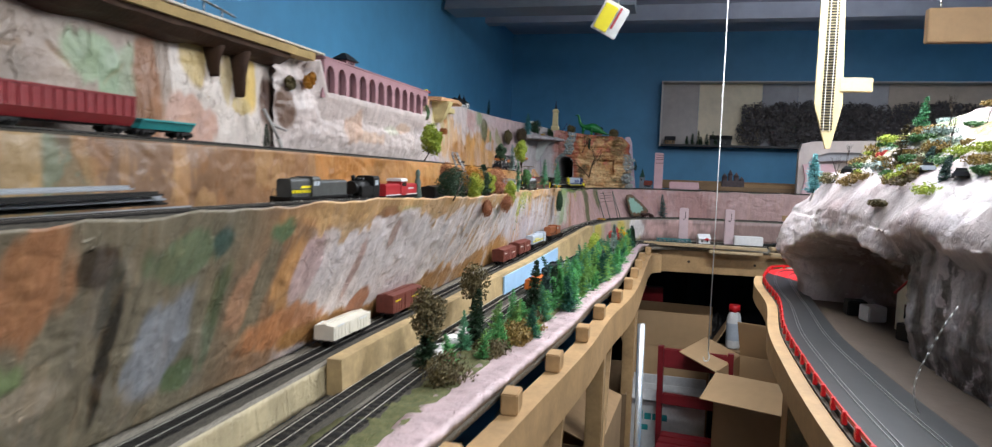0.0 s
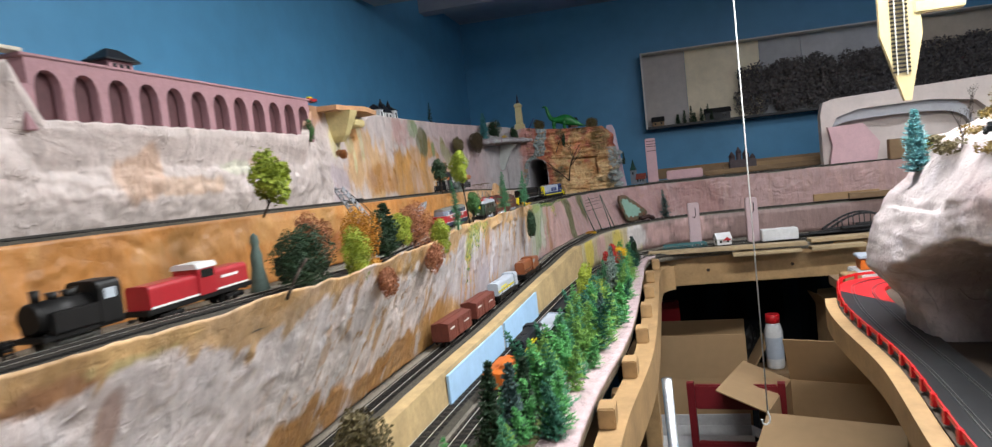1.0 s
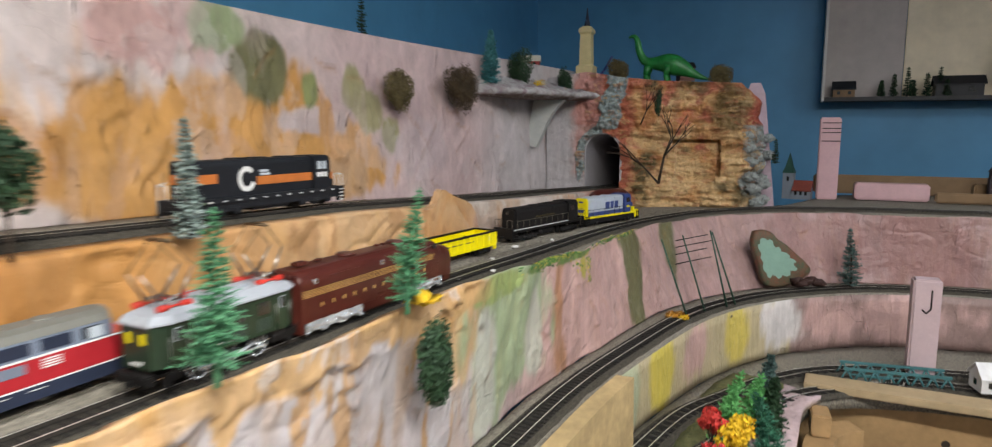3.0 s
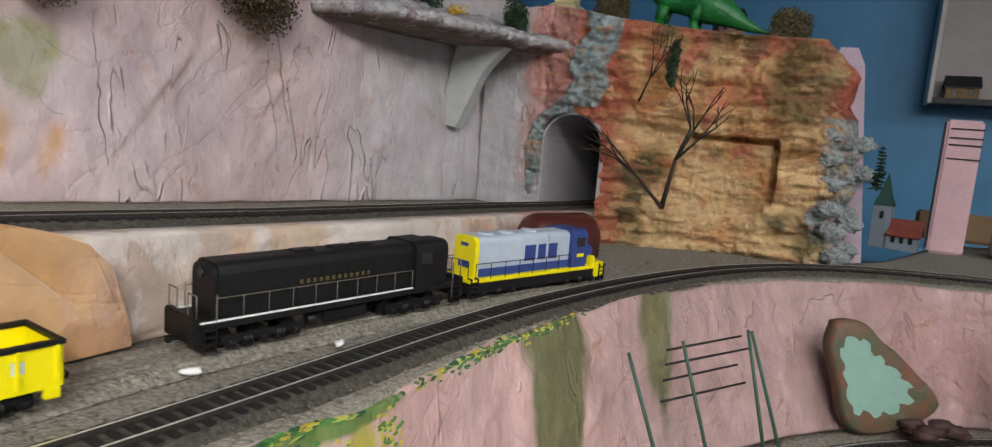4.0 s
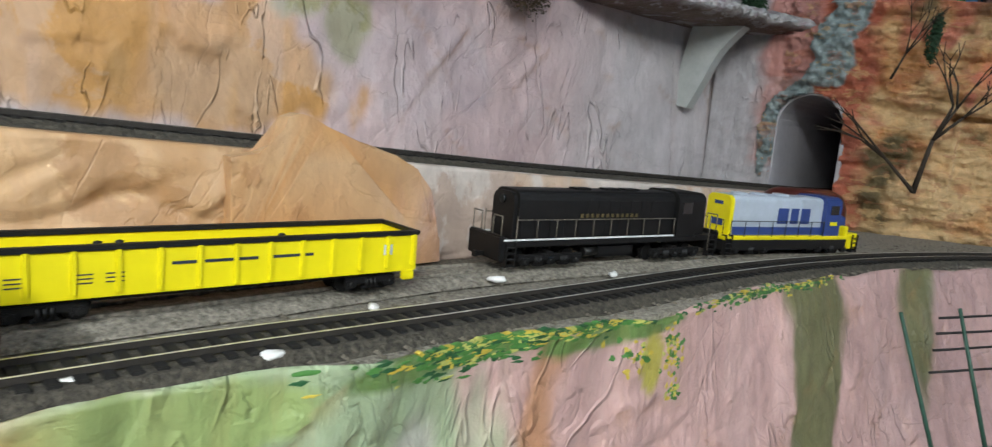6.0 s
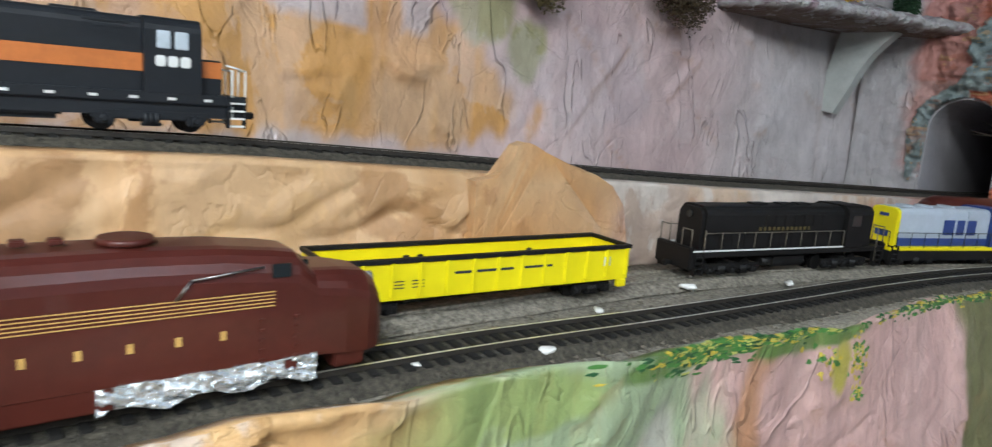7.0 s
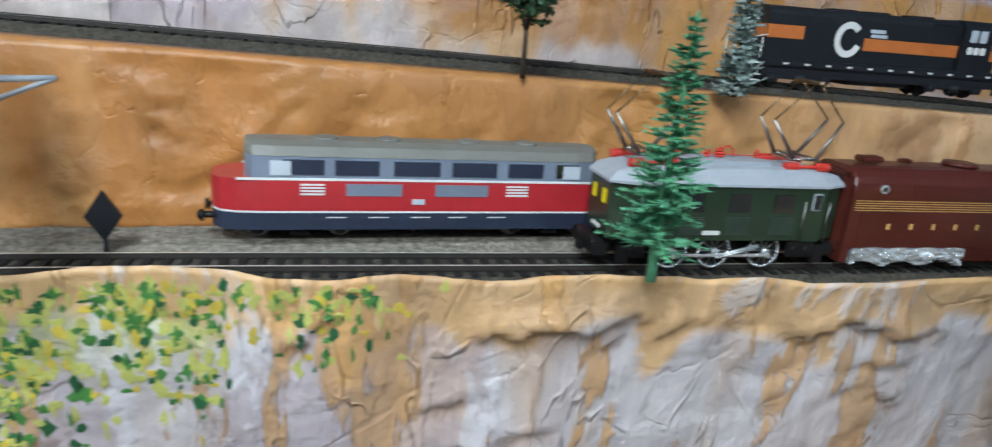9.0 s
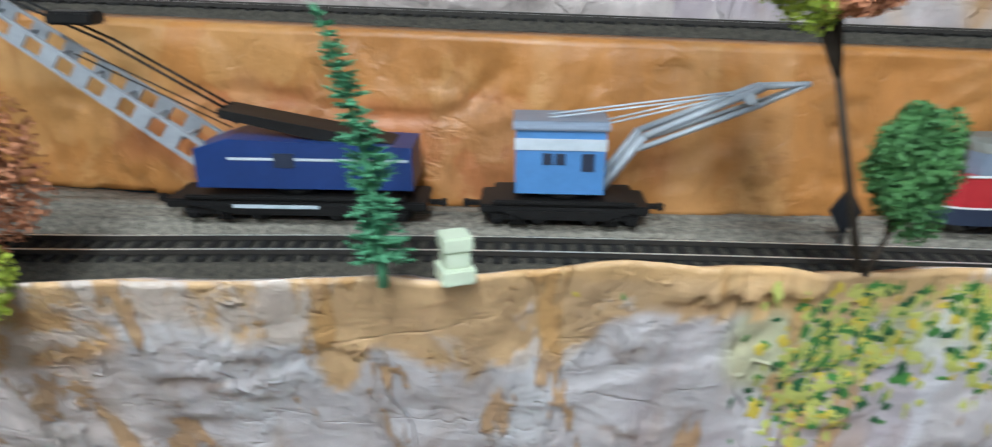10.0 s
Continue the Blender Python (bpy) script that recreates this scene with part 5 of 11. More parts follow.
def twin_cab_locomotive(m):
    t = thing("diesel_locomotive", m, "red rounded twin-cab diesel with silver window band", "model train")
    L, w = 0.101, 0.0172
    ends = [(0.0, 0.30, 0.55), (0.0015, 0.55, 0.72), (0.005, 0.80, 0.88), (0.012, 0.95, 0.97), (0.022, 1.0, 1.0)]
    stations = [(-L + d, a, b) for d, a, b in ends] + [(L - d, a, b) for d, a, b in reversed(ends)]
    def band(z0, z1, taper0, taper1):
        bm = bmesh.new()
        loft(bm, [[V((x + math.copysign(taper0, -x) * (1 - a), y * w * a, z)) for y, z in ((-1, z0), (1, z0), (1, z1), (-1, z1))] for x, a, b in stations])
        return bm
    part("skirt", band(0.0060, 0.0142, 0, 0), M_DKBL, t, "blue-black lower skirt")
    part("body", band(0.0150, 0.0300, 0, 0), M_RED, t)
    part("trim_band", band(0.0140, 0.0151, 0, 0), M_WHITE, t, "thin silver trim line")
    st2 = [(-L + 0.0150, 0.55), (-L + 0.0185, 0.86), (-L + 0.028, 0.96), (L - 0.028, 0.96), (L - 0.0185, 0.86), (L - 0.0150, 0.55)]
    bm = bmesh.new()
    loft(bm, [[V((x, y * w * a, z)) for y, z in ((-1, 0.0300), (1, 0.0300), (0.95, 0.0405), (-0.95, 0.0405))] for x, a in st2])
    part("window_band", bm, M_BAND, t, "silver-blue upper window band")
    bm = bmesh.new()
    loft(bm, [[V((x, y * w * a, z)) for y, z in ((-0.97, 0.0404), (0.97, 0.0404), (0.80, 0.0445), (0.4, 0.0462), (-0.4, 0.0462), (-0.80, 0.0445))] for x, a in st2])
    for x in (-0.05, -0.02, 0.02, 0.05):
        cyl(bm, (x, 0, 0.0458), (x, 0, 0.0472), 0.006, 0.0055, 16)
    part("roof", bm, M_OLROOF, t, "grey-olive roof with fans")
    panel(t, "trim_band", -L + 0.012, L - 0.012, 0.0296, 0.0306, w * 0.99, M_WHITE, 0.0004)
    for x, d in ((-0.060, 0.009), (-0.036, 0.010), (-0.008, 0.011), (0.020, 0.011), (0.046, 0.009), (0.068, 0.006)):
        panel(t, "window", x - d, x + d, 0.0322, 0.0390, w * 0.95, M_DKBL if abs(x) < 0.065 else M_GLASS, 0.0006)
    for x in (-0.070, 0.070):
        panel(t, "window", x - 0.0045, x + 0.0045, 0.0318, 0.0385, w * 0.955, M_PALE, 0.0007)
    for x in (-0.028, 0.014):
        panel(t, "window", x - 0.013, x + 0.013, 0.0225, 0.0282, w, M_BAND, 0.0004)
    for x in (-0.056, 0.042):
        for k in range(4):
            panel(t, "grille_bar", x - 0.0055, x + 0.0055, 0.0228 + k * 0.0015, 0.0235 + k * 0.0015, w, M_WHITE, 0.0005)
    panel(t, "plate", -0.010, -0.004, 0.0185, 0.0210, w, M_PALE, 0.0004, "plain pale plate bar")
    for x in (-0.050, -0.030, -0.010, 0.008, 0.028):
        panel(t, "skirt_marking", x, x + 0.009, 0.0118, 0.0122, w, M_WHITE, 0.0003)
    for e in (-1, 1):
        for y in (-0.0095, 0.0095):
            bm = bmesh.new()
            cyl(bm, (e * (L - 0.003), y, 0.0110), (e * (L + 0.004), y, 0.0110), 0.0014, 0.0014, 8)
            cyl(bm, (e * (L + 0.003), y, 0.0110), (e * (L + 0.0045), y, 0.0110), 0.0028, 0.0028, 12)
            part("buffer", bm, M_BLK, t)
        coupler(t, e * (L - 0.002), e)
        bm = bmesh.new()
        box(bm, e * (L - 0.0168) - 0.0008, -0.011, 0.0318, e * (L - 0.0168) + 0.0008, 0.011, 0.0380, 0.0005)
        part("windshield", bm, M_GLASS, t)
    bogie(t, -0.062, 0.024, 0.0058, M_BLK, M_STEEL, 2, 0.0135, 1.0)
    bogie(t, 0.062, 0.024, 0.0058, M_BLK, M_STEEL, 2, 0.0135, 1.0)
    return t


def gondola_wagon(m):
    t = thing("gondola_wagon", m, "bright yellow open gondola wagon with black rim", "model train")
    L, w, z0, z1 = 0.086, 0.0165, 0.0105, 0.0300
    bm = bmesh.new()
    for s in (-1, 1):
        box(bm, -L, s * w - 0.0006, z0, L, s * w + 0.0006, z1)
        box(bm, s * L - 0.0006, -w, z0, s * L + 0.0006, w, z1)
    box(bm, -L, -w, z0 + 0.001, L, w, z0 + 0.0025)
    part("body", bm, M_YELLOW, t)
    for s in (-1, 1):
        for k in range(13):
            x = -L + 0.002 + k * (2 * L - 0.004) / 12
            bm = bmesh.new()
            pl = [(-0.0011, 0), (0.0011, 0), (0.0006, 0.0014), (-0.0006, 0.0014)]
            loft(bm, [[V((x + a, s * (w + 0.0006 + b), z)) for a, b in pl] for z in (z0 + 0.001 + 0.0015 * abs(k - 6) / 6, z1 - 0.0015)])
            part("rib", bm, M_YELLOW, t)
    bm = bmesh.new()
    for s in (-1, 1):
        box(bm, -L - 0.0012, s * w - 0.0016, z1 - 0.0018, L + 0.0012, s * w + 0.0016, z1 + 0.0004, 0.0003)
        box(bm, s * L - 0.0012, -w, z1 - 0.0018, s * L + 0.0012, w, z1 + 0.0004, 0.0003)
    for x in (-0.041, -0.048, 0.02):
        blob(bm, (x, -w + 0.003, z1 + 0.0002), 0.0018, (1, 1, 0.6), 0.4, 2, 1)
    part("rim", bm, M_BLK, t, "black top rim")
    for s in (-1, 1):
        bm = bmesh.new()
        for e in (-1, 1):
            box(bm, e * (L - 0.004) - 0.003, s * w - 0.0015, z0 - 0.0045, e * (L - 0.004) + 0.003, s * w + 0.0015, z0, 0.0004)
        part("corner_step", bm, M_YELLOW, t)
    bm = bmesh.new()
    for s in (-1, 1):
        for a, b in ((-0.024, -0.014), (-0.012, -0.001), (0.001, 0.009), (0.013, 0.033)):
            box(bm, a, s * (w + 0.0006) - 0.0003, 0.0212, b, s * (w + 0.0006) + 0.0003, 0.0224)
        for x in (-0.076, -0.056, -0.046):
            for k in range(3):
                box(bm, x, s * (w + 0.0006) - 0.0002, 0.0160 + k * 0.0016, x + 0.006, s * (w + 0.0006) + 0.0002, 0.0165 + k * 0.0016)
    part("lettering", bm, M_DKBL, t, "dark lettering bars")
    panel(t, "placard", 0.068, 0.0725, 0.0190, 0.0240, w + 0.0006, M_PALE, 0.0003)
    bm = bmesh.new()
    box(bm, -L + 0.004, -0.006, 0.0070, L - 0.004, 0.006, 0.0108)
    box(bm, -0.05, -0.014, 0.0085, 0.05, 0.014, 0.0108)
    part("underframe", bm, M_BLK, t)
    bogie(t, -0.064, 0.013, 0.0050, M_BLK, M_BLK, 2, 0.0128)
    bogie(t, 0.064, 0.013, 0.0050, M_BLK, M_BLK, 2, 0.0128)
    for e in (-1, 1):
        coupler(t, e * L, e)
    return t


def crane_carriage(t, half, mat):
    bm = bmesh.new()
    box(bm, -half, -0.0140, 0.0080, half, 0.0140, 0.0125, 0.0008)
    box(bm, -half * 0.85, -0.0150, 0.0125, half * 0.85, 0.0150, 0.0150, 0.0008)
    for s in (-1, 1):
        pl = [(-half * 0.8, 0.0100), (-half * 0.45, 0.0055), (half * 0.45, 0.0055), (half * 0.8, 0.0100)]
        loft(bm, [[V((x, s * 0.0145 - 0.0008, z)) for x, z in pl], [V((x, s * 0.0145 + 0.0008, z)) for x, z in pl]])
    cyl(bm, (0, 0, 0.0150), (0, 0, 0.0185), 0.0125, 0.0125, 24)
    part("carriage", bm, mat, t, "black flat carriage")
    n = 3 if half > 0.05 else 2
    bogie(t, -half * 0.55, half * 0.32, 0.0048, mat, M_BLK, 2, 0.0125)
    bogie(t, half * 0.55, half * 0.32, 0.0048, mat, M_BLK, 2, 0.0125)
    for e in (-1, 1):
        coupler(t, e * half, e)


def lattice_boom(parent, a, b, w0, w1, deep0, deep1, mat, plates=True, bays=9, r=0.0008, label=""):
    """A boom from a to b, of two side plates pierced by round holes or of lattice bars."""
    a, b = V(a), V(b)
    d = (b - a).normalized()
    up = V((-d.z, 0, d.x))
    bm = bmesh.new()
    for s in (-1, 1):
        for k in range(bays * 2 + 1):
            f, g = k / (bays * 2 + 1), (k + 1) / (bays * 2 + 1)
            p, q = a.lerp(b, f), a.lerp(b, g)
            hp, hq = deep0 + (deep1 - deep0) * f, deep0 + (deep1 - deep0) * g
            yp, yq = s * (w0 + (w1 - w0) * f), s * (w0 + (w1 - w0) * g)
            rows = ((0.36, 0.5), (-0.5, -0.36)) if (plates and k % 2 == 1) or not plates else ((-0.5, 0.5),)
            for lo, hi in rows:
                loft(bm, [[p + up * hp * lo + V((0, yp - r, 0)), p + up * hp * hi + V((0, yp - r, 0)), p + up * hp * hi + V((0, yp + r, 0)), p + up * hp * lo + V((0, yp + r, 0))],
                          [q + up * hq * lo + V((0, yq - r, 0)), q + up * hq * hi + V((0, yq - r, 0)), q + up * hq * hi + V((0, yq + r, 0)), q + up * hq * lo + V((0, yq + r, 0))]])
            if not plates and k % 2 == 0:
                cyl(bm, p + up * hp * 0.45 + V((0, yp, 0)), q + up * hq * -0.45 + V((0, yq, 0)), r * 0.7, r * 0.7, 5)
    for k in range(bays + 1):
        f = k / bays
        p, y = a.lerp(b, f), w0 + (w1 - w0) * f
        cyl(bm, p + V((0, -y, 0)), p + V((0, y, 0)), r, r, 5)
    return part("boom", bm, mat, parent, label)


def dark_crane(m):
    t = thing("railway_crane", m, "cobalt blue railway crane wagon with perforated silver boom", "model train")
    crane_carriage(t, 0.064, M_BLK)
    bm = bmesh.new()
    pl = [(-0.040, 0.0190), (0.058, 0.0190), (0.058, 0.0400), (-0.030, 0.0430), (-0.046, 0.0380), (-0.046, 0.0190)]
    loft(bm, [[V((x, -0.0150, z)) for x, z in pl], [V((x, 0.0150, z)) for x, z in pl]])
    body = part("cabin", bm, M_COBALT, t)
    panel(t, "stripe", -0.030, 0.056, 0.0330, 0.0342, 0.0150, M_PALE, 0.0003)
    panel(t, "window", -0.008, 0.002, 0.0295, 0.0365, 0.0150, M_DKBL, 0.0004)
    panel(t, "lettering", -0.030, 0.012, 0.0090, 0.0106, 0.0152, M_PALE, 0.0004, "row of plain lettering bars")
    bm = bmesh.new()
    pl = [(-0.034, 0.0520), (0.020, 0.0400), (0.050, 0.0400), (0.030, 0.0445), (-0.034, 0.0560)]
    loft(bm, [[V((x, -0.0100, z)) for x, z in pl], [V((x, 0.0100, z)) for x, z in pl]])
    part("gantry", bm, M_BLK, t)
    lattice_boom(t, (-0.040, 0, 0.0315), (-0.165, 0, 0.1180), 0.0125, 0.0060, 0.0120, 0.0085, M_STEELD, True, 9, 0.0008, "grey boom with round lightening holes")
    bm = bmesh.new()
    for y in (-0.004, 0.004):
        tube_along(bm, [(-0.030, y, 0.0540), (-0.085, y, 0.0860), (-0.150, y, 0.1150)], 0.0007, 5)
        tube_along(bm, [(-0.030, y, 0.0460), (-0.100, y, 0.0800)], 0.0004, 5)
    part("cable", bm, M_BLK, t)
    bm = bmesh.new()
    box(bm, -0.110, -0.006, 0.0930, -0.088, 0.006, 0.0990, 0.001)
    part("pulley_block", bm, M_BLK, t)
    return t


def light_crane(m):
    t = thing("railway_crane", m, "sky blue railway crane wagon with thin grey jib", "model train")
    crane_carriage(t, 0.041, M_BLK)
    bm = bmesh.new()
    pl = [(-0.024, 0.0185), (0.018, 0.0185), (0.018, 0.0500), (-0.024, 0.0500)]
    loft(bm, [[V((x, -0.0140, z)) for x, z in pl], [V((x, 0.0140, z)) for x, z in pl]])
    part("cabin", bm, M_SKY, t)
    panel(t, "band", -0.0245, 0.0185, 0.0400, 0.0455, 0.0140, M_PALE, 0.0005)
    for x in (-0.009, -0.003):
        panel(t, "window", x - 0.0023, x + 0.0023, 0.0330, 0.0385, 0.0140, M_DKBL, 0.0005)
    panel(t, "window", 0.007, 0.013, 0.0300, 0.0385, 0.0140, M_DKBL, 0.0005)
    bm = bmesh.new()
    hull(bm, -0.0255, 0.0195, round_roof(0.030, 0.0495, 0.0535, 0.003, 3))
    part("roof", bm, M_BAND, t)
    bm = bmesh.new()
    for y in (-0.007, 0.007):
        for a, b, r in (((0.018, y, 0.0200), (0.036, y, 0.0455), 0.0022), ((0.036, y, 0.0455), (0.090, y * 0.5, 0.0690), 0.0018), ((0.034, y, 0.0395), (0.090, y * 0.5, 0.0610), 0.0014), ((0.090, y * 0.5, 0.0690), (0.112, 0, 0.0705), 0.0013), ((0.090, y * 0.5, 0.0610), (0.112, 0, 0.0705), 0.0012)):
            cyl(bm, a, b, r, r, 6)
    part("jib", bm, M_ROOF, t, "thin grey folded jib")
    bm = bmesh.new()
    for y in (-0.004, 0.004):
        cyl(bm, (-0.010, y, 0.0530), (0.075, y, 0.0650), 0.0005, 0.0005, 5)
        cyl(bm, (0.016, y, 0.0500), (0.080, y, 0.0660), 0.0005, 0.0005, 5)
    cyl(bm, (0.084, -0.006, 0.0640), (0.084, 0.006, 0.0640), 0.0028, 0.0028, 12)
    part("cable", bm, M_PALE, t)
    return t


def box_wagon(m, mat, label, L=0.064, h=0.0445, markings=True):
    t = thing("box_wagon", m, label, "model train")
    bm = bmesh.new()
    w = 0.0165
    pl = [(-w, 0.0105), (w, 0.0105), (w, h - 0.0025), (0, h), (-w, h - 0.0025)]
    hull(bm, -L, L, pl)
    box(bm, -L - 0.0004, -0.003, h - 0.0008, L + 0.0004, 0.003, h + 0.0010, 0.0003)
    part("body", bm, mat, t)
    for k in range(12):
        x = -L + 0.004 + k * (2 * L - 0.008) / 11
        if abs(x) > 0.013:
            panel(t, "rib", x - 0.0004, x + 0.0004, 0.0115, h - 0.004, w, mat, 0.0006)
    panel(t, "door", -0.0115, 0.0115, 0.0115, h - 0.0045, w, mat, 0.0010)
    if markings:
        panel(t, "marking", -L + 0.010, -L + 0.030, 0.0300, 0.0325, w + 0.0004, M_YELLOW if markings == 2 else M_WHITE, 0.0004, "plain lettering bar")
        panel(t, "marking", 0.020, 0.044, 0.0270, 0.0290, w + 0.0004, M_YELLOW if markings == 2 else M_WHITE, 0.0004, "plain lettering bar")
    bm = bmesh.new()
    box(bm, -L + 0.002, -0.006, 0.0075, L - 0.002, 0.006, 0.0107)
    part("underframe", bm, M_BLK, t)
    for x in (-L * 0.68, L * 0.68):
        bogie(t, x, 0.012, 0.0050, M_BLK, M_BLK, 2, 0.0125)
    for e in (-1, 1):
        coupler(t, e * L, e)
    return t


def old_hood_locomotive(m, mat, stripe, label, L=0.085, cab_at=0.02, h=0.046):
    """A plainer hood unit for the far ends of the layout."""
    t = thing("diesel_locomotive", m, label, "model train")
    w = 0.0165
    bm = bmesh.new()
    box(bm, -L, -w, 0.0130, L, w, 0.0170, 0.0005)
    box(bm, -L * 0.95, -w * 0.8, 0.0070, L * 0.95, w * 0.8, 0.0131)
    part("frame", bm, M_BLK, t)
    bm = bmesh.new()
    hull(bm, -L + 0.010, cab_at, round_roof(0.025, 0.0168, h - 0.003, 0.005, 4))
    hull(bm, cab_at + 0.022, L - 0.010, round_roof(0.025, 0.0168, h - 0.006, 0.005, 4))
    for x in (-L * 0.6, -L * 0.3):
        cyl(bm, (x, 0, h - 0.0035), (x, 0, h - 0.0015), 0.007, 0.006, 14)
    part("hood", bm, mat, t)
    bm = bmesh.new()
    hull(bm, cab_at, cab_at + 0.022, round_roof(0.033, 0.0168, h, 0.005, 4))
    cab = part("cab", bm, mat, t)
    for s in (-1, 1):
        for a in (0.003, 0.012):
            bm = bmesh.new()
            box(bm, cab_at + a, s * 0.0165 - 0.0004, h - 0.014, cab_at + a + 0.007, s * 0.0165 + 0.0004, h - 0.007)
            part("window", bm, M_PALE, cab)
    panel(t, "stripe", -L + 0.011, cab_at, 0.0225, 0.0270, 0.0126, stripe, 0.0004)
    panel(t, "lettering", -L * 0.6, -L * 0.1, 0.0295, 0.0330, 0.0126, stripe, 0.0004, "plain lettering bar")
    hood_handrails(t, -L + 0.005, cab_at - 0.002, w, 0.0165, 0.0280, 6, M_CHAR)
    for e in (-1, 1):
        steps(t, e * (L - 0.005), e, w - 0.001, M_BLK)
        coupler(t, e * L, e)
    bogie(t, -L * 0.62, 0.018, 0.0054, M_BLK, M_BLK, 2, 0.0140, 1.2)
    bogie(t, L * 0.62, 0.018, 0.0054, M_BLK, M_BLK, 2, 0.0140, 1.2)
    return t


def steam_locomotive(m):
    t = thing("steam_locomotive", m, "small black steam tank locomotive on the middle line", "model train")
    bm = bmesh.new()
    cyl(bm, (-0.034, 0, 0.0270), (0.012, 0, 0.0270), 0.0115, 0.0115, 20)
    cyl(bm, (-0.036, 0, 0.0270), (-0.034, 0, 0.0270), 0.0100, 0.0115, 20)
    part("boiler", bm, M_BLK, t)
    for x, r, h in ((-0.028, 0.0032, 0.0120), (-0.014, 0.0040, 0.0075), (0.000, 0.0045, 0.0070), (0.006, 0.0018, 0.0085)):
        bm = bmesh.new()
        cyl(bm, (x, 0, 0.0370), (x, 0, 0.0370 + h * 0.8), r, r * 1.15, 14)
        part("dome", bm, M_BLK, t)
    bm = bmesh.new()
    hull(bm, 0.012, 0.034, round_roof(0.032, 0.0130, 0.0460, 0.006, 4))
    box(bm, -0.030, -0.016, 0.0140, 0.012, -0.0095, 0.0300, 0.001)
    box(bm, -0.030, 0.0095, 0.0140, 0.012, 0.016, 0.0300, 0.001)
    part("cab", bm, M_BLK, t)
    panel(t, "window", 0.017, 0.028, 0.0310, 0.0390, 0.0160, M_PALE, 0.0004)
    bm = bmesh.new()
    box(bm, -0.038, -0.0140, 0.0100, 0.036, 0.0140, 0.0140, 0.0006)
    part("frame", bm, M_BLK, t)
    wheels(t, (-0.022, -0.006, 0.010), 0.0080, M_STEEL, 0.0165)
    bm = bmesh.new()
    for s in (-1, 1):
        box(bm, -0.024, s * 0.0105 - 0.0006, 0.0062, 0.012, s * 0.0105 + 0.0006, 0.0080)
    part("side_rod", bm, M_STEEL, t)
    return t


main, high, lowline = crom(MAIN, N), crom(HIGH, N), crom(LOW, N)
electric_locomotive(on_track(main, 2.714, RZ))
streamlined_locomotive(on_track(main, 2.899, RZ) @ Matrix.Scale(1.04, 4, (1, 0, 0)))
twin_cab_locomotive(chord((-0.136, 2.482), (-0.134, 2.684), RZ))
gondola_wagon(chord((-0.126, 3.014), (-0.100, 3.198), RZ - 0.002) @ Matrix.Scale(1.04, 4, (1, 0, 0)))
black_switcher(chord((-0.1045, 3.266), (-0.0565, 3.456), RZ - 0.002) @ Matrix.Scale(0.88, 4, (1, 0, 0)))
grey_hood_locomotive(chord((-0.054, 3.466), (0.001, 3.612), RZ - 0.002) @ Matrix.Scale(0.85, 4, (1, 0, 0)))
t = thing("barrel_wagon", chord((-0.072, 3.645), (-0.036, 3.709), RZ - 0.0045), "dark maroon round-topped wagon behind the grey diesel", "model train")
bm = bmesh.new()
loft(bm, [[V((x, y * k, 0.012 + (z - 0.012) * k)) for y, z in round_roof(0.040, 0.006, 0.050, 0.0198, 8)] for x, k in ((-0.042, 0.80), (-0.038, 0.93), (-0.030, 1.0), (0.030, 1.0), (0.038, 0.93), (0.042, 0.80))], smooth=True)
part("body", bm, M_TUSCAN, t)
bm = bmesh.new()
box(bm, -0.036, -0.012, 0.0, 0.036, 0.012, 0.0065, 0.001)
part("underframe", bm, M_BLK, t)
charcoal_locomotive(on_track(high, 2.909, lerp_at(ZL, 2.909) + 0.007) @ Matrix.Scale(1.04, 4))
dark_crane(chord((-0.142, 2.114), (-0.141, 2.244), RZ - 0.002))
light_crane(chord((-0.141, 2.268), (-0.139, 2.352), RZ - 0.002))
for y, mt, lb, mk in ((1.535, M_OXIDE, "brown box wagon with yellow panel on the lower line", 2), (2.232, M_OXIDE, "oxide red box wagon on the lower line", 1), (2.385, M_OXIDE, "oxide red box wagon on the lower line", 1)):
    box_wagon(on_track(lowline, y, lerp_at(ZA, y)), mt, lb, 0.062, 0.044, mk)
old_hood_locomotive(on_track(lowline, 2.575, lerp_at(ZA, 2.575)), M_GREY, M_YELLOW, "grey and yellow hood diesel on the lower line", 0.088, 0.05, 0.047)
old_hood_locomotive(on_track(lowline, 2.80, lerp_at(ZA, 2.80)), M_RUSTB, M_RUSTB, "rust brown hood diesel on the lower line", 0.085, 0.0, 0.050)
box_wagon(on_track(lowline, 1.325, lerp_at(ZA, 1.325)), M_CREAMP, "white hopper wagon on the lower line", 0.060, 0.034, 1)

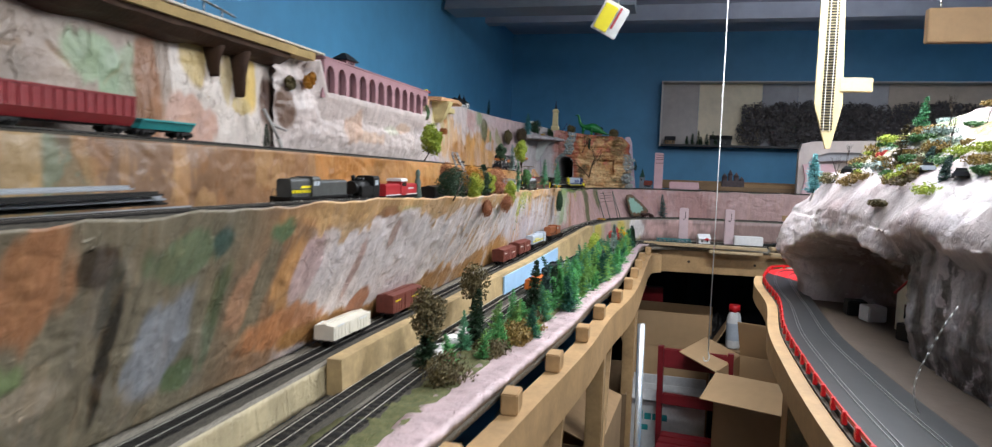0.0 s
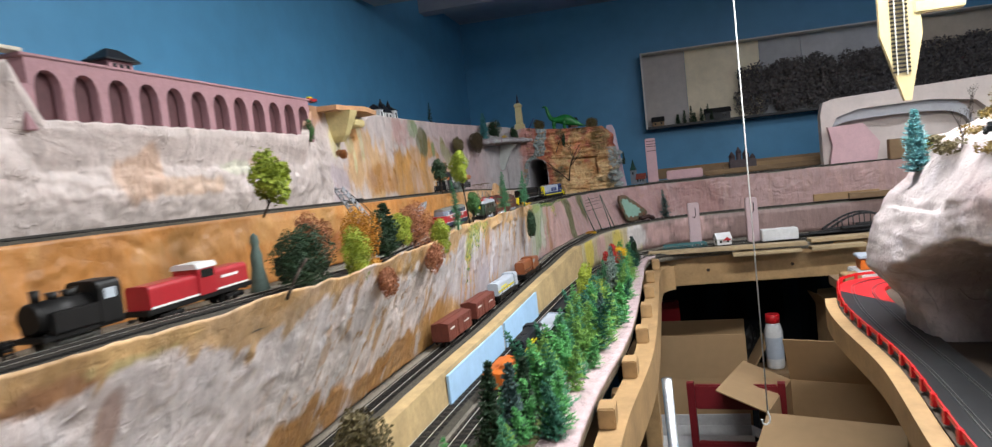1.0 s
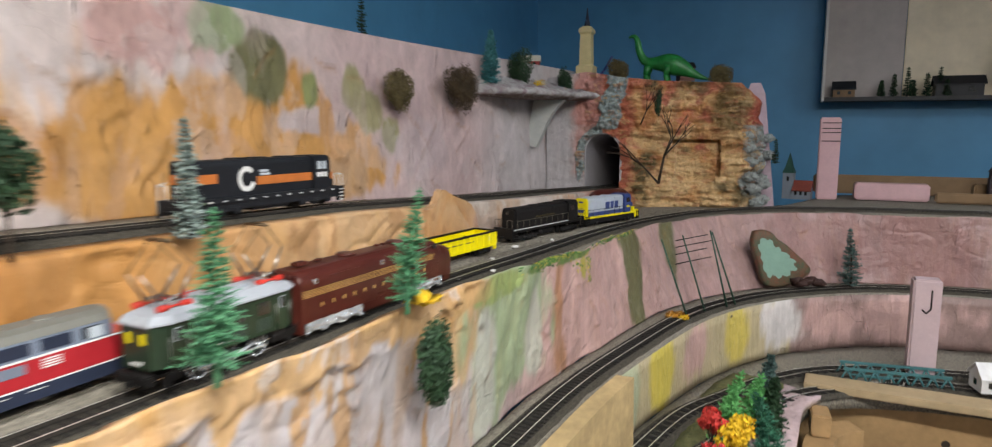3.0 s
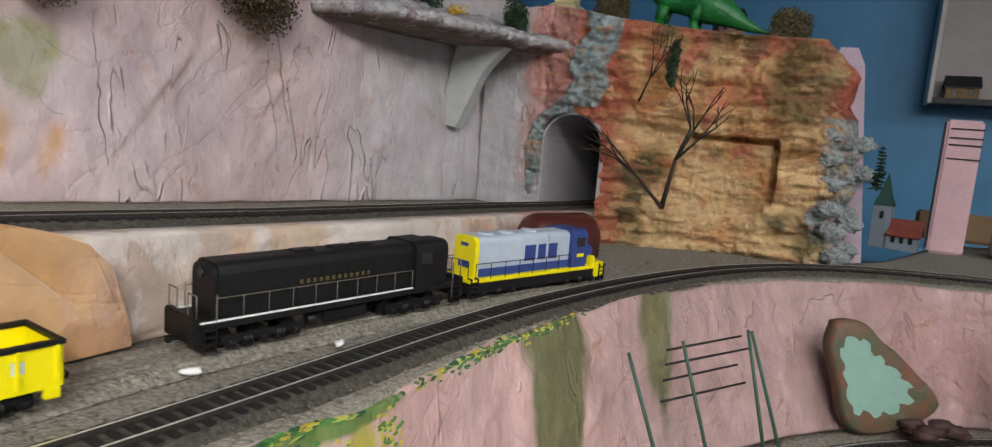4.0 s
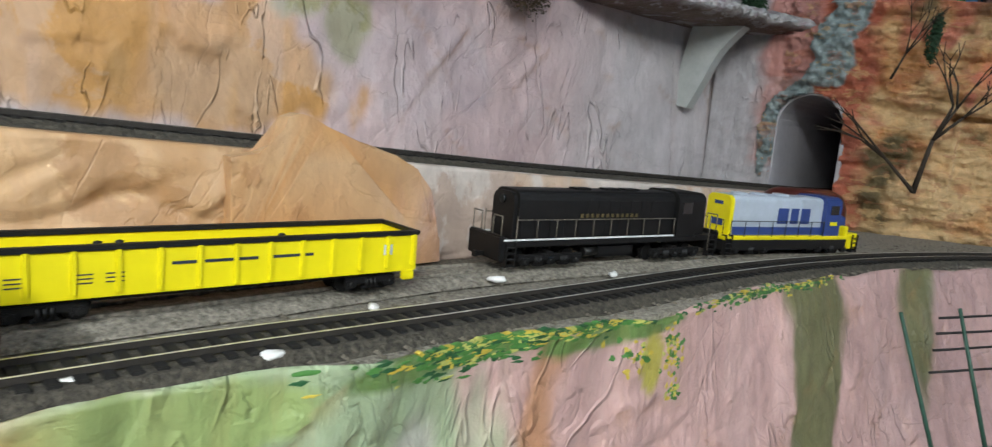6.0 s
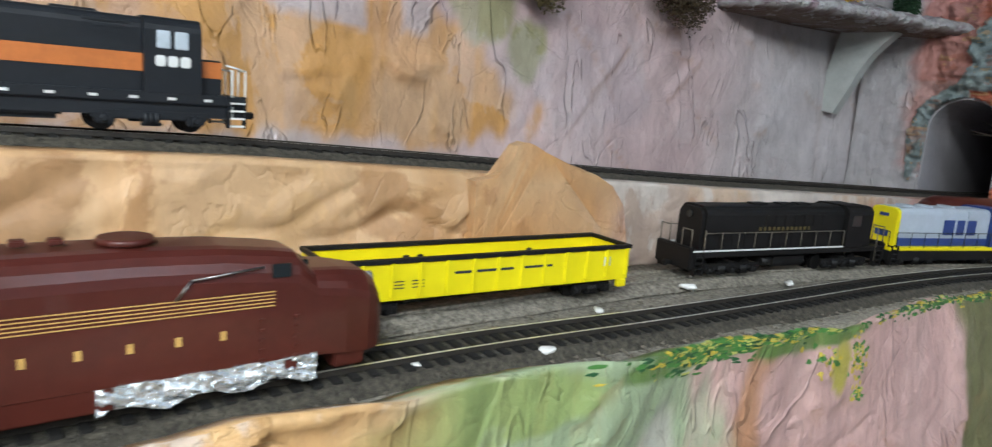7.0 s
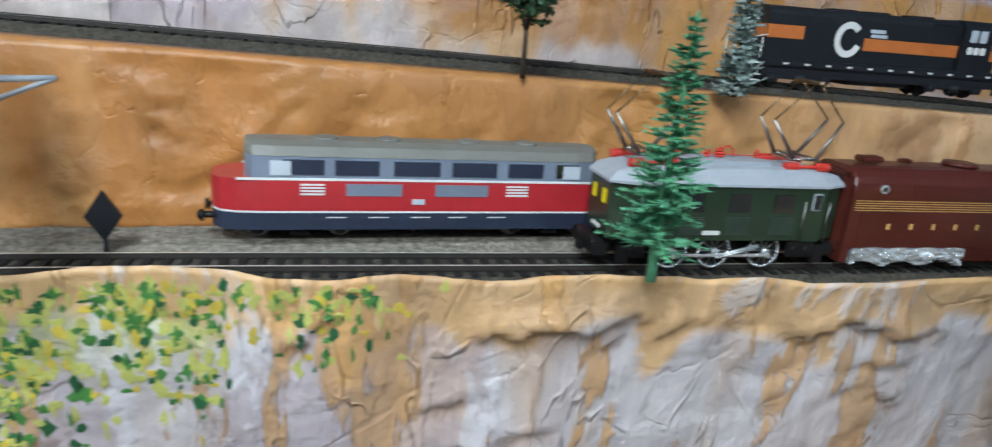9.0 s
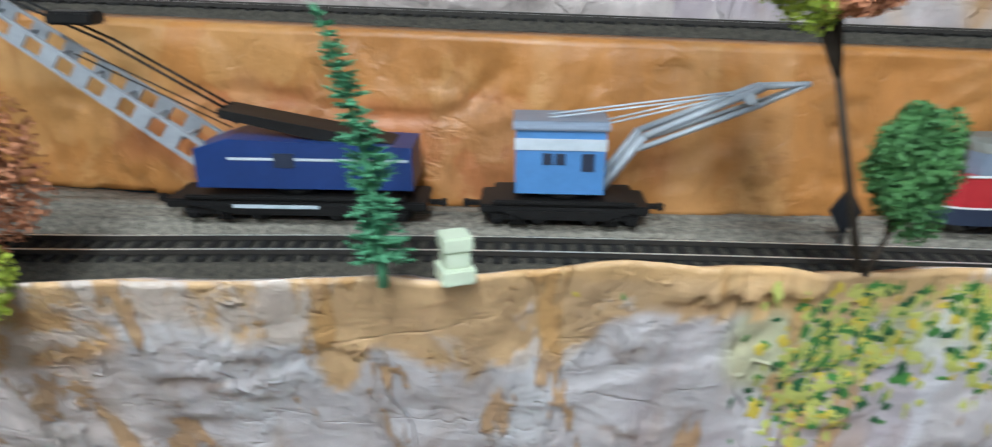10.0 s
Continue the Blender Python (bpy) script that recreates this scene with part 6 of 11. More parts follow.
# ---- track ----
def track(name, curve, z, label, ties_as_parts=None, pitch=0.0078):
    """Nickel rails on dark ties over a low ballast bed."""
    t = thing(name, Matrix.Translation((0, 0, 0)), label, "model track")
    n = len(curve)
    def along(off, dz):
        return [p + V((0, 0, z(p.y) + dz)) for p in offset([V((q.x, q.y, 0)) for q in curve], off)]
    for s in (-1, 1):
        bm = bmesh.new()
        a, b, c, d = along(s * 0.0083 - 0.0007, -0.0024), along(s * 0.0083 - 0.00062, 0.0), along(s * 0.0083 + 0.00062, 0.0), along(s * 0.0083 + 0.0007, -0.0024)
        rows = [[bm.verts.new(r[i]) for r in (a, b, c, d)] for i in range(n)]
        for p, q in zip(rows, rows[1:]):
            for k in range(4):
                bm.faces.new((p[k], p[(k + 1) % 4], q[(k + 1) % 4], q[k])).material_index = 0 if k == 1 else 1
        bm.faces.new(rows[0]).material_index = 1
        bm.faces.new(rows[-1][::-1]).material_index = 1
        bmesh.ops.recalc_face_normals(bm, faces=bm.faces)
        part("rail", bm, [RAIL, RAILSIDE], t, "nickel silver rail with blackened sides")
    run, marks, last = 0.0, [], curve[0]
    for i in range(1, n):
        run += (curve[i] - last).length
        last = curve[i]
        if run >= pitch:
            run -= pitch
            marks.append(i)
    bm = bmesh.new()
    box(bm, -0.0019, -0.0150, -0.0020, 0.0019, 0.0150, 0.0, 0.0003)
    me = bpy.data.meshes.new("tie")
    bm.to_mesh(me)
    bm.free()
    me.materials.append(TIE)
    rest_v, rest_f = [], []
    for i in marks:
        d = curve[min(n - 1, i + 1)] - curve[i - 1]
        d.z = 0
        d.normalize()
        p = curve[i]
        m = Matrix(((d.x, -d.y, 0, p.x), (d.y, d.x, 0, p.y), (0, 0, 1, z(p.y) - 0.0021), (0, 0, 0, 1)))
        if ties_as_parts and ties_as_parts[0] < p.y < ties_as_parts[1] and p.x < 0.3:
            ob = new("tie", me)
            ob.parent = t
            ob.matrix_local = m
        else:
            k = len(rest_v)
            rest_v += [m @ V((x, y, q)) for x in (-0.0019, 0.0019) for y in (-0.015, 0.015) for q in (-0.002, 0.0)]
            rest_f += [tuple(k + j for j in f) for f in ((0, 1, 3, 2), (4, 6, 7, 5), (0, 4, 5, 1), (2, 3, 7, 6), (1, 5, 7, 3), (0, 2, 6, 4))]
    if rest_v:
        tagged(mesh_ob("tie_run", rest_v, rest_f, TIE, t, False), kind="stuff")
    bm = bmesh.new()
    a, b, c, d = along(-0.024, -0.0085), along(-0.0165, -0.0033), along(0.0165, -0.0033), along(0.024, -0.0085)
    for r in (a, b, c, d):
        for i in range(n):
            r[i] = r[i] + V((0, 0, 0.0007 * noise.noise(r[i] * 180)))
    loft(bm, [[a[i], b[i], c[i], d[i]] for i in range(n)])
    part("ballast", bm, DARKBED, t, "dark grit ballast")
    return t


RISE = [(0.3, 0.013), (1.50, 0.013), (1.75, 0.008), (2.02, 0.001), (2.10, 0.0)]
track("main_track", crom(MAIN, 1400), lambda y: RZ + grade(y) + lerp_at(RISE, y), "dark model railway track along the middle deck", (2.0, 3.9))
bank = [q for q in crom(MAIN, 1400) if q.y < 2.08]
bm = bmesh.new()
loft(bm, [[V((q.x + d, q.y, lerp_at(ZD, q.y) - 0.002 + (h * (lerp_at(RISE, q.y) + 0.002) + 0.0006 * noise.noise(V((q.y * 150, d * 150, 2)))))) for d, h in ((-0.036, 0.0), (-0.022, 0.85), (0.0, 1.0), (0.024, 0.95), (0.030, 0.5), (0.032, -0.5))] for q in bank])
bmesh.ops.recalc_face_normals(bm, faces=bm.faces)
tagged(part("track_bank", bm, DARKBED), "low grit bank under the near stretch of track", "ballast", kind="structure")
SIDING = crom([(-0.215, 0.3), (-0.182, 1.1), (-0.160, 1.5), (-0.150, 1.8), (-0.145, 2.05), (-0.141, 2.25), (-0.137, 2.5), (-0.134, 2.68), (-0.128, 2.95), (-0.118, 3.12), (-0.105, 3.265), (-0.056, 3.46), (0.002, 3.614)], 900)
tagged(ribbon("siding_bed", [p + V((0, 0, 0.0)) for p in lift(offset_in(SIDING, 0.034, 0), ZD, 0.0005)], lift(offset_in(SIDING, -0.022, 0), ZD, 0.0012), BALLAST, STONE, [], thick=0.004, cols=8, relief=0.0008, seed=31), kind="structure")
siding_m = [p for p in lift(SIDING, ZD)]
t = thing("siding_track", Matrix.Translation((0, 0, 0)), "dull siding rails sunk in grey grit", "model track")
for s in (-1, 1):
    bm = bmesh.new()
    pl = offset(siding_m, s * 0.0083)
    loft(bm, [[p + V((-0.0006, 0, 0)), p + V((-0.0006, 0, 0.006)), p + V((0.0006, 0, 0.006)), p + V((0.0006, 0, 0))] for p in pl])
    part("rail", bm, BALLAST, t)
bm = bmesh.new()
a, b, c, d = offset(siding_m, -0.026), offset(siding_m, -0.013), offset(siding_m, 0.013), offset(siding_m, 0.024)
rows = [[p + V((0, 0, 0.0005)), q + V((0, 0, 0.0046 + 0.0012 * noise.noise(q * 120))), r + V((0, 0, 0.0046 + 0.0012 * noise.noise(r * 120))), w + V((0, 0, 0.0005))] for p, q, r, w in zip(a, b, c, d)]
loft(bm, rows)
part("grit", bm, BALLAST, t, "grey grit between the rails")
track("high_track", crom(HIGH, 900), lambda y: lerp_at(ZL, y) + 0.007, "dark model railway track on the high ledge", (2.3, 3.7))
track("low_track", crom(LOW, 1300), lambda y: lerp_at(ZA, y), "dark model railway track along the lower terrace")
bench_a = crom([(x + 0.070, y) for x, y in LOW[:9]] + [(0.19, 3.42), (0.255, 3.53), (0.36, 3.62), (0.55, 3.67), (0.9, 3.69), (1.9, 3.69)], 900)
bench_b = crom([(x + 0.125, y) for x, y in LOW[:8]] + [(0.195, 3.25), (0.235, 3.38), (0.30, 3.48), (0.42, 3.56), (0.6, 3.60), (1.9, 3.61)], 900)
track("bench_track", bench_a, lambda y: 1.200, "dark model railway track on the bench")
track("bench_track", bench_b, lambda y: 1.200, "dark model railway track on the bench")

# loose grit and chips along the middle deck
bm = bmesh.new()
rg = random.Random(4)
dm = crom(MAIN, 400)
for k in range(2600):
    i = rg.randrange(150, 330)
    p = dm[i]
    off = rg.choice([rg.uniform(-0.075, -0.026), rg.uniform(0.022, 0.03)])
    t = dm[i + 1] - dm[i - 1]
    q = p + V((t.y, -t.x, 0)).normalized() * off
    r = rg.uniform(0.0006, 0.0014)
    vs = [bm.verts.new(V((q.x + r * a, q.y + r * b, 1.4255 + r * c))) for a, b, c in ((-1, -0.6, 0), (1, -0.7, 0), (0.1, 1, 0), (0.1, 0, 1.1))]
    for f in ((0, 1, 3), (1, 2, 3), (2, 0, 3)):
        bm.faces.new([vs[j] for j in f])
tagged(part("grit", bm, material("mixed_grit", (0.16, 0.14, 0.11), 0.9, 0, 0.7, 300)), "loose grey and tan grit on the deck", "gravel", kind="stuff")
CHIP = material("white_plaster_chip", (0.75, 0.74, 0.72), 0.7, 0, 0.1, 60)
for x, y, r in ((-0.055, 3.335, 0.0035), (-0.082, 3.255, 0.004), (-0.075, 3.16, 0.003), (-0.045, 3.09, 0.0035), (-0.06, 3.03, 0.0028)):
    bm = bmesh.new()
    blob(bm, (0, 0, 0), r, (1.5, 0.8, 0.45), 0.5, 1.6, 2)
    ob = part("plaster_chip", bm, CHIP)
    ob.matrix_world = pose(x, y, 1.4275 + r * 0.25, 0, 0, y * 900)
    tagged(ob, "white plaster chip lying on the deck", "plaster chip", "plaster chips")

# ---- trees and bushes ----
M_BARK = material("dark_bark", (0.045, 0.032, 0.022), 0.9, 0, 0.4, 120)


def leafmat(name, colour, second):
    return material(name, colour, 0.65, 0, 0.4, 60, second=second)


F_GREEN = leafmat("plastic_green_needles", (0.14, 0.38, 0.20), (0.05, 0.19, 0.10))
F_LIME = leafmat("lime_foam_leaves", (0.40, 0.46, 0.05), (0.13, 0.20, 0.02))
F_DARK = leafmat("dark_green_foam", (0.030, 0.075, 0.030), (0.008, 0.022, 0.012))
F_OLIVE = leafmat("dried_olive_moss", (0.16, 0.125, 0.05), (0.035, 0.028, 0.012))
F_BROWNM = leafmat("dried_brown_moss", (0.10, 0.068, 0.035), (0.022, 0.015, 0.008))
F_BALL = leafmat("orange_brown_moss", (0.36, 0.13, 0.035), (0.16, 0.05, 0.015))
F_RUST = leafmat("rust_red_foam", (0.46, 0.20, 0.10), (0.17, 0.055, 0.025))
F_AMBER = leafmat("amber_foam", (0.56, 0.27, 0.03), (0.26, 0.11, 0.015))
F_YELLOW = leafmat("yellow_leaf", (0.72, 0.47, 0.02), (0.48, 0.28, 0.01))
F_SNOW = leafmat("snow_tipped_needles", (0.44, 0.53, 0.50), (0.012, 0.050, 0.036))
F_TEAL = leafmat("teal_frosted_needles", (0.10, 0.34, 0.36), (0.02, 0.10, 0.11))
F_FROST = leafmat("dark_frosted_needles", (0.10, 0.17, 0.16), (0.012, 0.04, 0.035))
F_AMBERB = leafmat("amber_brown_moss", (0.30, 0.20, 0.05), (0.09, 0.06, 0.015))
F_MAROON = leafmat("maroon_foam", (0.20, 0.02, 0.035), (0.08, 0.01, 0.015))
F_FOREST = leafmat("bright_green_forest_needles", (0.17, 0.50, 0.16), (0.05, 0.22, 0.07))
F_YGREEN = leafmat("yellow_green_forest_needles", (0.30, 0.50, 0.13), (0.09, 0.24, 0.06))
F_DKGREEN = leafmat("deep_green_forest_needles", (0.05, 0.20, 0.12), (0.015, 0.08, 0.05))
F_RED = leafmat("red_flock", (0.55, 0.04, 0.03), (0.28, 0.02, 0.02))
F_MID = leafmat("mid_green_foam", (0.085, 0.21, 0.06), (0.020, 0.070, 0.022))


def conifer(m, h, r, leaf, label, lean=(0, 0), levels=16, sprays=9, needles=7, bare=0.16, name="conifer_tree", seed=0, group="", tip=0.0012):
    """A moulded conifer: a tapered trunk and whorls of drooping sprays set with needles."""
    rd = random.Random(seed)
    t = thing(name, m, label, "model tree", group)
    def axis(f):
        return V((lean[0] * f * f, lean[1] * f * f, h * f))
    bm = bmesh.new()
    for k in range(5):
        cyl(bm, axis(k / 5), axis((k + 1) / 5), h * 0.022 * (1 - k / 6), h * 0.022 * (1 - (k + 1) / 6), 7)
    part("trunk", bm, leaf if leaf in (F_GREEN, F_FOREST, F_YGREEN, F_DKGREEN) else M_BARK, t)
    verts, faces = [], []
    def blade(a, b, w):
        d = (b - a)
        s = d.cross(V((rd.uniform(-1, 1), rd.uniform(-1, 1), 0.6))).normalized() * w
        k = len(verts)
        verts.extend([a - s, a + s, b])
        faces.append((k, k + 1, k + 2))
    for L in range(levels):
        f = bare + (1 - bare) * L / levels
        reach = r * (1 - f) ** 0.8 * rd.uniform(0.75, 1.15) + r * 0.08
        for s in range(sprays):
            a = rd.uniform(0, 6.283)
            ln = reach * rd.uniform(0.55, 1.1)
            p0 = axis(f)
            d = V((math.cos(a), math.sin(a), rd.uniform(-0.25, 0.35)))
            p1 = p0 + d * ln + V((0, 0, rd.uniform(0.0, 0.25) * ln))
            blade(p0, p1, tip * 0.8)
            side = d.cross(V((0, 0, 1))).normalized()
            for q in range(needles):
                u = 0.25 + 0.75 * q / needles
                c = p0.lerp(p1, u)
                for sg in (-1, 1):
                    e = c + (side * sg * 0.8 + d * 0.6 + V((0, 0, rd.uniform(-0.3, 0.5)))) * (ln * 0.25 * (1.15 - u) + tip * 2.0)
                    blade(c, e, tip)
    for q in range(6):
        blade(axis(0.94), axis(1.0) + V((rd.uniform(-1, 1), rd.uniform(-1, 1), 0.3)) * h * 0.03, tip)
    mesh_ob("crown", verts, faces, leaf, t, False)
    return t


def clump(verts, faces, c, r, n, leaf, rd, squash=(1, 1, 1)):
    for q in range(n):
        while True:
            d = V((rd.uniform(-1, 1), rd.uniform(-1, 1), rd.uniform(-1, 1)))
            if 0.05 < d.length < 1:
                break
        d = d.normalized() * (0.55 + 0.45 * rd.random() ** 0.5) * (1 + 0.25 * noise.noise(d * 2.2 + c * 60))
        p = c + V((d.x * squash[0], d.y * squash[1], d.z * squash[2])) * r
        w = leaf * rd.uniform(0.6, 1.4)
        a = V((rd.uniform(-1, 1), rd.uniform(-1, 1), rd.uniform(-1, 1))).normalized()
        b = a.cross(d + V((0.01, 0.02, 0.03))).normalized()
        k = len(verts)
        verts.extend([p - a * w, p + b * w * 0.8, p + a * w, p - b * w * 0.8 + d * w * 0.6])
        faces.append((k, k + 1, k + 2, k + 3))


def foam_tree(m, h, crown, leaf, label, trunk_h=0.35, lumps=7, n=260, size=0.0022, lean=(0, 0), seed=0, squash=(1, 1, 1.1), name="leafy_tree", group="", bark=None):
    """A leafy model tree: a forked trunk under clumps of ground-foam leaves."""
    rd = random.Random(seed)
    t = thing(name, m, label, "model tree", group)
    bm = bmesh.new()
    top = V((lean[0], lean[1], h * trunk_h))
    cyl(bm, (0, 0, 0), top, min(0.0016, h * 0.022), min(0.0012, h * 0.014), 7)
    cs = []
    for k in range(lumps):
        a = 2.4 * k + rd.random()
        f = (k + 0.5) / lumps
        ra = crown * 0.55 * math.sqrt(max(0.05, 1 - (2 * f - 1) ** 2))
        c = V((lean[0] * 1.4 + math.cos(a) * ra * squash[0], lean[1] * 1.4 + math.sin(a) * ra * squash[1], h * trunk_h + (h * (1 - trunk_h)) * (0.12 + 0.76 * f)))
        cs.append(c)
        cyl(bm, top.lerp(V((0, 0, 0)), 0.25), top.lerp(c, 0.85), min(0.0008, h * 0.009), min(0.0005, h * 0.004), 5)
    part("trunk", bm, bark or M_BARK, t)
    verts, faces = [], []
    for c in cs:
        clump(verts, faces, c, crown * rd.uniform(0.42, 0.62), n, size, rd, squash)
    mesh_ob("crown", verts, faces, leaf, t, False)
    return t


def bush(m, r, leaf, label, squash=(1, 1, 0.8), lumps=5, n=240, size=0.0016, seed=0, name="bush", group=""):
    rd = random.Random(seed)
    verts, faces = [], []
    for k in range(lumps):
        c = V((rd.uniform(-0.5, 0.5) * squash[0], rd.uniform(-0.5, 0.5) * squash[1], rd.uniform(0.25, 0.8) * squash[2])) * r
        clump(verts, faces, c, r * rd.uniform(0.45, 0.65), n, size, rd, squash)
    clump(verts, faces, V((0, 0, 0.35 * r * squash[2])), r * 0.6, n, size, rd, squash)
    ob = mesh_ob(name, verts, faces, leaf, None, False)
    ob.matrix_world = m
    return tagged(ob, label, "model bush", group)


conifer(pose(0.0, 2.82, 1.449), 0.094, 0.020, F_GREEN, "bright green moulded conifer on the deck edge", (-0.004, 0.030), 26, 13, 16, 0.14, seed=1, tip=0.00042)
conifer(pose(-0.018, 2.648, 1.449), 0.098, 0.021, F_GREEN, "bright green moulded conifer on the deck edge", (0.0, 0.003), 27, 13, 16, 0.14, seed=2, tip=0.00042)
conifer(pose(-0.023, 2.240, 1.449), 0.092, 0.014, F_GREEN, "slim green moulded conifer on the deck edge", (0.0, -0.016), 27, 13, 15, 0.10, seed=3, tip=0.00042)
foam_tree(pose(-0.038, 2.410, 1.449), 0.060, 0.0145, F_MID, "small green leafy tree beside the main track", 0.34, 10, 1000, 0.0009, (0.002, 0.005), 5, (1, 1, 1.3))
foam_tree(pose(-0.046, 2.412, 1.447), 0.150, 0.0185, F_LIME, "tall lime green tree with a bare trunk", 0.60, 9, 640, 0.0013, (0.0, -0.026), 6, (1, 1, 1.4))
conifer(pose(-0.156, 2.764, lerp_at(ZL, 2.764)), 0.092, 0.015, F_SNOW, "snow-tipped bottle brush conifer on the high ledge", (0, 0), 26, 16, 4, 0.02, seed=8, tip=0.0011)
foam_tree(pose(-0.166, 2.638, lerp_at(ZL, 2.638)), 0.082, 0.020, F_DARK, "small dark foam tree on the high ledge", 0.38, 8, 260, 0.0018, (0, 0), 9, (1, 1, 1.2))
def leaf_spray(m, r, n, label, seed):
    """A few broad, bent artificial leaves."""
    rd = random.Random(seed)
    t = thing("leaf_spray", m, label, "artificial leaf")
    for k in range(n):
        a = 6.283 * k / n + rd.uniform(-0.4, 0.4)
        tilt = rd.uniform(0.1, 0.9)
        d = V((math.cos(a) * math.cos(tilt), math.sin(a) * math.cos(tilt), math.sin(tilt)))
        s = d.cross(V((0, 0, 1))).normalized()
        u = s.cross(d)
        rows = []
        for f, w, b in ((0.0, 0.12, 0), (0.3, 0.40, 0.02), (0.6, 0.50, 0.0), (0.85, 0.36, -0.08), (1.0, 0.06, -0.16)):
            c = d * r * f + u * r * b
            rows.append([c - s * r * w, c - u * r * 0.06, c + s * r * w, c - u * r * 0.10])
        bm = bmesh.new()
        loft(bm, rows, smooth=True)
        part("leaf", bm, F_YELLOW, t)
    return t


leaf_spray(pose(-0.002, 2.850, 1.449), 0.017, 7, "broad yellow artificial leaves on the deck edge", 3)
bush(pose(-0.128, 2.875, 1.4255), 0.010, F_YELLOW, "yellow artificial leaves beside the wall", (0.7, 1.2, 0.6), 2, 22, 0.005, 4, "leaf_spray")
bush(pose(0.006, 2.852, 1.378), 0.030, F_DARK, "dark green foam creeper stuck to the cliff", (0.45, 0.78, 1.6), 9, 460, 0.0016, 5, "creeper")
bush(pose(-0.292, 3.307, 1.628), 0.040, F_OLIVE, "dried olive moss ball stuck to the cliff", (0.5, 0.8, 1.1), 7, 1000, 0.0012, 6)
bush(pose(-0.268, 3.468, 1.636), 0.056, F_BROWNM, "dried dark brown moss clump stuck to the cliff", (0.5, 0.95, 1.0), 8, 1100, 0.0013, 7)
bush(pose(-0.270, 2.325, 1.612), 0.015, F_BALL, "rust red moss ball stuck to the cliff", (0.8, 0.85, 0.85), 5, 900, 0.0008, 8)
foam_tree(pose(-0.145, 1.794, lerp_at(ZL, 1.794) - 0.002), 0.075, 0.026, F_LIME, "round lime tree on the high ledge", 0.25, 8, 260, 0.0026, (0.012, 0), 10)
bm = bmesh.new()
cyl(bm, (0, 0, 0), (0, 0, 0.010), 0.0012, 0.0010, 8)
cyl(bm, (0, 0, 0), (0, 0, 0.0015), 0.0055, 0.0045, 12)
loft(bm, [[V((0.0012 * k, y, z)) for y, z in ((0, 0.008), (0.0075, 0.0195), (0, 0.031), (-0.0075, 0.0195))] for k in (-1, 1)])
sg = part("diamond_sign", bm, M_CHAR)
sg.matrix_world = pose(-0.118, 2.440, 1.4255)
tagged(sg, "dark diamond-shaped trackside sign", "sign")
bm = bmesh.new()
box(bm, -0.006, -0.006, 0, 0.006, 0.006, 0.006, 0.0006)
box(bm, -0.0045, -0.0045, 0.006, 0.0045, 0.0045, 0.012, 0.0006)
box(bm, -0.0052, -0.0052, 0.012, 0.0052, 0.0052, 0.0175, 0.0006)
sg = part("toy_block", bm, material("pale_green_plastic", (0.60, 0.66, 0.50), 0.5, 0, 0.1, 60))
sg.matrix_world = pose(-0.03, 2.264, 1.4485, 0, 0, 20)
cb = bmesh.new()
box(cb, -0.021, -0.015, 0, 0.021, 0.015, 0.009, 0.001)
cb = part("foam_block", cb, material("cream_foam", (0.66, 0.50, 0.28), 0.7, 0, 0.2, 60, 0.4, 200))
cb.matrix_world = pose(-0.156, 2.802, 1.4262, 0, 0, 4)
tagged(cb, "flat cream foam block lying beside the wall", "foam block")
tagged(sg, "stacked pale green toy blocks on the deck edge", "toy block")

# thin painted leaves on the cliffs
from mathutils.bvhtree import BVHTree
cliff = bpy.data.objects["cliff_lower"].data
cliff_tree = BVHTree.FromPolygons([v.co for v in cliff.vertices], [tuple(p.vertices) for p in cliff.polygons])


def vine(name, spots, mats, label, seed, wide=(0.0008, 0.0030), tall=(0.0012, 0.0046), dense=3.2):
    """Thin dabs of paint that lie on the wall: (y, z, spread along, spread up, share)."""
    rd = random.Random(seed)
    verts, faces, fm = [], [], []
    for y0, z0, ry, rz, n in spots:
        for k in range(int(n * dense)):
            hit, nor, *rest = cliff_tree.ray_cast(V((0.25, y0 + rd.gauss(0, ry), z0 + rd.gauss(0, rz))), V((-1, 0, 0)))
            if hit is None or nor.x < 0.55 or hit.z > 1.441:
                continue
            a = nor.cross(V((0, 0, 1))).normalized()
            b = nor.cross(a)
            w, h, ang = rd.uniform(*wide), rd.uniform(*tall), rd.uniform(-0.6, 0.6)
            ring = [hit + a * w * rd.uniform(0.35, 1.25) * math.cos(ang + q) + b * h * rd.uniform(0.35, 1.25) * math.sin(ang + q) for q in [0.6283 * e for e in range(10)]]
            j = len(verts)
            verts.append(hit + nor * 0.0003)
            verts.extend(p + nor * 0.0002 for p in ring)
            verts.extend(p - nor * 0.002 for p in ring)
            mi = rd.choice([0, 0, 0, 1, 1, 2, 3])
            for q in range(10):
                r = (q + 1) % 10
                faces += [(j, j + 1 + q, j + 1 + r), (j + 1 + q, j + 11 + q, j + 11 + r, j + 1 + r)]
                fm += [mi, mi]
    ob = mesh_ob(name, verts, faces, mats, None, False, "", None, fm)
    return tagged(ob, label, "creeper", kind="stuff")


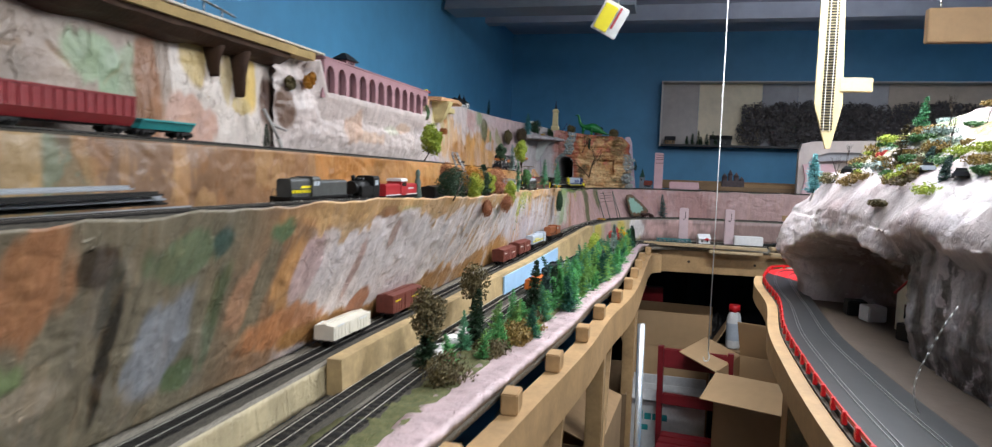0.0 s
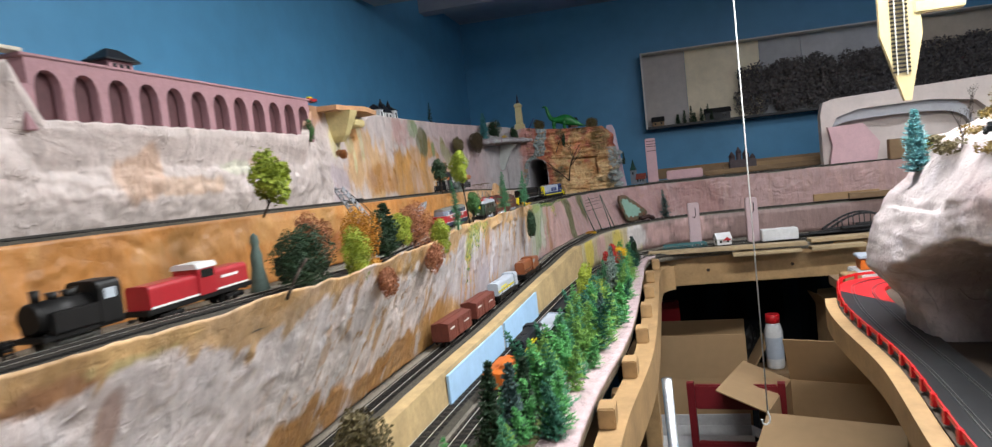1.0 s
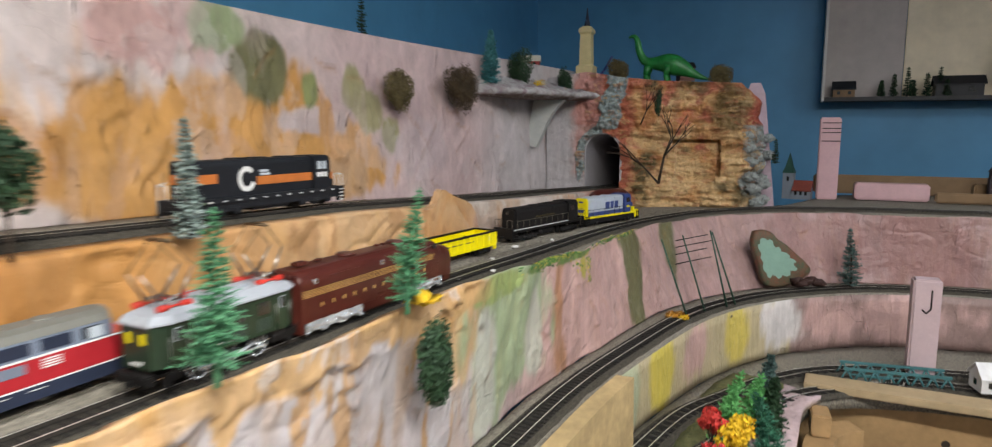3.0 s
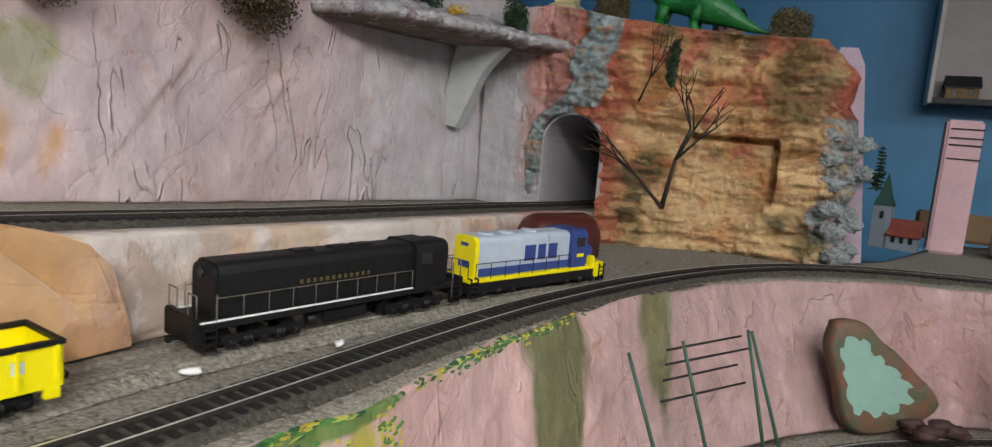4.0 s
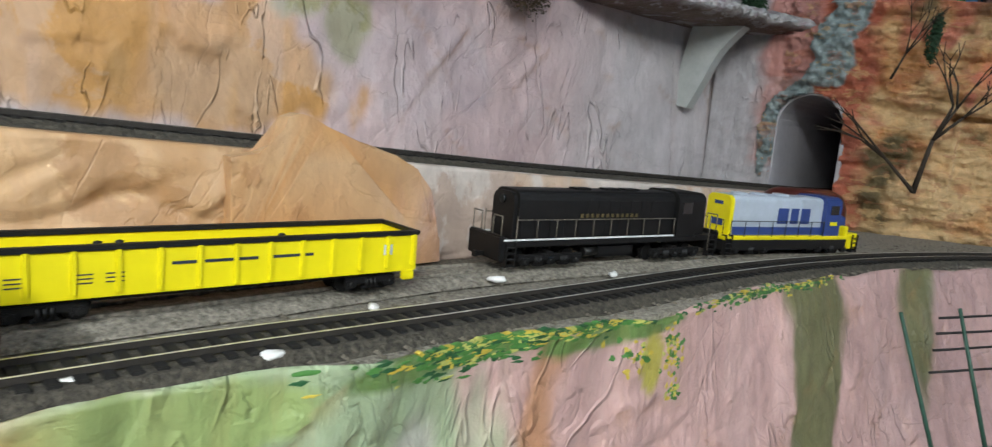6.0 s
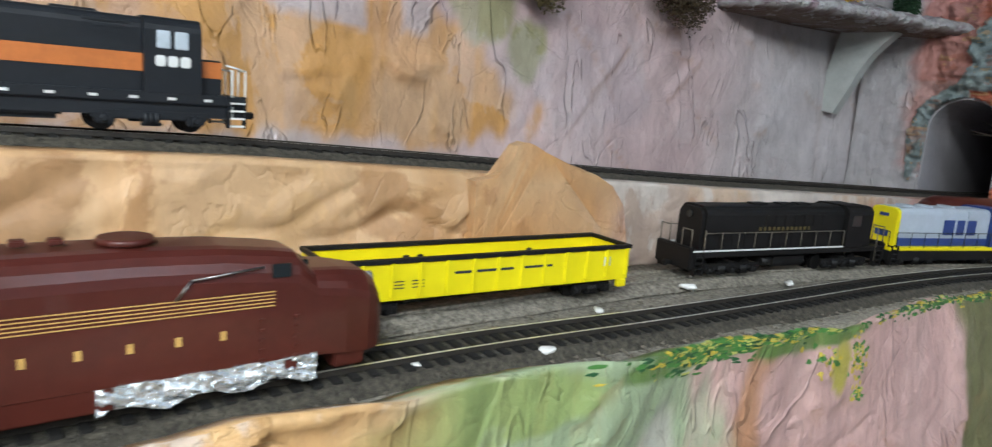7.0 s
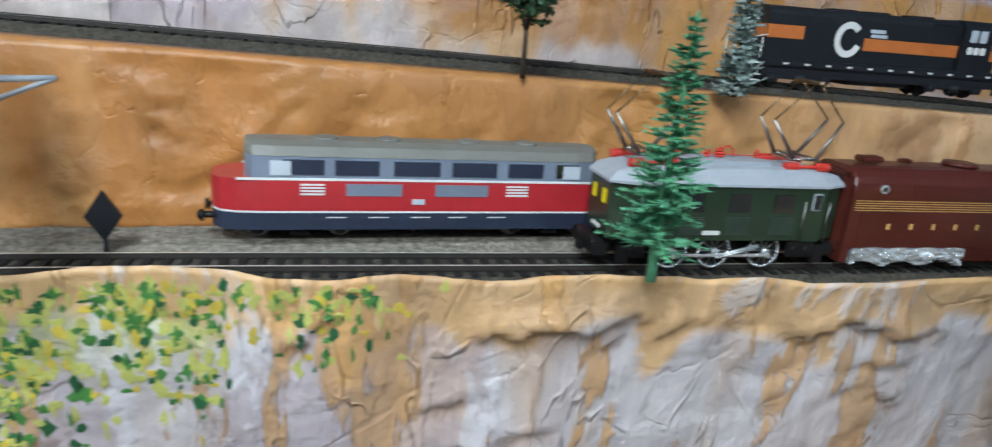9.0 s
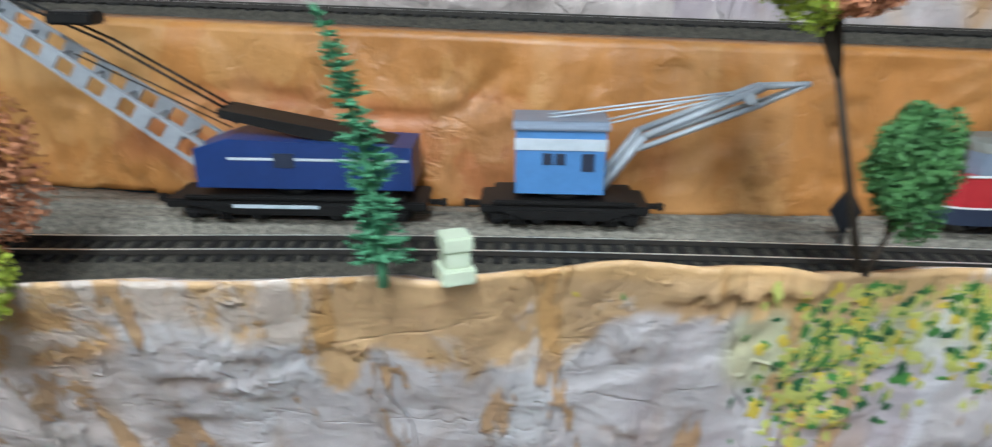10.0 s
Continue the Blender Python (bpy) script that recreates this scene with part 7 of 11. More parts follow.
P_LEAF = [material("olive_yellow_dab", (0.46, 0.46, 0.12), 0.5, 0, 0.35, 90), material("green_dab", (0.07, 0.20, 0.045), 0.5, 0, 0.4, 90), material("mustard_dab", (0.55, 0.42, 0.06), 0.5, 0, 0.3, 90), material("dark_green_dab", (0.025, 0.095, 0.035), 0.5, 0, 0.4, 90)]
vine("painted_creeper", [(2.47, 1.438, 0.045, 0.006, 70), (2.42, 1.412, 0.016, 0.016, 75), (2.405, 1.385, 0.012, 0.022, 60), (2.475, 1.412, 0.014, 0.016, 42), (2.53, 1.428, 0.012, 0.012, 26)], P_LEAF, "yellow and green painted creeper on the cliff", 3)
vine("painted_creeper", [(3.17, 1.4335, 0.030, 0.0022, 60), (3.27, 1.430, 0.05, 0.0020, 80), (3.41, 1.426, 0.05, 0.0022, 50), (3.16, 1.428, 0.025, 0.003, 26)], [P_LEAF[1], P_LEAF[3], P_LEAF[0], P_LEAF[2]], "green and mustard painted grass strokes along the deck edge", 5, (0.0014, 0.0052), (0.0005, 0.0014), 5)
vine("painted_creeper", [(3.288, 1.409, 0.006, 0.008, 12), (3.292, 1.385, 0.004, 0.003, 5), (3.255, 1.412, 0.008, 0.004, 6)], [P_LEAF[2], P_LEAF[1], P_LEAF[0], P_LEAF[1]], "mustard and green painted leaves on the cliff", 6, (0.0012, 0.0028), (0.0010, 0.0020), 5)
import collections

# ---- tunnel mouth, rock face and shelf ----
ARCH_X, ARCH_W, ARCH_Z, ARCH_SPRING = -0.114, 0.039, 1.450, 1.542


def gx_in(x, z):
    return abs(x - 0.074) < 0.046 and 1.48 < z < 1.566


def rock_front():
    nx, nz = 230, 150
    x0, x1, z0 = -0.238, 0.205, 1.416
    def top(x):
        return lerp_at([(-0.24, 1.70), (-0.15, 1.712), (-0.08, 1.70), (0.0, 1.692), (0.09, 1.690), (0.16, 1.686), (0.185, 1.66), (0.205, 1.60)], x)
    idx, verts, cols, faces = {}, [], [], []
    for i in range(nx + 1):
        for j in range(nz + 1):
            x = x0 + (x1 - x0) * i / nx
            z = z0 + (top(x) - z0) * j / nz
            right = 0.012 * fbm(V((z * 30, 2.2, 0)), 3)
            xx = x + right * max(0, (x - 0.1) / 0.1)
            dx, dz = x - ARCH_X, z - ARCH_SPRING
            if z > ARCH_Z - 0.004 and ((dz < 0 and abs(dx) < ARCH_W) or (dz >= 0 and math.hypot(dx, dz) < ARCH_W)):
                continue
            y = 3.842 + 0.34 * max(0, min(1, (x + 0.09) / 0.16)) * 0.22 + 0.05 * max(0, (x - 0.13) / 0.07) ** 2
            strata = fbm(V((x * 6 + z * 3, 0.3, z * 44)), 4) * 0.013 + fbm(V((x * 26, 1.7, z * 40)), 5) * 0.009 - 0.006 * max(0, 0.22 - abs(fbm(V((x * 13, 4.0, z * 24)), 2))) * 4
            edge = math.hypot(dx, max(0, dz)) - ARCH_W
            rock = max(0, min(1, (x + 0.175) / 0.03))
            if gx_in(x, z):
                strata *= 0.35
            crust = 0.0045 * (0.35 - abs(fbm(V((x * 55, 6.0, z * 85)), 3))) + 0.0022 * fbm(V((x * 170, 0, z * 170)), 2)
            y -= (strata + crust) * rock + 0.002 * fbm(V((x * 40, 0, z * 40)), 3)
            band = 0.011 + 0.006 * fbm(V((z * 40, 1.0, x * 20)), 2)
            grey = dx < 0.0 and z > 1.475 and abs(edge - 0.004 - 0.10 * max(0, 1.53 - z)) < band * min(1, (z - 1.465) / 0.05)
            grey = grey or (z > 1.59 and abs(x + 0.108 - 0.25 * (z - 1.59)) < 0.022 + 0.012 * fbm(V((z * 45, 3.0, x * 30)), 3))
            if grey:
                y -= 0.005 + 0.005 * fbm(V((x * 150, 0, z * 150)), 3)
            if x > 0.168 and z < 1.60:
                y -= 0.005 + 0.007 * fbm(V((x * 110, 2, z * 110)), 3)
            gx, gz = abs(x - 0.074) - 0.046, z - 1.566
            if -0.004 < gx < 0.003 and x > 0.07 and 1.49 < z < 1.567 or (-0.005 < gz < 0.003 and 0.022 < x < 0.121):
                y += 0.030
            if gx < -0.004 and 1.48 < z < 1.561:
                y += 0.013
            idx[i, j] = len(verts)
            verts.append(V((xx, y, z)))
            n = fbm(V((x * 22, z * 22, 3)), 4)
            c = V((0.74, 0.50, 0.25)).lerp(V((0.60, 0.28, 0.10)), max(0, min(1, 0.45 + n * 1.6 + (z - 1.58) * 5)))
            c = c.lerp(V((0.58, 0.155, 0.11)), max(0, min(1, (z - 1.62) * 11 + fbm(V((x * 30, z * 30, 9)), 3) * 2.2)) * 0.8)
            c = c.lerp(V((0.14, 0.10, 0.04)), max(0, min(1, fbm(V((x * 14, z * 14, 5)), 3) * 2.4 - 0.55)))
            c = c.lerp(V((0.17, 0.12, 0.045)), max(0, min(0.85, 1.5 - 22 * math.hypot((x - 0.148) * 1.2, (z - 1.640) * 0.8) + n)))
            if x > 0.165:
                c = c.lerp(V(STONE if z < 1.6 else CORAL), max(0, min(1, (x - 0.165) * 40 + n)))
            k = max(0, min(1, (-0.045 - x) * 70 + n * 1.2))
            c = c.lerp(V((0.47, 0.135, 0.075)), k)
            k = max(0, min(1, (-0.098 - x) * 55 + n * 1.5))
            c = c.lerp(V(PINK).lerp(V(CORAL), 0.45 if z > 1.60 else 0.15), k)
            k = max(0, min(1, (-0.168 - x) * 60 + n))
            c = c.lerp(V((0.50, 0.47, 0.48)), k)
            if dx < -ARCH_W * 0.6 and z < 1.50:
                c = c.lerp(V((0.50, 0.47, 0.48)), min(1, (1.50 - z) / 0.015))
            if grey:
                c = V((0.30, 0.36, 0.36)) * (1 + 0.5 * fbm(V((x * 130, 0, z * 130)), 2))
            cols.append((*c, 1))
    for i in range(nx):
        for j in range(nz):
            q = [(i, j), (i + 1, j), (i + 1, j + 1), (i, j + 1)]
            if all(k in idx for k in q):
                faces.append(tuple(idx[k] for k in q))
    smooth_side = [1 if max(verts[k].x for k in f) < -0.150 and cols[f[0]][0] > 0.42 else 0 for f in faces]
    count = collections.Counter()
    for f in faces:
        for p, q in zip(f, f[1:] + f[:1]):
            count[p, q] += 1
    k0 = len(verts)
    verts += [V((v.x, 3.985, v.z)) for v in verts]
    cols += [(0.10, 0.085, 0.075, 1)] * k0
    faces += [(q, p, p + k0, q + k0) for (p, q) in list(count) if (q, p) not in count] + [tuple(k0 + k for k in reversed(f)) for f in faces]
    ob = mesh_ob("rock_face", verts, faces, [ROCKY, PLASTER], None, True, "", cols, smooth_side + [0] * (len(faces) - len(smooth_side)))
    tagged(ob, "painted orange and coral rock face around an arched tunnel mouth", "rock face", kind="structure")


rock_front()
bm = bmesh.new()
w = ARCH_W - 0.001
arc = [(-w, -0.10), (-w, 0.0)] + [(-w * math.cos(math.pi * k / 16), w * math.sin(math.pi * k / 16)) for k in range(1, 16)] + [(w, 0.0), (w, -0.10)]
outer = [(x * 1.1, z * 1.1 if z > 0 else z) for x, z in arc]
loft(bm, [[V((ARCH_X + x, y, ARCH_SPRING + z)) for x, z in arc + outer[::-1]] for y in (3.852, 4.28)], smooth=False)
tagged(part("tunnel_lining", bm, material("grey_tunnel_paint", (0.44, 0.42, 0.44), 0.6, 0, 0.15, 20)), "smooth grey painted tunnel lining", "tunnel", kind="structure")
# black slab added to keep the far end of the tunnel dark
slab("tunnel_end", -0.175, 4.281, 1.42, -0.05, 4.30, 1.60, M_BLK)

# cream and pink slab that closes the rock at its back, and stones beside it
bm = bmesh.new()
loft(bm, [[V((x, y, z)) for x, y in ((0.165, 4.02), (0.232 - 0.12 * (z - 1.42), 4.02), (0.232 - 0.12 * (z - 1.42), 4.06), (0.165, 4.06))] for z in (1.42, 1.67)] + [[V((x, y, 1.692)) for x, y in ((0.172, 4.025), (0.192, 4.025), (0.192, 4.055), (0.172, 4.055))]], smooth=False)
tagged(part("rock_slab", bm, material("lilac_painted_foam", (0.50, 0.38, 0.44), 0.7, 0, 0.15, 40)), "lilac painted foam slab behind the rock face", "foam slab")
rs = random.Random(12)
for k in range(16):
    x, z = rs.uniform(0.180, 0.222), 1.435 + 0.0095 * k + rs.uniform(-0.004, 0.004)
    bm = bmesh.new()
    out = bmesh.ops.create_icosphere(bm, subdivisions=4, radius=1.0)
    for v in out["verts"]:
        d = 1 + 0.45 * fbm(v.co * 2.4 + V((k, 0, 0)), 4) + 0.22 * fbm(v.co * 8 + V((0, k, 0)), 2)
        v.co = V((v.co.x * 1.25, v.co.y * 0.7, v.co.z * 0.8)) * 0.0115 * d
    ob = part("rock", bm, CRUMBLY, None, "", True)
    at = ob.data.color_attributes.new("paint", "FLOAT_COLOR", "POINT")
    at.data.foreach_set("color", np.tile(np.array((0.46, 0.50, 0.49, 1), dtype=np.float32), len(ob.data.vertices)))
    ob.matrix_world = pose(x - 0.3 * max(0, z - 1.54), 3.935 + 0.03 * (k % 3), z)
    tagged(ob, "crumbled grey-blue plaster rock at the cliff's edge", "rock", "plaster rocks")

# projecting shelf with its curved bracket
def shelf():
    t = thing("rock_shelf", Matrix.Translation((0, 0, 0)), "pale plaster ledge on a curved bracket above the tunnel", "ledge")
    out = crom([(-0.285, 3.56), (-0.235, 3.575), (-0.205, 3.61), (-0.180, 3.68), (-0.150, 3.78), (-0.115, 3.85)], 170)
    verts, faces, cols = [], [], []
    for p in out:
        q = V((-0.34, p.y + 0.02, 0))
        w, r = fbm(p * 40, 3), fbm(p * 150, 3)
        jag = 0.004 * w + 0.006 * r
        row = [V((q.x, q.y, 1.652)), V((p.x - 0.045, p.y, 1.650)), V((p.x - 0.012, p.y, 1.653 + 0.002 * r)), V((p.x + jag, p.y, 1.657 + 0.003 * w)), V((p.x + 0.003 + jag, p.y, 1.661 + 0.003 * r)), V((p.x - 0.003 + jag, p.y, 1.666 + 0.003 * w))]
        for k in range(1, 15):
            f = k / 14
            x = p.x - 0.006 + (q.x - p.x + 0.006) * f
            row.append(V((x, p.y + (q.y - p.y) * f, 1.668 + 0.060 * f ** 1.4 + 0.006 * fbm(V((x * 60, p.y * 60, 2)), 4) + 0.003 * fbm(V((x * 170, p.y * 170, 5)), 2))))
        for k, v in enumerate(row):
            # underside rows are dark brown: shade beneath the ledge put into the colour
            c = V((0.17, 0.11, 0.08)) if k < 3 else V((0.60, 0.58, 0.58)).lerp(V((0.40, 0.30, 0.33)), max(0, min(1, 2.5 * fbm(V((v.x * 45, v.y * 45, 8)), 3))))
            cols.append((*c, 1))
        verts += row
    m = len(row)
    for i in range(len(out) - 1):
        for k in range(m):
            n = (k + 1) % m
            faces.append((i * m + k, i * m + n, (i + 1) * m + n, (i + 1) * m + k))
    faces += [tuple(reversed(range(m))), tuple((len(out) - 1) * m + k for k in range(m))]
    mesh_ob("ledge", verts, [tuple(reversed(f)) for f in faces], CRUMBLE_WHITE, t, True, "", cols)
    bm = bmesh.new()
    prof = crom([(-0.238, 0, 1.552), (-0.222, 0, 1.585), (-0.205, 0, 1.620), (-0.178, 0, 1.650)], 10)
    loft(bm, [[V((p.x, 3.772, p.z)), V((p.x, 3.79, p.z)), V((-0.262 + 0.002 * i, 3.79, p.z + 0.004)), V((-0.262 + 0.002 * i, 3.772, p.z + 0.004))] for i, p in enumerate(prof)])
    part("bracket", bm, material("pale_grey_green_plaster", (0.46, 0.48, 0.46), 0.6, 0, 0.15, 40, 0.3, 90), t, "curved grey-green bracket")


shelf()

# bare twigs on the rock face
def twig(m, h, label, seed, spread=0.5, depth=4):
    rd = random.Random(seed)
    bm = bmesh.new()
    def grow(p, d, ln, r, k):
        q = p + d * ln
        cyl(bm, p, q, r, r * 0.7, 5)
        if k:
            for s in range(2 if k < depth else 3):
                e = (d + V((rd.uniform(-1, 1) * spread, rd.uniform(-0.2, 0.1), rd.uniform(-0.1, 0.7) * spread))).normalized()
                grow(q, e, ln * rd.uniform(0.55, 0.85), r * 0.65, k - 1)
    grow(V((0, 0, 0)), V((0.15, -0.1, 1)).normalized(), h * 0.3, h * 0.016, depth)
    ob = part("bare_twig", bm, M_BARK)
    ob.matrix_world = m
    return tagged(ob, label, "twig", "bare twigs")


twig(pose(0.010, 3.838, 1.478, 0, 2, 0), 0.20, "bare dry twig leaning on the rock face", 2, 0.75)
twig(pose(-0.030, 3.835, 1.600, 0, 14, 0), 0.10, "bare dry twig leaning on the rock face", 5, 0.5)
twig(pose(0.010, 3.836, 1.480, 0, -52, 0), 0.15, "bare dry twig leaning on the rock face", 8, 0.4, 3)

# things on the plateau
def toy_house(m, w, d, h, wall, roof, label, name="toy_house", windows=2, tower=0.0):
    t = thing(name, m, label, "model house")
    bm = bmesh.new()
    pl = [(-d / 2, 0), (d / 2, 0), (d / 2, h), (0, h + d * 0.42), (-d / 2, h)]
    loft(bm, [[V((-w / 2, y, z)) for y, z in pl], [V((w / 2, y, z)) for y, z in pl]])
    part("wall", bm, wall, t)
    for s in (-1, 1):
        bm = bmesh.new()
        pl = [(s * d * 0.60, h - d * 0.05), (0, h + d * 0.45), (0, h + d * 0.50), (s * d * 0.60, h)]
        loft(bm, [[V((-w * 0.55, y, z)) for y, z in pl], [V((w * 0.55, y, z)) for y, z in pl]])
        part("roof", bm, roof, t)
    for s in (-1, 1):
        for k in range(windows):
            x = w * ((k + 0.5) / windows - 0.5)
            bm = bmesh.new()
            box(bm, x - w * 0.07, s * d / 2 - 0.0006, h * 0.35, x + w * 0.07, s * d / 2 + 0.0006, h * 0.75)
            part("window", bm, M_GLASS, t)
        bm = bmesh.new()
        box(bm, s * w / 2 - 0.0006, -d * 0.1, h * 0.35, s * w / 2 + 0.0006, d * 0.1, h * 0.75)
        part("window", bm, M_GLASS, t)
    return t


M_REDROOF = material("red_brown_roof", (0.20, 0.045, 0.03), 0.7, 0, 0.3, 90)
M_CREAMW = material("cream_wall", (0.62, 0.58, 0.48), 0.7, 0, 0.15, 50)
toy_house(pose(-0.30, 3.90, 1.728, 0, 0, 15), 0.045, 0.026, 0.016, material("red_wall", (0.30, 0.03, 0.03), 0.6, 0, 0.2, 50), M_CREAMW, "small red toy house on the plateau")
toy_house(pose(0.030, 4.03, 1.700, 0, 0, 30), 0.035, 0.024, 0.030, material("brown_wall", (0.16, 0.07, 0.05), 0.6, 0, 0.2, 50), M_BLK, "small brown toy house behind the dinosaur")
t = thing("stone_tower", pose(-0.195, 4.0, 1.725), "tall cream tower with a dark tip on the plateau", "model tower")
bm = bmesh.new()
loft(bm, [[V((s * x, s * y, z)) for x, y in ((-1, -1), (1, -1), (1, 1), (-1, 1))] for s, z in ((0.020, -0.03), (0.020, 0.012), (0.014, 0.016), (0.0125, 0.085), (0.016, 0.090), (0.016, 0.096), (0.009, 0.104))])
part("shaft", bm, material("cream_tower_paint", (0.60, 0.50, 0.26), 0.6, 0, 0.15, 60), t)
bm = bmesh.new()
cyl(bm, (0, 0, 0.103), (0, 0, 0.120), 0.008, 0.004, 10)
cyl(bm, (0, 0, 0.120), (0, 0, 0.146), 0.004, 0.0008, 8)
part("tip", bm, M_DKBL, t)


def dinosaur(m):
    """A long-necked toy beast, one closed skin."""
    bm = bmesh.new()
    spine = crom([(0.115, 0, 0.004), (0.085, 0, 0.014), (0.050, 0, 0.032), (0.020, 0, 0.042), (-0.010, 0, 0.043), (-0.030, 0, 0.050), (-0.042, 0, 0.072), (-0.047, 0, 0.095), (-0.056, 0, 0.104), (-0.066, 0, 0.100)], 34)
    rad = [0.001, 0.005, 0.0095, 0.0165, 0.0225, 0.0215, 0.0150, 0.0105, 0.0085, 0.0075, 0.006, 0.002]
    rings = []
    for i, p in enumerate(spine):
        d = (spine[min(34, i + 1)] - spine[max(0, i - 1)]).normalized()
        n = V((-d.z, 0, d.x))
        f = i / 34 * (len(rad) - 1)
        r = rad[int(f)] + (rad[min(len(rad) - 1, int(f) + 1)] - rad[int(f)]) * (f - int(f))
        rings.append([p + (V((0, 1, 0)) * math.cos(a) * 0.85 + n * math.sin(a)) * r for a in [2 * math.pi * k / 12 for k in range(12)]])
    loft(bm, rings, 0, True, True)
    for x, y in ((0.024, 0.011), (0.024, -0.011), (-0.020, 0.011), (-0.020, -0.011)):
        cyl(bm, (x, y, 0.036), (x - 0.004, y * 1.1, 0.017), 0.0085, 0.006, 9)
        cyl(bm, (x - 0.004, y * 1.1, 0.017), (x - 0.001, y * 1.1, 0.0), 0.006, 0.0055, 9)
    ob = part("toy_dinosaur", bm, material("green_toy_skin", (0.012, 0.17, 0.035), 0.4, 0, 0.5, 45, 0.4, 140), None, "", True)
    ob.matrix_world = m
    tagged(ob, "green long-necked toy dinosaur on the rock top", "toy")


dinosaur(pose(-0.02, 3.955, 1.692))
conifer(pose(-0.262, 3.585, 1.672), 0.100, 0.024, F_TEAL, "frosted teal bottle brush tree on the ledge", (0, 0), 30, 18, 5, 0.04, seed=12, tip=0.0013)
bush(pose(-0.245, 3.70, 1.672), 0.042, F_DARK, "round dark bush on the ledge", (0.7, 0.7, 1.4), 7, 800, 0.0013, 13)
bush(pose(-0.19, 3.83, 1.672), 0.030, F_DARK, "dark conical bush on the ledge", (0.65, 0.65, 1.4), 6, 600, 0.0012, 14)
bush(pose(-0.100, 3.93, 1.694), 0.032, F_OLIVE, "dry olive bush on the rock top", (0.8, 0.8, 1.2), 7, 800, 0.0013, 15)
bush(pose(0.115, 3.945, 1.684), 0.032, F_OLIVE, "dry olive bush on the rock top", (0.85, 0.85, 1.1), 7, 800, 0.0013, 16)
bush(pose(0.005, 3.842, 1.625), 0.022, F_DARK, "dark green tuft hanging on the rock face", (0.4, 0.4, 1.7), 5, 260, 0.0014, 17)
bush(pose(-0.215, 3.715, 1.672), 0.015, F_YELLOW, "yellow flock tuft on the ledge", (1, 1, 0.8), 3, 90, 0.0012, 18)
bush(pose(-0.185, 3.80, 1.668), 0.008, F_YELLOW, "yellow flock tuft on the ledge", (1, 1, 0.8), 3, 90, 0.0012, 19)
conifer(pose(0.232, 3.93, 1.520), 0.052, 0.010, F_DARK, "small dark conifer on the rock's edge", (0, 0), 12, 9, 5, 0.05, seed=21)
conifer(pose(-0.40, 3.37, 1.728), 0.085, 0.012, F_DARK, "dark wispy conifer on the plateau", (0, 0), 14, 7, 5, 0.2, seed=22)
bm = bmesh.new()
for y in (0.0, 0.010):
    tube_along(bm, [(0, y, 0), (0.012, y, 0.014), (0.030, y, 0.045)], 0.0014, 6)
for k in range(5):
    cyl(bm, (0.010 + k * 0.004, 0, 0.012 + k * 0.007), (0.010 + k * 0.004, 0.010, 0.012 + k * 0.007), 0.0008, 0.0008, 5)
ob = part("toy_ramp", bm, M_NAVY)
ob.matrix_world = pose(-0.16, 3.98, 1.712)
tagged(ob, "small dark blue toy ramp on the plateau", "toy")

# ---- far leg of the layout ----
def church(m):
    t = thing("toy_church", m, "small white church with a green spire", "model church")
    wall = material("grey_church_wall", (0.19, 0.22, 0.26), 0.6, 0, 0.12, 50)
    bm = bmesh.new()
    box(bm, -0.014, -0.014, -0.006, 0.014, 0.014, 0.062)
    loft(bm, [[V((s * x, s * y, z)) for x, y in ((-1, -1), (1, -1), (1, 1), (-1, 1))] for s, z in ((0.014, 0.062), (0.014, 0.066))])
    tower = part("tower", bm, wall, t)
    for x, y in ((0, -0.0142), (0, 0.0142)):
        bm = bmesh.new()
        box(bm, x - 0.003, y - 0.0005, 0.044, x + 0.003, y + 0.0005, 0.056)
        part("window", bm, M_GLASS, tower)
    bm = bmesh.new()
    loft(bm, [[V((s * x, s * y, z)) for x, y in ((-1, -1), (1, -1), (1, 1), (-1, 1))] for s, z in ((0.0155, 0.066), (0.009, 0.084), (0.0004, 0.122))])
    part("spire", bm, material("green_spire", (0.012, 0.055, 0.040), 0.5, 0, 0.2, 60), t)
    bm = bmesh.new()
    pl = [(-0.018, -0.006), (0.018, -0.006), (0.018, 0.020), (0, 0.042), (-0.018, 0.020)]
    loft(bm, [[V((0.012, y, z)) for y, z in pl], [V((0.060, y, z)) for y, z in pl]])
    nave = part("nave", bm, wall, t)
    for k in range(3):
        bm = bmesh.new()
        box(bm, 0.020 + k * 0.013, -0.0186, 0.006, 0.026 + k * 0.013, -0.0176, 0.018)
        part("window", bm, M_GLASS, nave)
    for s in (-1, 1):
        bm = bmesh.new()
        pl = [(s * 0.022, 0.0165), (0, 0.0432), (0, 0.0460), (s * 0.023, 0.0185)]
        loft(bm, [[V((0.013, y, z)) for y, z in pl], [V((0.063, y, z)) for y, z in pl]])
        part("roof", bm, M_REDROOF, t)


church(pose(0.260, 4.232, 1.428, 0, 0, -12) @ Matrix.Scale(0.88, 4))
M_FOAM = material("pink_foam_board", (0.62, 0.40, 0.42), 0.75, 0, 0.12, 30, 0.3, 150)
M_CARD = material("brown_cardboard", (0.34, 0.215, 0.11), 0.8, 0, 0.22, 8, 0.1, 90)
M_CARD2 = material("dull_cardboard", (0.22, 0.14, 0.075), 0.8, 0, 0.25, 8, 0.1, 90)


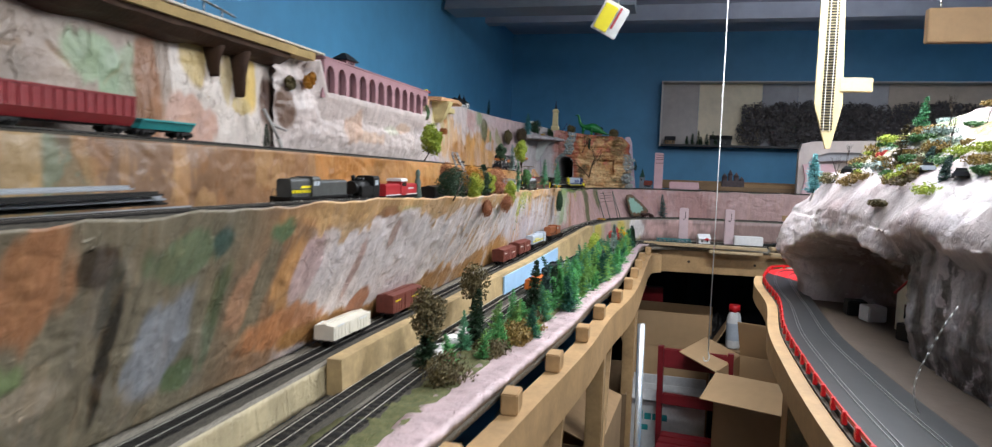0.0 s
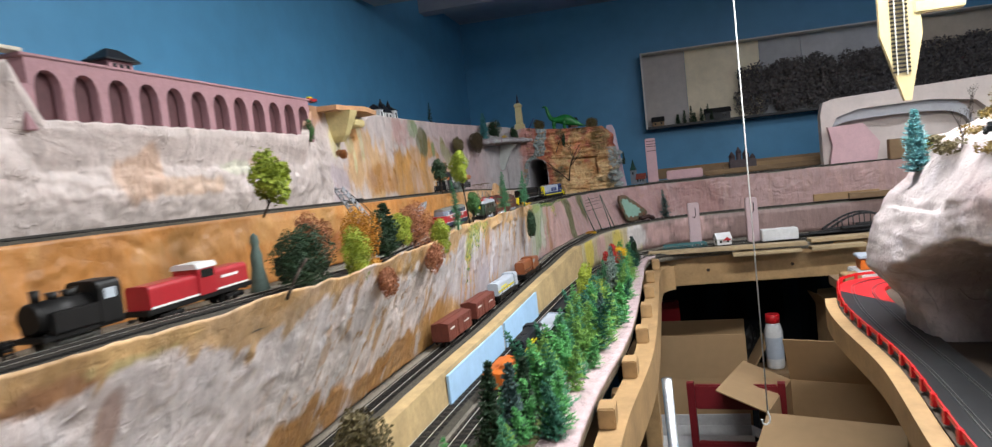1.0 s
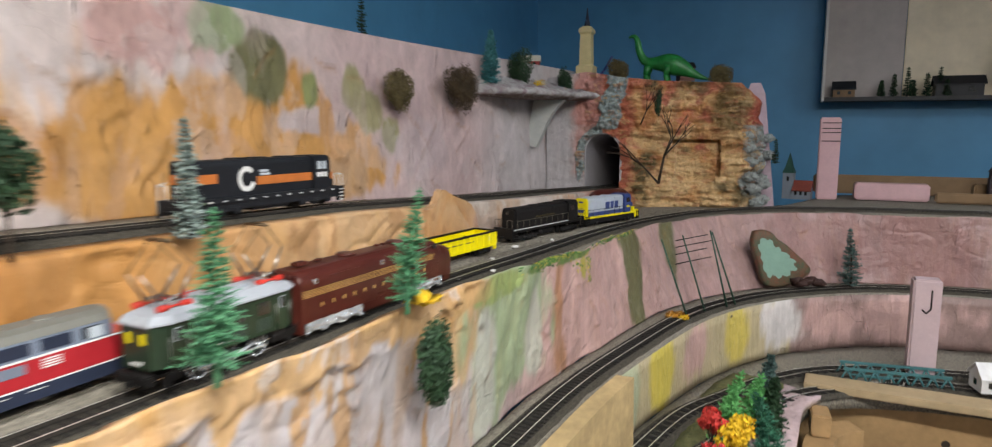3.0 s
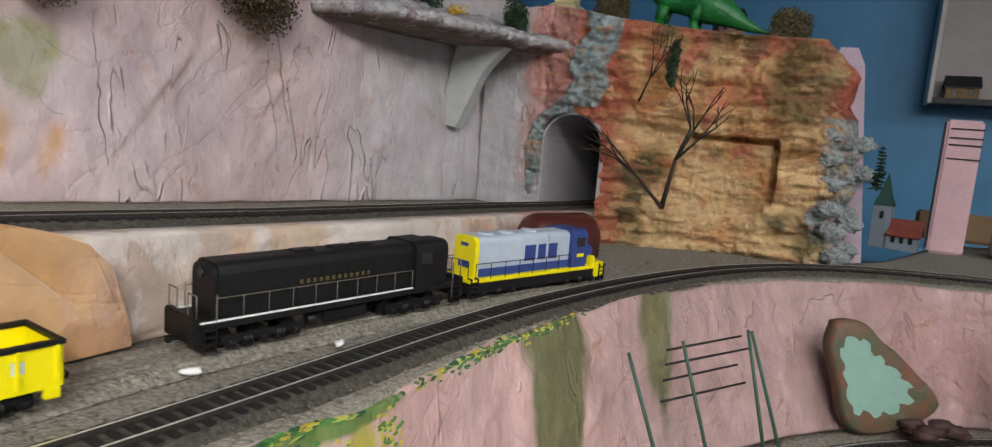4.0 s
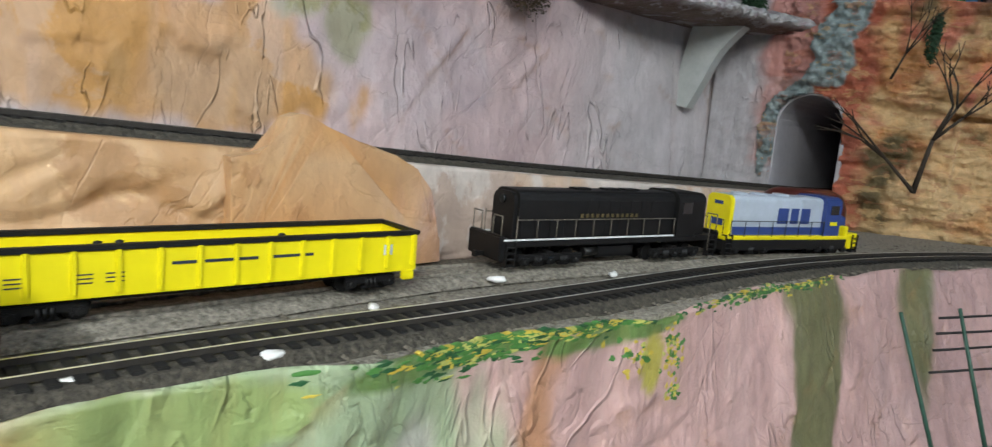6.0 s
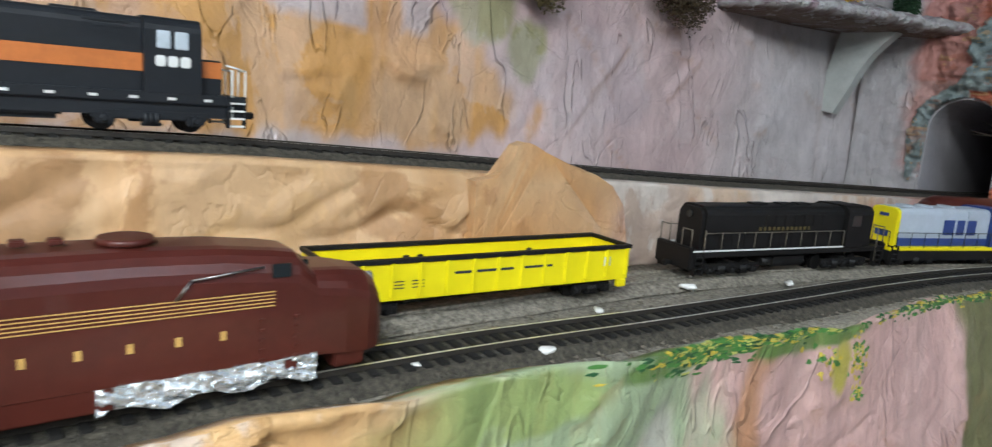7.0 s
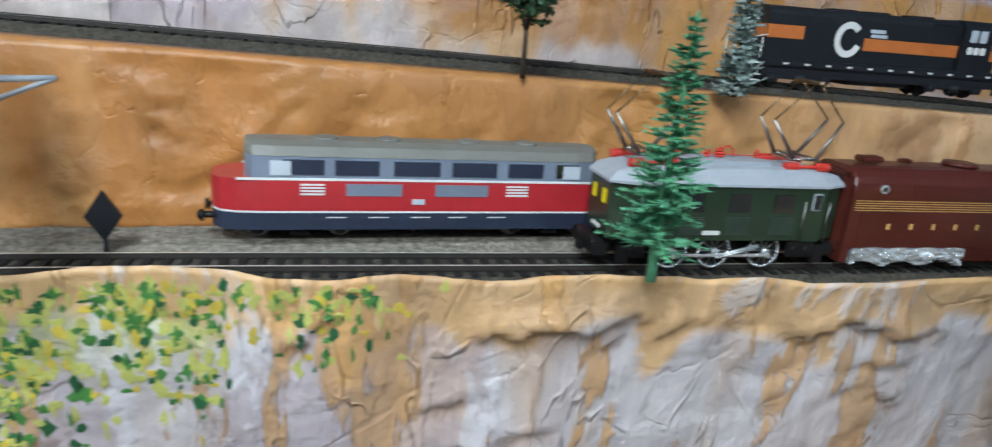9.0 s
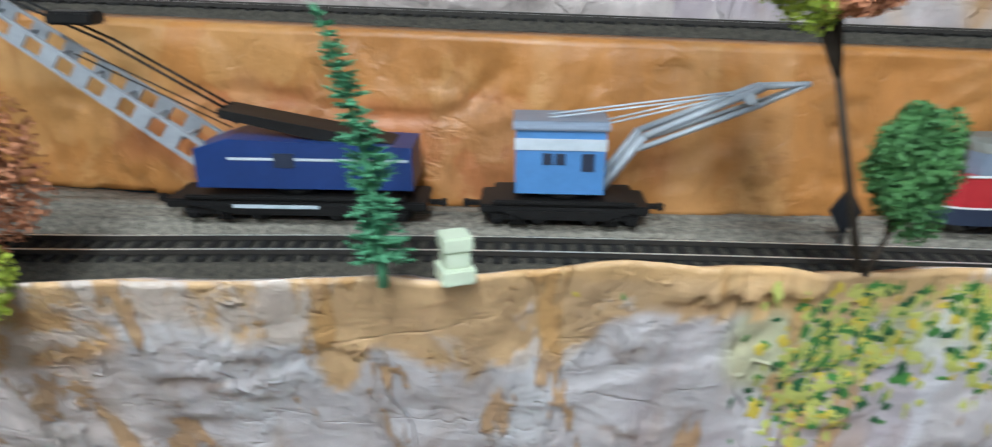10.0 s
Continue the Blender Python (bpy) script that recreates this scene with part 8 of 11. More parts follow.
def block(name, x0, y0, z0, x1, y1, z1, mat, label, category, bevel=0.004, turn=0.0):
    bm = bmesh.new()
    cx, cy = (x0 + x1) / 2, (y0 + y1) / 2
    box(bm, x0 - cx, y0 - cy, 0, x1 - cx, y1 - cy, z1 - z0, bevel)
    for v in bm.verts:
        v.co += V((1, 1, 0.6)) * 0.0012 * noise.noise(v.co * 40 + V((cx * 9, cy * 5, 0)))
    ob = part(name, bm, mat)
    ob.matrix_world = pose(cx, cy, z0, 0, 0, turn)
    return tagged(ob, label, category)


t = thing("foam_tower", pose(0.345, 4.24, 1.428), "tall pink foam block tower with dark bands", "foam block")
bm = bmesh.new()
box(bm, -0.023, -0.018, -0.004, 0.023, 0.018, 0.192, 0.003)
part("column", bm, M_FOAM, t)
for z in (0.135, 0.155, 0.165, 0.178):
    bm = bmesh.new()
    box(bm, -0.018, -0.0195, z, 0.024, 0.0185, z + 0.0022, 0.0006)
    part("band", bm, M_BLK, t)
block("foam_block", 0.405, 4.22, 1.4265, 0.560, 4.27, 1.466, M_FOAM, "long pink foam block on the far deck", "foam block")
block("cardboard_strip", 0.568, 4.205, 1.4265, 1.30, 4.225, 1.450, M_CARD2, "low brown cardboard strip along the far deck", "cardboard")
block("cardboard_strip", 0.32, 4.40, 1.4265, 1.9, 4.42, 1.475, M_CARD2, "brown cardboard strip along the wall", "cardboard")
block("cardboard_strip", 0.66, 4.30, 1.4265, 1.25, 4.33, 1.465, M_CARD, "brown cardboard strip on the far deck", "cardboard")
t = thing("toy_castle", pose(0.735, 4.262, 1.4275) @ Matrix.Scale(1.25, 4), "small dark toy castle on the far deck", "toy")
for k, (x, h, r) in enumerate(((-0.035, 0.075, 0.012), (-0.012, 0.090, 0.010), (0.012, 0.080, 0.012), (0.034, 0.062, 0.011))):
    bm = bmesh.new()
    cyl(bm, (x, 0, 0), (x, 0, h * 0.75), r, r * 0.9, 10)
    cyl(bm, (x, 0, h * 0.75), (x, 0, h), r * 1.1, 0.001, 10)
    part("turret", bm, material("dark_castle_plastic", (0.07, 0.05, 0.055), 0.6, 0, 0.5, 80) if k == 0 else bpy.data.materials["dark_castle_plastic"], t)
bm = bmesh.new()
box(bm, -0.045, -0.012, 0, 0.045, 0.012, 0.045, 0.002)
part("wall", bm, bpy.data.materials["dark_castle_plastic"], t)

# pond, trellis, rubbish and small tree on the corner terrace
def pond(m):
    t = thing("pond_plaque", m, "irregular three-cornered painted pond plaque leaning on the cliff", "model pond")
    ro = [(-0.005, 0.053), (0.012, 0.055), (0.030, 0.049), (0.043, 0.036), (0.060, 0.025), (0.082, 0.006), (0.104, -0.014), (0.108, -0.030), (0.073, -0.048), (0.030, -0.054), (0.008, -0.042), (-0.002, -0.006), (-0.011, 0.030)]
    c = crom([(x, 0, z) for x, z in ro] + [(ro[0][0], 0, ro[0][1])], 44)[:-1]
    ce = V((0.024, 0, 0.0))
    bm = bmesh.new()
    loft(bm, [[p + V((0, 0.006, 0)) for p in c], [p + V((0, -0.004, 0)) for p in c], [ce + (p - ce) * 0.93 + V((0, -0.008, 0)) for p in c], [ce + (p - ce) * (0.62 + 0.09 * math.sin(i * 1.7) + 0.05 * math.sin(i * 0.6)) + V((0, -0.005, 0)) for i, p in enumerate(c)]], smooth=True)
    rim = part("bank", bm, material("red_brown_bank", (0.15, 0.045, 0.027), 0.6, 0, 0.5, 45, 0.7, 120, second=(0.03, 0.09, 0.05)), t)
    bm = bmesh.new()
    loft(bm, [[ce + (p - ce) * 0.73 + V((0, -0.004, 0)) for p in c], [ce + (p - ce) * 0.71 + V((0, -0.0055, 0)) for p in c]], smooth=False)
    part("water", bm, material("pale_green_water", (0.22, 0.36, 0.29), 0.35, 0, 0.12, 40), t)


pond(Matrix.Translation((0.214, 3.742, 1.350)) @ pose(0, 0, 0, -10, 0, 36))
for i, (x, y, lean) in enumerate(((0.088, 3.495, 10), (0.110, 3.540, 9), (0.140, 3.590, 7), (0.152, 3.612, 10))):
    bm = bmesh.new()
    cyl(bm, (0, 0, 0), (0, 0, 0.134), 0.0017, 0.0012, 8)
    ob = part("green_stake", bm, material("dark_green_stake", (0.03, 0.08, 0.055), 0.6, 0, 0.3, 80) if i == 0 else bpy.data.materials["dark_green_stake"])
    ob.matrix_world = pose(x + 0.036, y - 0.014, 1.294, -4, -lean * 2.0, 40)
    tagged(ob, "thin green stake leaning against the cliff", "stake", "green stakes")
for i, z in enumerate((1.400, 1.388, 1.372, 1.411)):
    bm = bmesh.new()
    cyl(bm, (0, -0.044, 0), (0, 0.044 - 0.012 * (i % 2), 0.004), 0.0009, 0.0008, 6)
    ob = part("wire_rung", bm, M_BLK)
    ob.matrix_world = pose(0.122, 3.548, z, 0, 0, -34)
    tagged(ob, "thin dark wire tied across the stakes", "wire", "wires")
conifer(pose(0.378, 3.810, 1.297), 0.112, 0.024, F_FROST, "frosted dark conifer on the corner terrace", (-0.008, 0.0), 20, 14, 4, 0.04, seed=31, tip=0.0013)
bm = bmesh.new()
for k in range(9):
    rd = random.Random(k)
    c = V((rd.uniform(-0.03, 0.03), rd.uniform(-0.01, 0.01), 0.006 + rd.uniform(0, 0.012)))
    blob(bm, c, 0.010, (1.3, 0.8, 0.6), 0.6, 2, 2, 0, k)
ob = part("scrap_heap", bm, material("dark_brown_scrap", (0.05, 0.022, 0.018), 0.7, 0, 0.5, 90))
ob.matrix_world = pose(0.305, 3.772, 1.296, 0, 0, 30)
tagged(ob, "dark brown scrap heap beside the pond", "scrap heap")
bush(pose(0.105, 3.475, 1.293), 0.012, F_AMBER, "small orange and yellow flock tuft on the terrace", (1.2, 1, 0.7), 4, 80, 0.0016, 32)
bush(pose(0.122, 3.468, 1.293), 0.009, F_YELLOW, "small yellow flock tuft on the terrace", (1.2, 1, 0.7), 3, 80, 0.0016, 33)

# ---- upper line, viaduct and white rock ----
M_VIA = material("mauve_viaduct_plaster", (0.36, 0.20, 0.22), 0.7, 0, 0.18, 30, 0.4, 140)
M_VIAD = material("dark_maroon_recess", (0.085, 0.032, 0.036), 0.7, 0, 0.3, 30)
M_MUST = material("mustard_plaster", (0.40, 0.28, 0.11), 0.7, 0, 0.3, 22, 0.6, 90)
M_STRIP = material("pale_wood_strip", (0.62, 0.56, 0.46), 0.6, 0, 0.2, 30)


def viaduct(y0, y1, x, z0, z1, n):
    t = thing("viaduct", pose(x, y0, z0), "mauve plaster viaduct wall with tall round arches", "model viaduct")
    w, h = (y1 - y0) / n, z1 - z0
    r = w * 0.335
    spring = h - 0.012 - r
    pl = [(0, h), (0, spring), (w / 2 - r, spring)] + [(w / 2 - r * math.cos(math.pi * k / 12), spring + r * 1.0 * math.sin(math.pi * k / 12)) for k in range(1, 12)] + [(w / 2 + r, spring), (w, spring), (w, h)]
    bm = bmesh.new()
    loft(bm, [[V((0.012, y, z)) for y, z in pl], [V((-0.016, y, z)) for y, z in pl]])
    bmesh.ops.recalc_face_normals(bm, faces=bm.faces)
    head = part("arch_head", bm, M_VIA, t)
    bm = bmesh.new()
    box(bm, -0.016, -(w / 2 - r), 0, 0.0125, w / 2 - r, spring + 0.001, 0.0012)
    pier = part("pier", bm, M_VIA, t)
    # back of each arch, a darker maroon than the piers
    bm = bmesh.new()
    box(bm, -0.012, w / 2 - r - 0.002, 0, 0.001, w / 2 + r + 0.002, h - 0.006)
    rec = part("recess", bm, M_VIAD, t, "dark maroon recess behind an arch")
    for k in range(1, n):
        for src, nm in ((head, "arch_head"), (pier, "pier"), (rec, "recess")):
            ob = new(nm, src.data)
            ob.parent = t
            ob.matrix_local = Matrix.Translation((0, k * w, 0))
    ob = new("pier", pier.data)
    ob.parent = t
    ob.matrix_local = Matrix.Translation((0, n * w, 0))
    bm = bmesh.new()
    box(bm, -0.020, -0.006, h, 0.014, y1 - y0 + 0.006, h + 0.004, 0.001)
    part("coping", bm, M_VIA, t)


viaduct(1.640, 2.275, -0.318, 1.645, 1.724, 12)


def white_rock():
    """Rugged white plaster rock between the high ledge and the viaduct's foot."""
    nu, nv = 190, 52
    verts, cols, faces = [], [], []
    for i in range(nu + 1):
        y = 1.50 + 0.90 * i / nu
        zb = lerp_at(ZL, y) - 0.004
        zt = lerp_at([(1.50, 1.705), (1.615, 1.716), (1.650, 1.657), (2.25, 1.657), (2.28, 1.71), (2.33, 1.69), (2.40, 1.60)], y)
        for j in range(nv + 1):
            v = j / nv
            z = zb + (zt - zb) * v
            out = 0.010 + 0.022 * math.sin(math.pi * min(1, v * 1.12)) * min(1, (y - 1.5) / 0.08, (2.40 - y) / 0.12)
            step = fbm(V((y * 5, 3.0, z * 34 + y * 4)), 4)
            out += 0.006 * step * min(1, v * 3) * (0.25 + 0.75 * v)
            crack = abs(fbm(V((y * 6, 7.0, z * 30)), 2))
            out -= 0.016 * max(0, 0.045 - crack) * 14 * v * v
            out += 0.004 * fbm(V((y * 40, z * 40, 1)), 4)
            x = -0.345 + out
            if 1.61 < y < 2.28:
                x = max(x, -0.345 + 0.0425 * min(1, v / 0.93) + 0.002 * step)
                z += 0.003 * fbm(V((y * 60, 2, 5)), 3) * (v > 0.9)
            verts.append(V((x, y, z)))
            c = paint_at(y, z, (0.62, 0.535, 0.505), [(2.30, 1.705, 0.07, 0.022, (0.46, 0.25, 0.14)), (2.27, 1.69, 0.03, 0.02, (0.50, 0.29, 0.18)), (1.80, 1.595, 0.05, 0.035, (0.62, 0.44, 0.34)), (1.90, 1.575, 0.07, 0.016, (0.62, 0.46, 0.36)), (2.02, 1.60, 0.05, 0.012, (0.60, 0.58, 0.48)), (2.10, 1.61, 0.05, 0.012, (0.60, 0.44, 0.34)), (1.522, 1.615, 0.030, 0.045, (0.17, 0.10, 0.07))], 5.0)
            cols.append((*c, 1))
    m = nv + 1
    k0 = len(verts)
    for i in range(nu):
        for j in range(nv):
            faces.append((i * m + j, (i + 1) * m + j, (i + 1) * m + j + 1, i * m + j + 1))
    for i in range(nu + 1):
        verts.append(V((-0.372, verts[i * m + nv].y, verts[i * m + nv].z)))
        cols.append((0.6, 0.55, 0.5, 1))
        if i:
            faces.append((i * m - m + nv, i * m + nv, k0 + i, k0 + i - 1))
    ob = mesh_ob("white_rock", verts, faces, PLASTER, None, True, "", cols)
    tagged(ob, "rugged white plaster rock below the viaduct", "rock", kind="structure")


white_rock()


M_UMBER = material("dark_brown_plaster", (0.058, 0.028, 0.015), 0.65, 0, 0.4, 26, 0.6, 90)


def bracket(y, w, z0, z1, x=-0.318, mat=M_UMBER, label="dark brown triangular plaster gusset under the plateau edge"):
    bm = bmesh.new()
    rows = []
    for k in range(9):
        f = k / 8
        half, deep = w / 2 * (0.16 + 0.84 * f ** 0.85), 0.003 + 0.017 * f ** 1.3
        yc = y + (1 - f) * w * 0.06
        rows.append([V((x - 0.03, yc - half, z0 + (z1 - z0) * f)), V((x + deep - 0.006, yc - half, z0 + (z1 - z0) * f)), V((x + deep, yc - half * 0.3, z0 + (z1 - z0) * f)), V((x + deep - 0.012, yc + half, z0 + (z1 - z0) * f)), V((x - 0.03, yc + half, z0 + (z1 - z0) * f))])
    loft(bm, rows)
    for v in bm.verts:
        v.co += noise.noise_vector(v.co * 70) * 0.0024
    bmesh.ops.recalc_face_normals(bm, faces=bm.faces)
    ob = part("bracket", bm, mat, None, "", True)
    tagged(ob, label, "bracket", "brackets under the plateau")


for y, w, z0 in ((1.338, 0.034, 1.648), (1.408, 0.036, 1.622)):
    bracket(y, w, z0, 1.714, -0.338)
# dark band modelled in place of the shade below the plateau's lip
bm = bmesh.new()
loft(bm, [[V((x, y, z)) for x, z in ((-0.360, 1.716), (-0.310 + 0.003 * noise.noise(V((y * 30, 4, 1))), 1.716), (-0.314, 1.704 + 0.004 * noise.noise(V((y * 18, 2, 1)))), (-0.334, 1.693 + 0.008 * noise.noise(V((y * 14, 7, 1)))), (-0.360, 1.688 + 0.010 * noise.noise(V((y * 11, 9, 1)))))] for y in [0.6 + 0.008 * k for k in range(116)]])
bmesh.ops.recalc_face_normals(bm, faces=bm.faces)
tagged(part("plateau_soffit", bm, M_UMBER), "ragged dark brown band for the shade under the plateau's lip", "ledge", kind="structure")
M_PALEY = material("pale_yellow_plaster", (0.60, 0.50, 0.24), 0.6, 0, 0.25, 30, 0.5, 90)
bm = bmesh.new()
loft(bm, [[V((x0, y0, z)), V((x1, y0 + 0.002, z)), V((x1, y1 - 0.002, z)), V((x0, y1, z))] for z, x0, x1, y0, y1 in ((1.650, -0.352, -0.326, 2.452, 2.470), (1.664, -0.352, -0.314, 2.446, 2.472), (1.700, -0.352, -0.296, 2.438, 2.476), (1.7155, -0.352, -0.290, 2.434, 2.478))])
for v in bm.verts:
    v.co += noise.noise_vector(v.co * 50) * 0.0015
tagged(part("gusset", bm, M_PALEY), "pale yellow plaster gusset under the plateau's lip", "bracket", "brackets under the plateau")
bm = bmesh.new()
box(bm, -0.352, 2.486, 1.684, -0.306, 2.548, 1.701, 0.0025)
tagged(part("plaster_block", bm, M_PALEY), "pale yellow plaster block under the plateau's lip", "bracket", "brackets under the plateau")
bm = bmesh.new()
rg = [V((-0.306 + 0.004 * fbm(V((y * 20, 1, 1)), 2), y, 1.712)) for y in [0.6 + 0.02 * k for k in range(51)]]
loft(bm, [[p, p + V((-0.05, 0, 0)), p + V((-0.05, 0, 0.016)), p + V((0.002, 0, 0.014 + 0.002 * fbm(p * 30, 2)))] for p in rg])
bmesh.ops.recalc_face_normals(bm, faces=bm.faces)
tagged(part("plateau_lip", bm, M_MUST), "mustard plaster lip along the plateau edge", "ledge", kind="structure")
bm = bmesh.new()
box(bm, -0.325, 0.6, 1.7285, -0.305, 1.64, 1.7325, 0.0008)
tagged(part("edge_strip", bm, M_STRIP), "pale wooden strip on the plateau edge", "wood strip")
bm = bmesh.new()
rg = [V((-0.286 - 0.020 * abs(k - 8) / 8 + 0.004 * fbm(V((k, 3, 1)), 2), 2.40 + 0.014 * k, 1.716)) for k in range(17)]
loft(bm, [[p, p + V((-0.07, 0, 0)), p + V((-0.07, 0, 0.012)), p + V((0.002, 0, 0.010 + 0.002 * fbm(p * 30, 2)))] for p in rg])
tagged(part("plateau_lip", bm, material("peach_plaster", (0.56, 0.32, 0.17), 0.7, 0, 0.25, 22, 0.5, 90)), "peach plaster lip along the plateau edge", "ledge", kind="structure")

# amber moss and driftwood beside the viaduct
bush(pose(-0.308, 1.585, 1.662), 0.017, F_AMBER, "amber moss pressed into the white rock", (0.5, 1.0, 1.2), 6, 200, 0.0022, 41)
bush(pose(-0.326, 1.545, 1.655), 0.022, F_OLIVE, "brown moss and stones under the lip", (0.5, 1.1, 0.9), 6, 160, 0.0024, 42)
bush(pose(-0.302, 2.262, 1.652), 0.014, F_MID, "green flock on the viaduct's last arch", (0.5, 0.8, 2.0), 5, 130, 0.0015, 43)
bm = bmesh.new()
for k, (a, b) in enumerate((((0, -0.03, 0.07), (0.012, 0.0, 0.02)), ((0.012, 0.0, 0.02), (0.014, 0.02, -0.02)), ((0.004, -0.015, 0.045), (0.02, 0.014, 0.035)))):
    cyl(bm, a, b, 0.0035, 0.0025, 8)
ob = part("driftwood", bm, material("grey_driftwood", (0.40, 0.38, 0.36), 0.8, 0, 0.3, 60, 0.6, 160))
ob.matrix_world = pose(-0.322, 1.475, 1.535)
tagged(ob, "bleached grey driftwood twig leaning on the rock", "driftwood")
conifer(pose(-0.285, 1.395, lerp_at(ZL, 1.395)), 0.045, 0.008, F_DARK, "small dark conifer on the high ledge", (0, 0), 12, 8, 4, 0.05, seed=44)
t = thing("toy_hut", pose(-0.345, 1.815, 1.7285), "small hut with a dark hipped roof on the viaduct", "model house")
bm = bmesh.new()
box(bm, -0.013, -0.022, 0, 0.013, 0.022, 0.016, 0.0006)
part("wall", bm, M_VIA, t)
bm = bmesh.new()
loft(bm, [[V((s * x, q * y, z)) for x, y in ((-1, -1), (1, -1), (1, 1), (-1, 1))] for s, q, z in ((0.019, 0.031, 0.0155), (0.019, 0.031, 0.0175), (0.003, 0.010, 0.033))])
part("roof", bm, M_CHAR, t, "dark hipped roof")
for y in (-0.012, 0.0, 0.012):
    bm = bmesh.new()
    box(bm, 0.0125, y - 0.003, 0.005, 0.0138, y + 0.003, 0.012)
    part("window", bm, M_GLASS, t)
# foot-bridge rail on the plateau
t = thing("foot_bridge", pose(-0.335, 1.00, 1.7335), "grey metal toy foot-bridge on the plateau edge", "toy bridge")
bm = bmesh.new()
tube_along(bm, [V((0, y, 0.014 + 0.016 * math.sin(math.pi * (y + 0.02) / 0.42))) for y in [0.02 * k for k in range(20)]], 0.002, 6)
part("rail", bm, M_STEEL, t)
for k in range(8):
    bm = bmesh.new()
    y = 0.03 + 0.045 * k
    cyl(bm, (0, y, 0), (0, y, 0.014 + 0.016 * math.sin(math.pi * (y + 0.02) / 0.42)), 0.0015, 0.0015, 6)
    part("post", bm, M_STEEL, t)
bm = bmesh.new()
box(bm, -0.03, 0.0, 0.0, 0.004, 0.38, 0.004, 0.0006)
part("deck", bm, M_CHAR, t)
t = thing("toy_wagon", pose(-0.335, 2.345, 1.730) @ Matrix.Scale(0.6, 4), "red toy wagon with a yellow load on the plateau", "toy")
bm = bmesh.new()
box(bm, -0.012, -0.028, 0.002, 0.012, 0.028, 0.012, 0.001)
part("body", bm, M_RED, t)
bm = bmesh.new()
blob(bm, (0, -0.006, 0.013), 0.012, (0.8, 1.3, 0.6), 0.3, 2, 2)
part("load", bm, M_YELLOW, t)
for y in (-0.018, 0.018):
    bm = bmesh.new()
    cyl(bm, (-0.012, y, 0.003), (0.0125, y, 0.003), 0.003, 0.003, 10)
    part("wheel", bm, M_BLK, t)
# white mansion on the plateau
M_WHW = material("white_plaster_wall", (0.66, 0.66, 0.66), 0.6, 0, 0.15, 60)
t = thing("toy_mansion", pose(-0.405, 2.93, 1.727), "white toy mansion with dark steep roofs on the plateau", "model house")
for y, w, h, d in ((-0.06, 0.030, 0.030, 0.02), (0.0, 0.055, 0.024, 0.018), (0.055, 0.028, 0.034, 0.02)):
    bm = bmesh.new()
    box(bm, -d, y - w / 2, 0, d, y + w / 2, h, 0.0008)
    part("wall", bm, M_WHW, t)
    bm = bmesh.new()
    loft(bm, [[V((s * a, y + q * b, z)) for a, b in ((-1, -1), (1, -1), (1, 1), (-1, 1))] for s, q, z in ((d * 1.15, w * 0.57, h - 0.001), (0.002, w * 0.14, h + w * 0.5))])
    part("roof", bm, M_CHAR, t, "dark steep roof")
    for k in range(2 if w > 0.04 else 1):
        bm = bmesh.new()
        yy = y + (k - 0.5) * w * 0.5 if w > 0.04 else y
        box(bm, d - 0.0004, yy - 0.004, h * 0.35, d + 0.0008, yy + 0.004, h * 0.75)
        part("window", bm, M_GLASS, t)
for y in (-0.03, 0.03):
    bm = bmesh.new()
    cyl(bm, (0.008, y, 0), (0.008, y, 0.042), 0.006, 0.006, 10)
    cyl(bm, (0.008, y, 0.042), (0.008, y, 0.062), 0.0075, 0.0005, 10)
    part("turret", bm, M_CHAR, t)

# ---- rolling stock on the near stretch ----
def hopper_wagon(m, mat, label, L=0.10, h=0.046):
    t = thing("hopper_wagon", m, label, "model train")
    w = 0.0172
    bm = bmesh.new()
    pl = [(-w * 0.55, 0.010), (w * 0.55, 0.010), (w, 0.021), (w, h), (-w, h), (-w, 0.021)]
    hull(bm, -L, L, pl)
    part("body", bm, mat, t)
    for k in range(14):
        x = -L + 0.006 + k * (2 * L - 0.012) / 13
        panel(t, "rib", x - 0.0009, x + 0.0009, 0.0215, h - 0.001, w, mat, 0.0014)
    bm = bmesh.new()
    for s in (-1, 1):
        box(bm, -L, s * w - 0.0012, h - 0.001, L, s * w + 0.0012, h + 0.0016, 0.0004)
        box(bm, s * L - 0.0012, -w, h - 0.001, s * L + 0.0012, w, h + 0.0016, 0.0004)
    part("top_rim", bm, mat, t)
    bm = bmesh.new()
    box(bm, -L, -0.005, 0.0075, L, 0.005, 0.0105)
    part("underframe", bm, M_BLK, t)
    for x in (-L * 0.74, L * 0.74):
        bogie(t, x, 0.012, 0.0050, M_BLK, M_BLK, 2, 0.0125)
    for e in (-1, 1):
        coupler(t, e * L, e)
    return t


hz = lambda y: lerp_at(ZL, y) + 0.007
hopper_wagon(on_track(high, 0.995, hz(0.995)), material("cherry_red_plastic", (0.22, 0.018, 0.022), 0.4, 0, 0.2, 40, coat=0.2), "cherry red ribbed hopper wagon on the high ledge", 0.098, 0.045)
hopper_wagon(on_track(high, 1.152, hz(1.152)), M_TEAL, "low teal open wagon on the high ledge", 0.050, 0.021)
side = SIDING
sz = RZ - 0.0015
old_hood_locomotive(on_track(side, 1.345, sz + grade(1.345)), material('weathered_grey_enamel', (0.075, 0.078, 0.075), 0.5, 0, 0.4, 40), M_YELLOW, 'weathered grey hood diesel with yellow stripe on the siding', 0.092, -0.03, 0.047)
steam_locomotive(on_track(side, 1.502, sz + grade(1.502)) @ Matrix.Scale(1.12, 4))


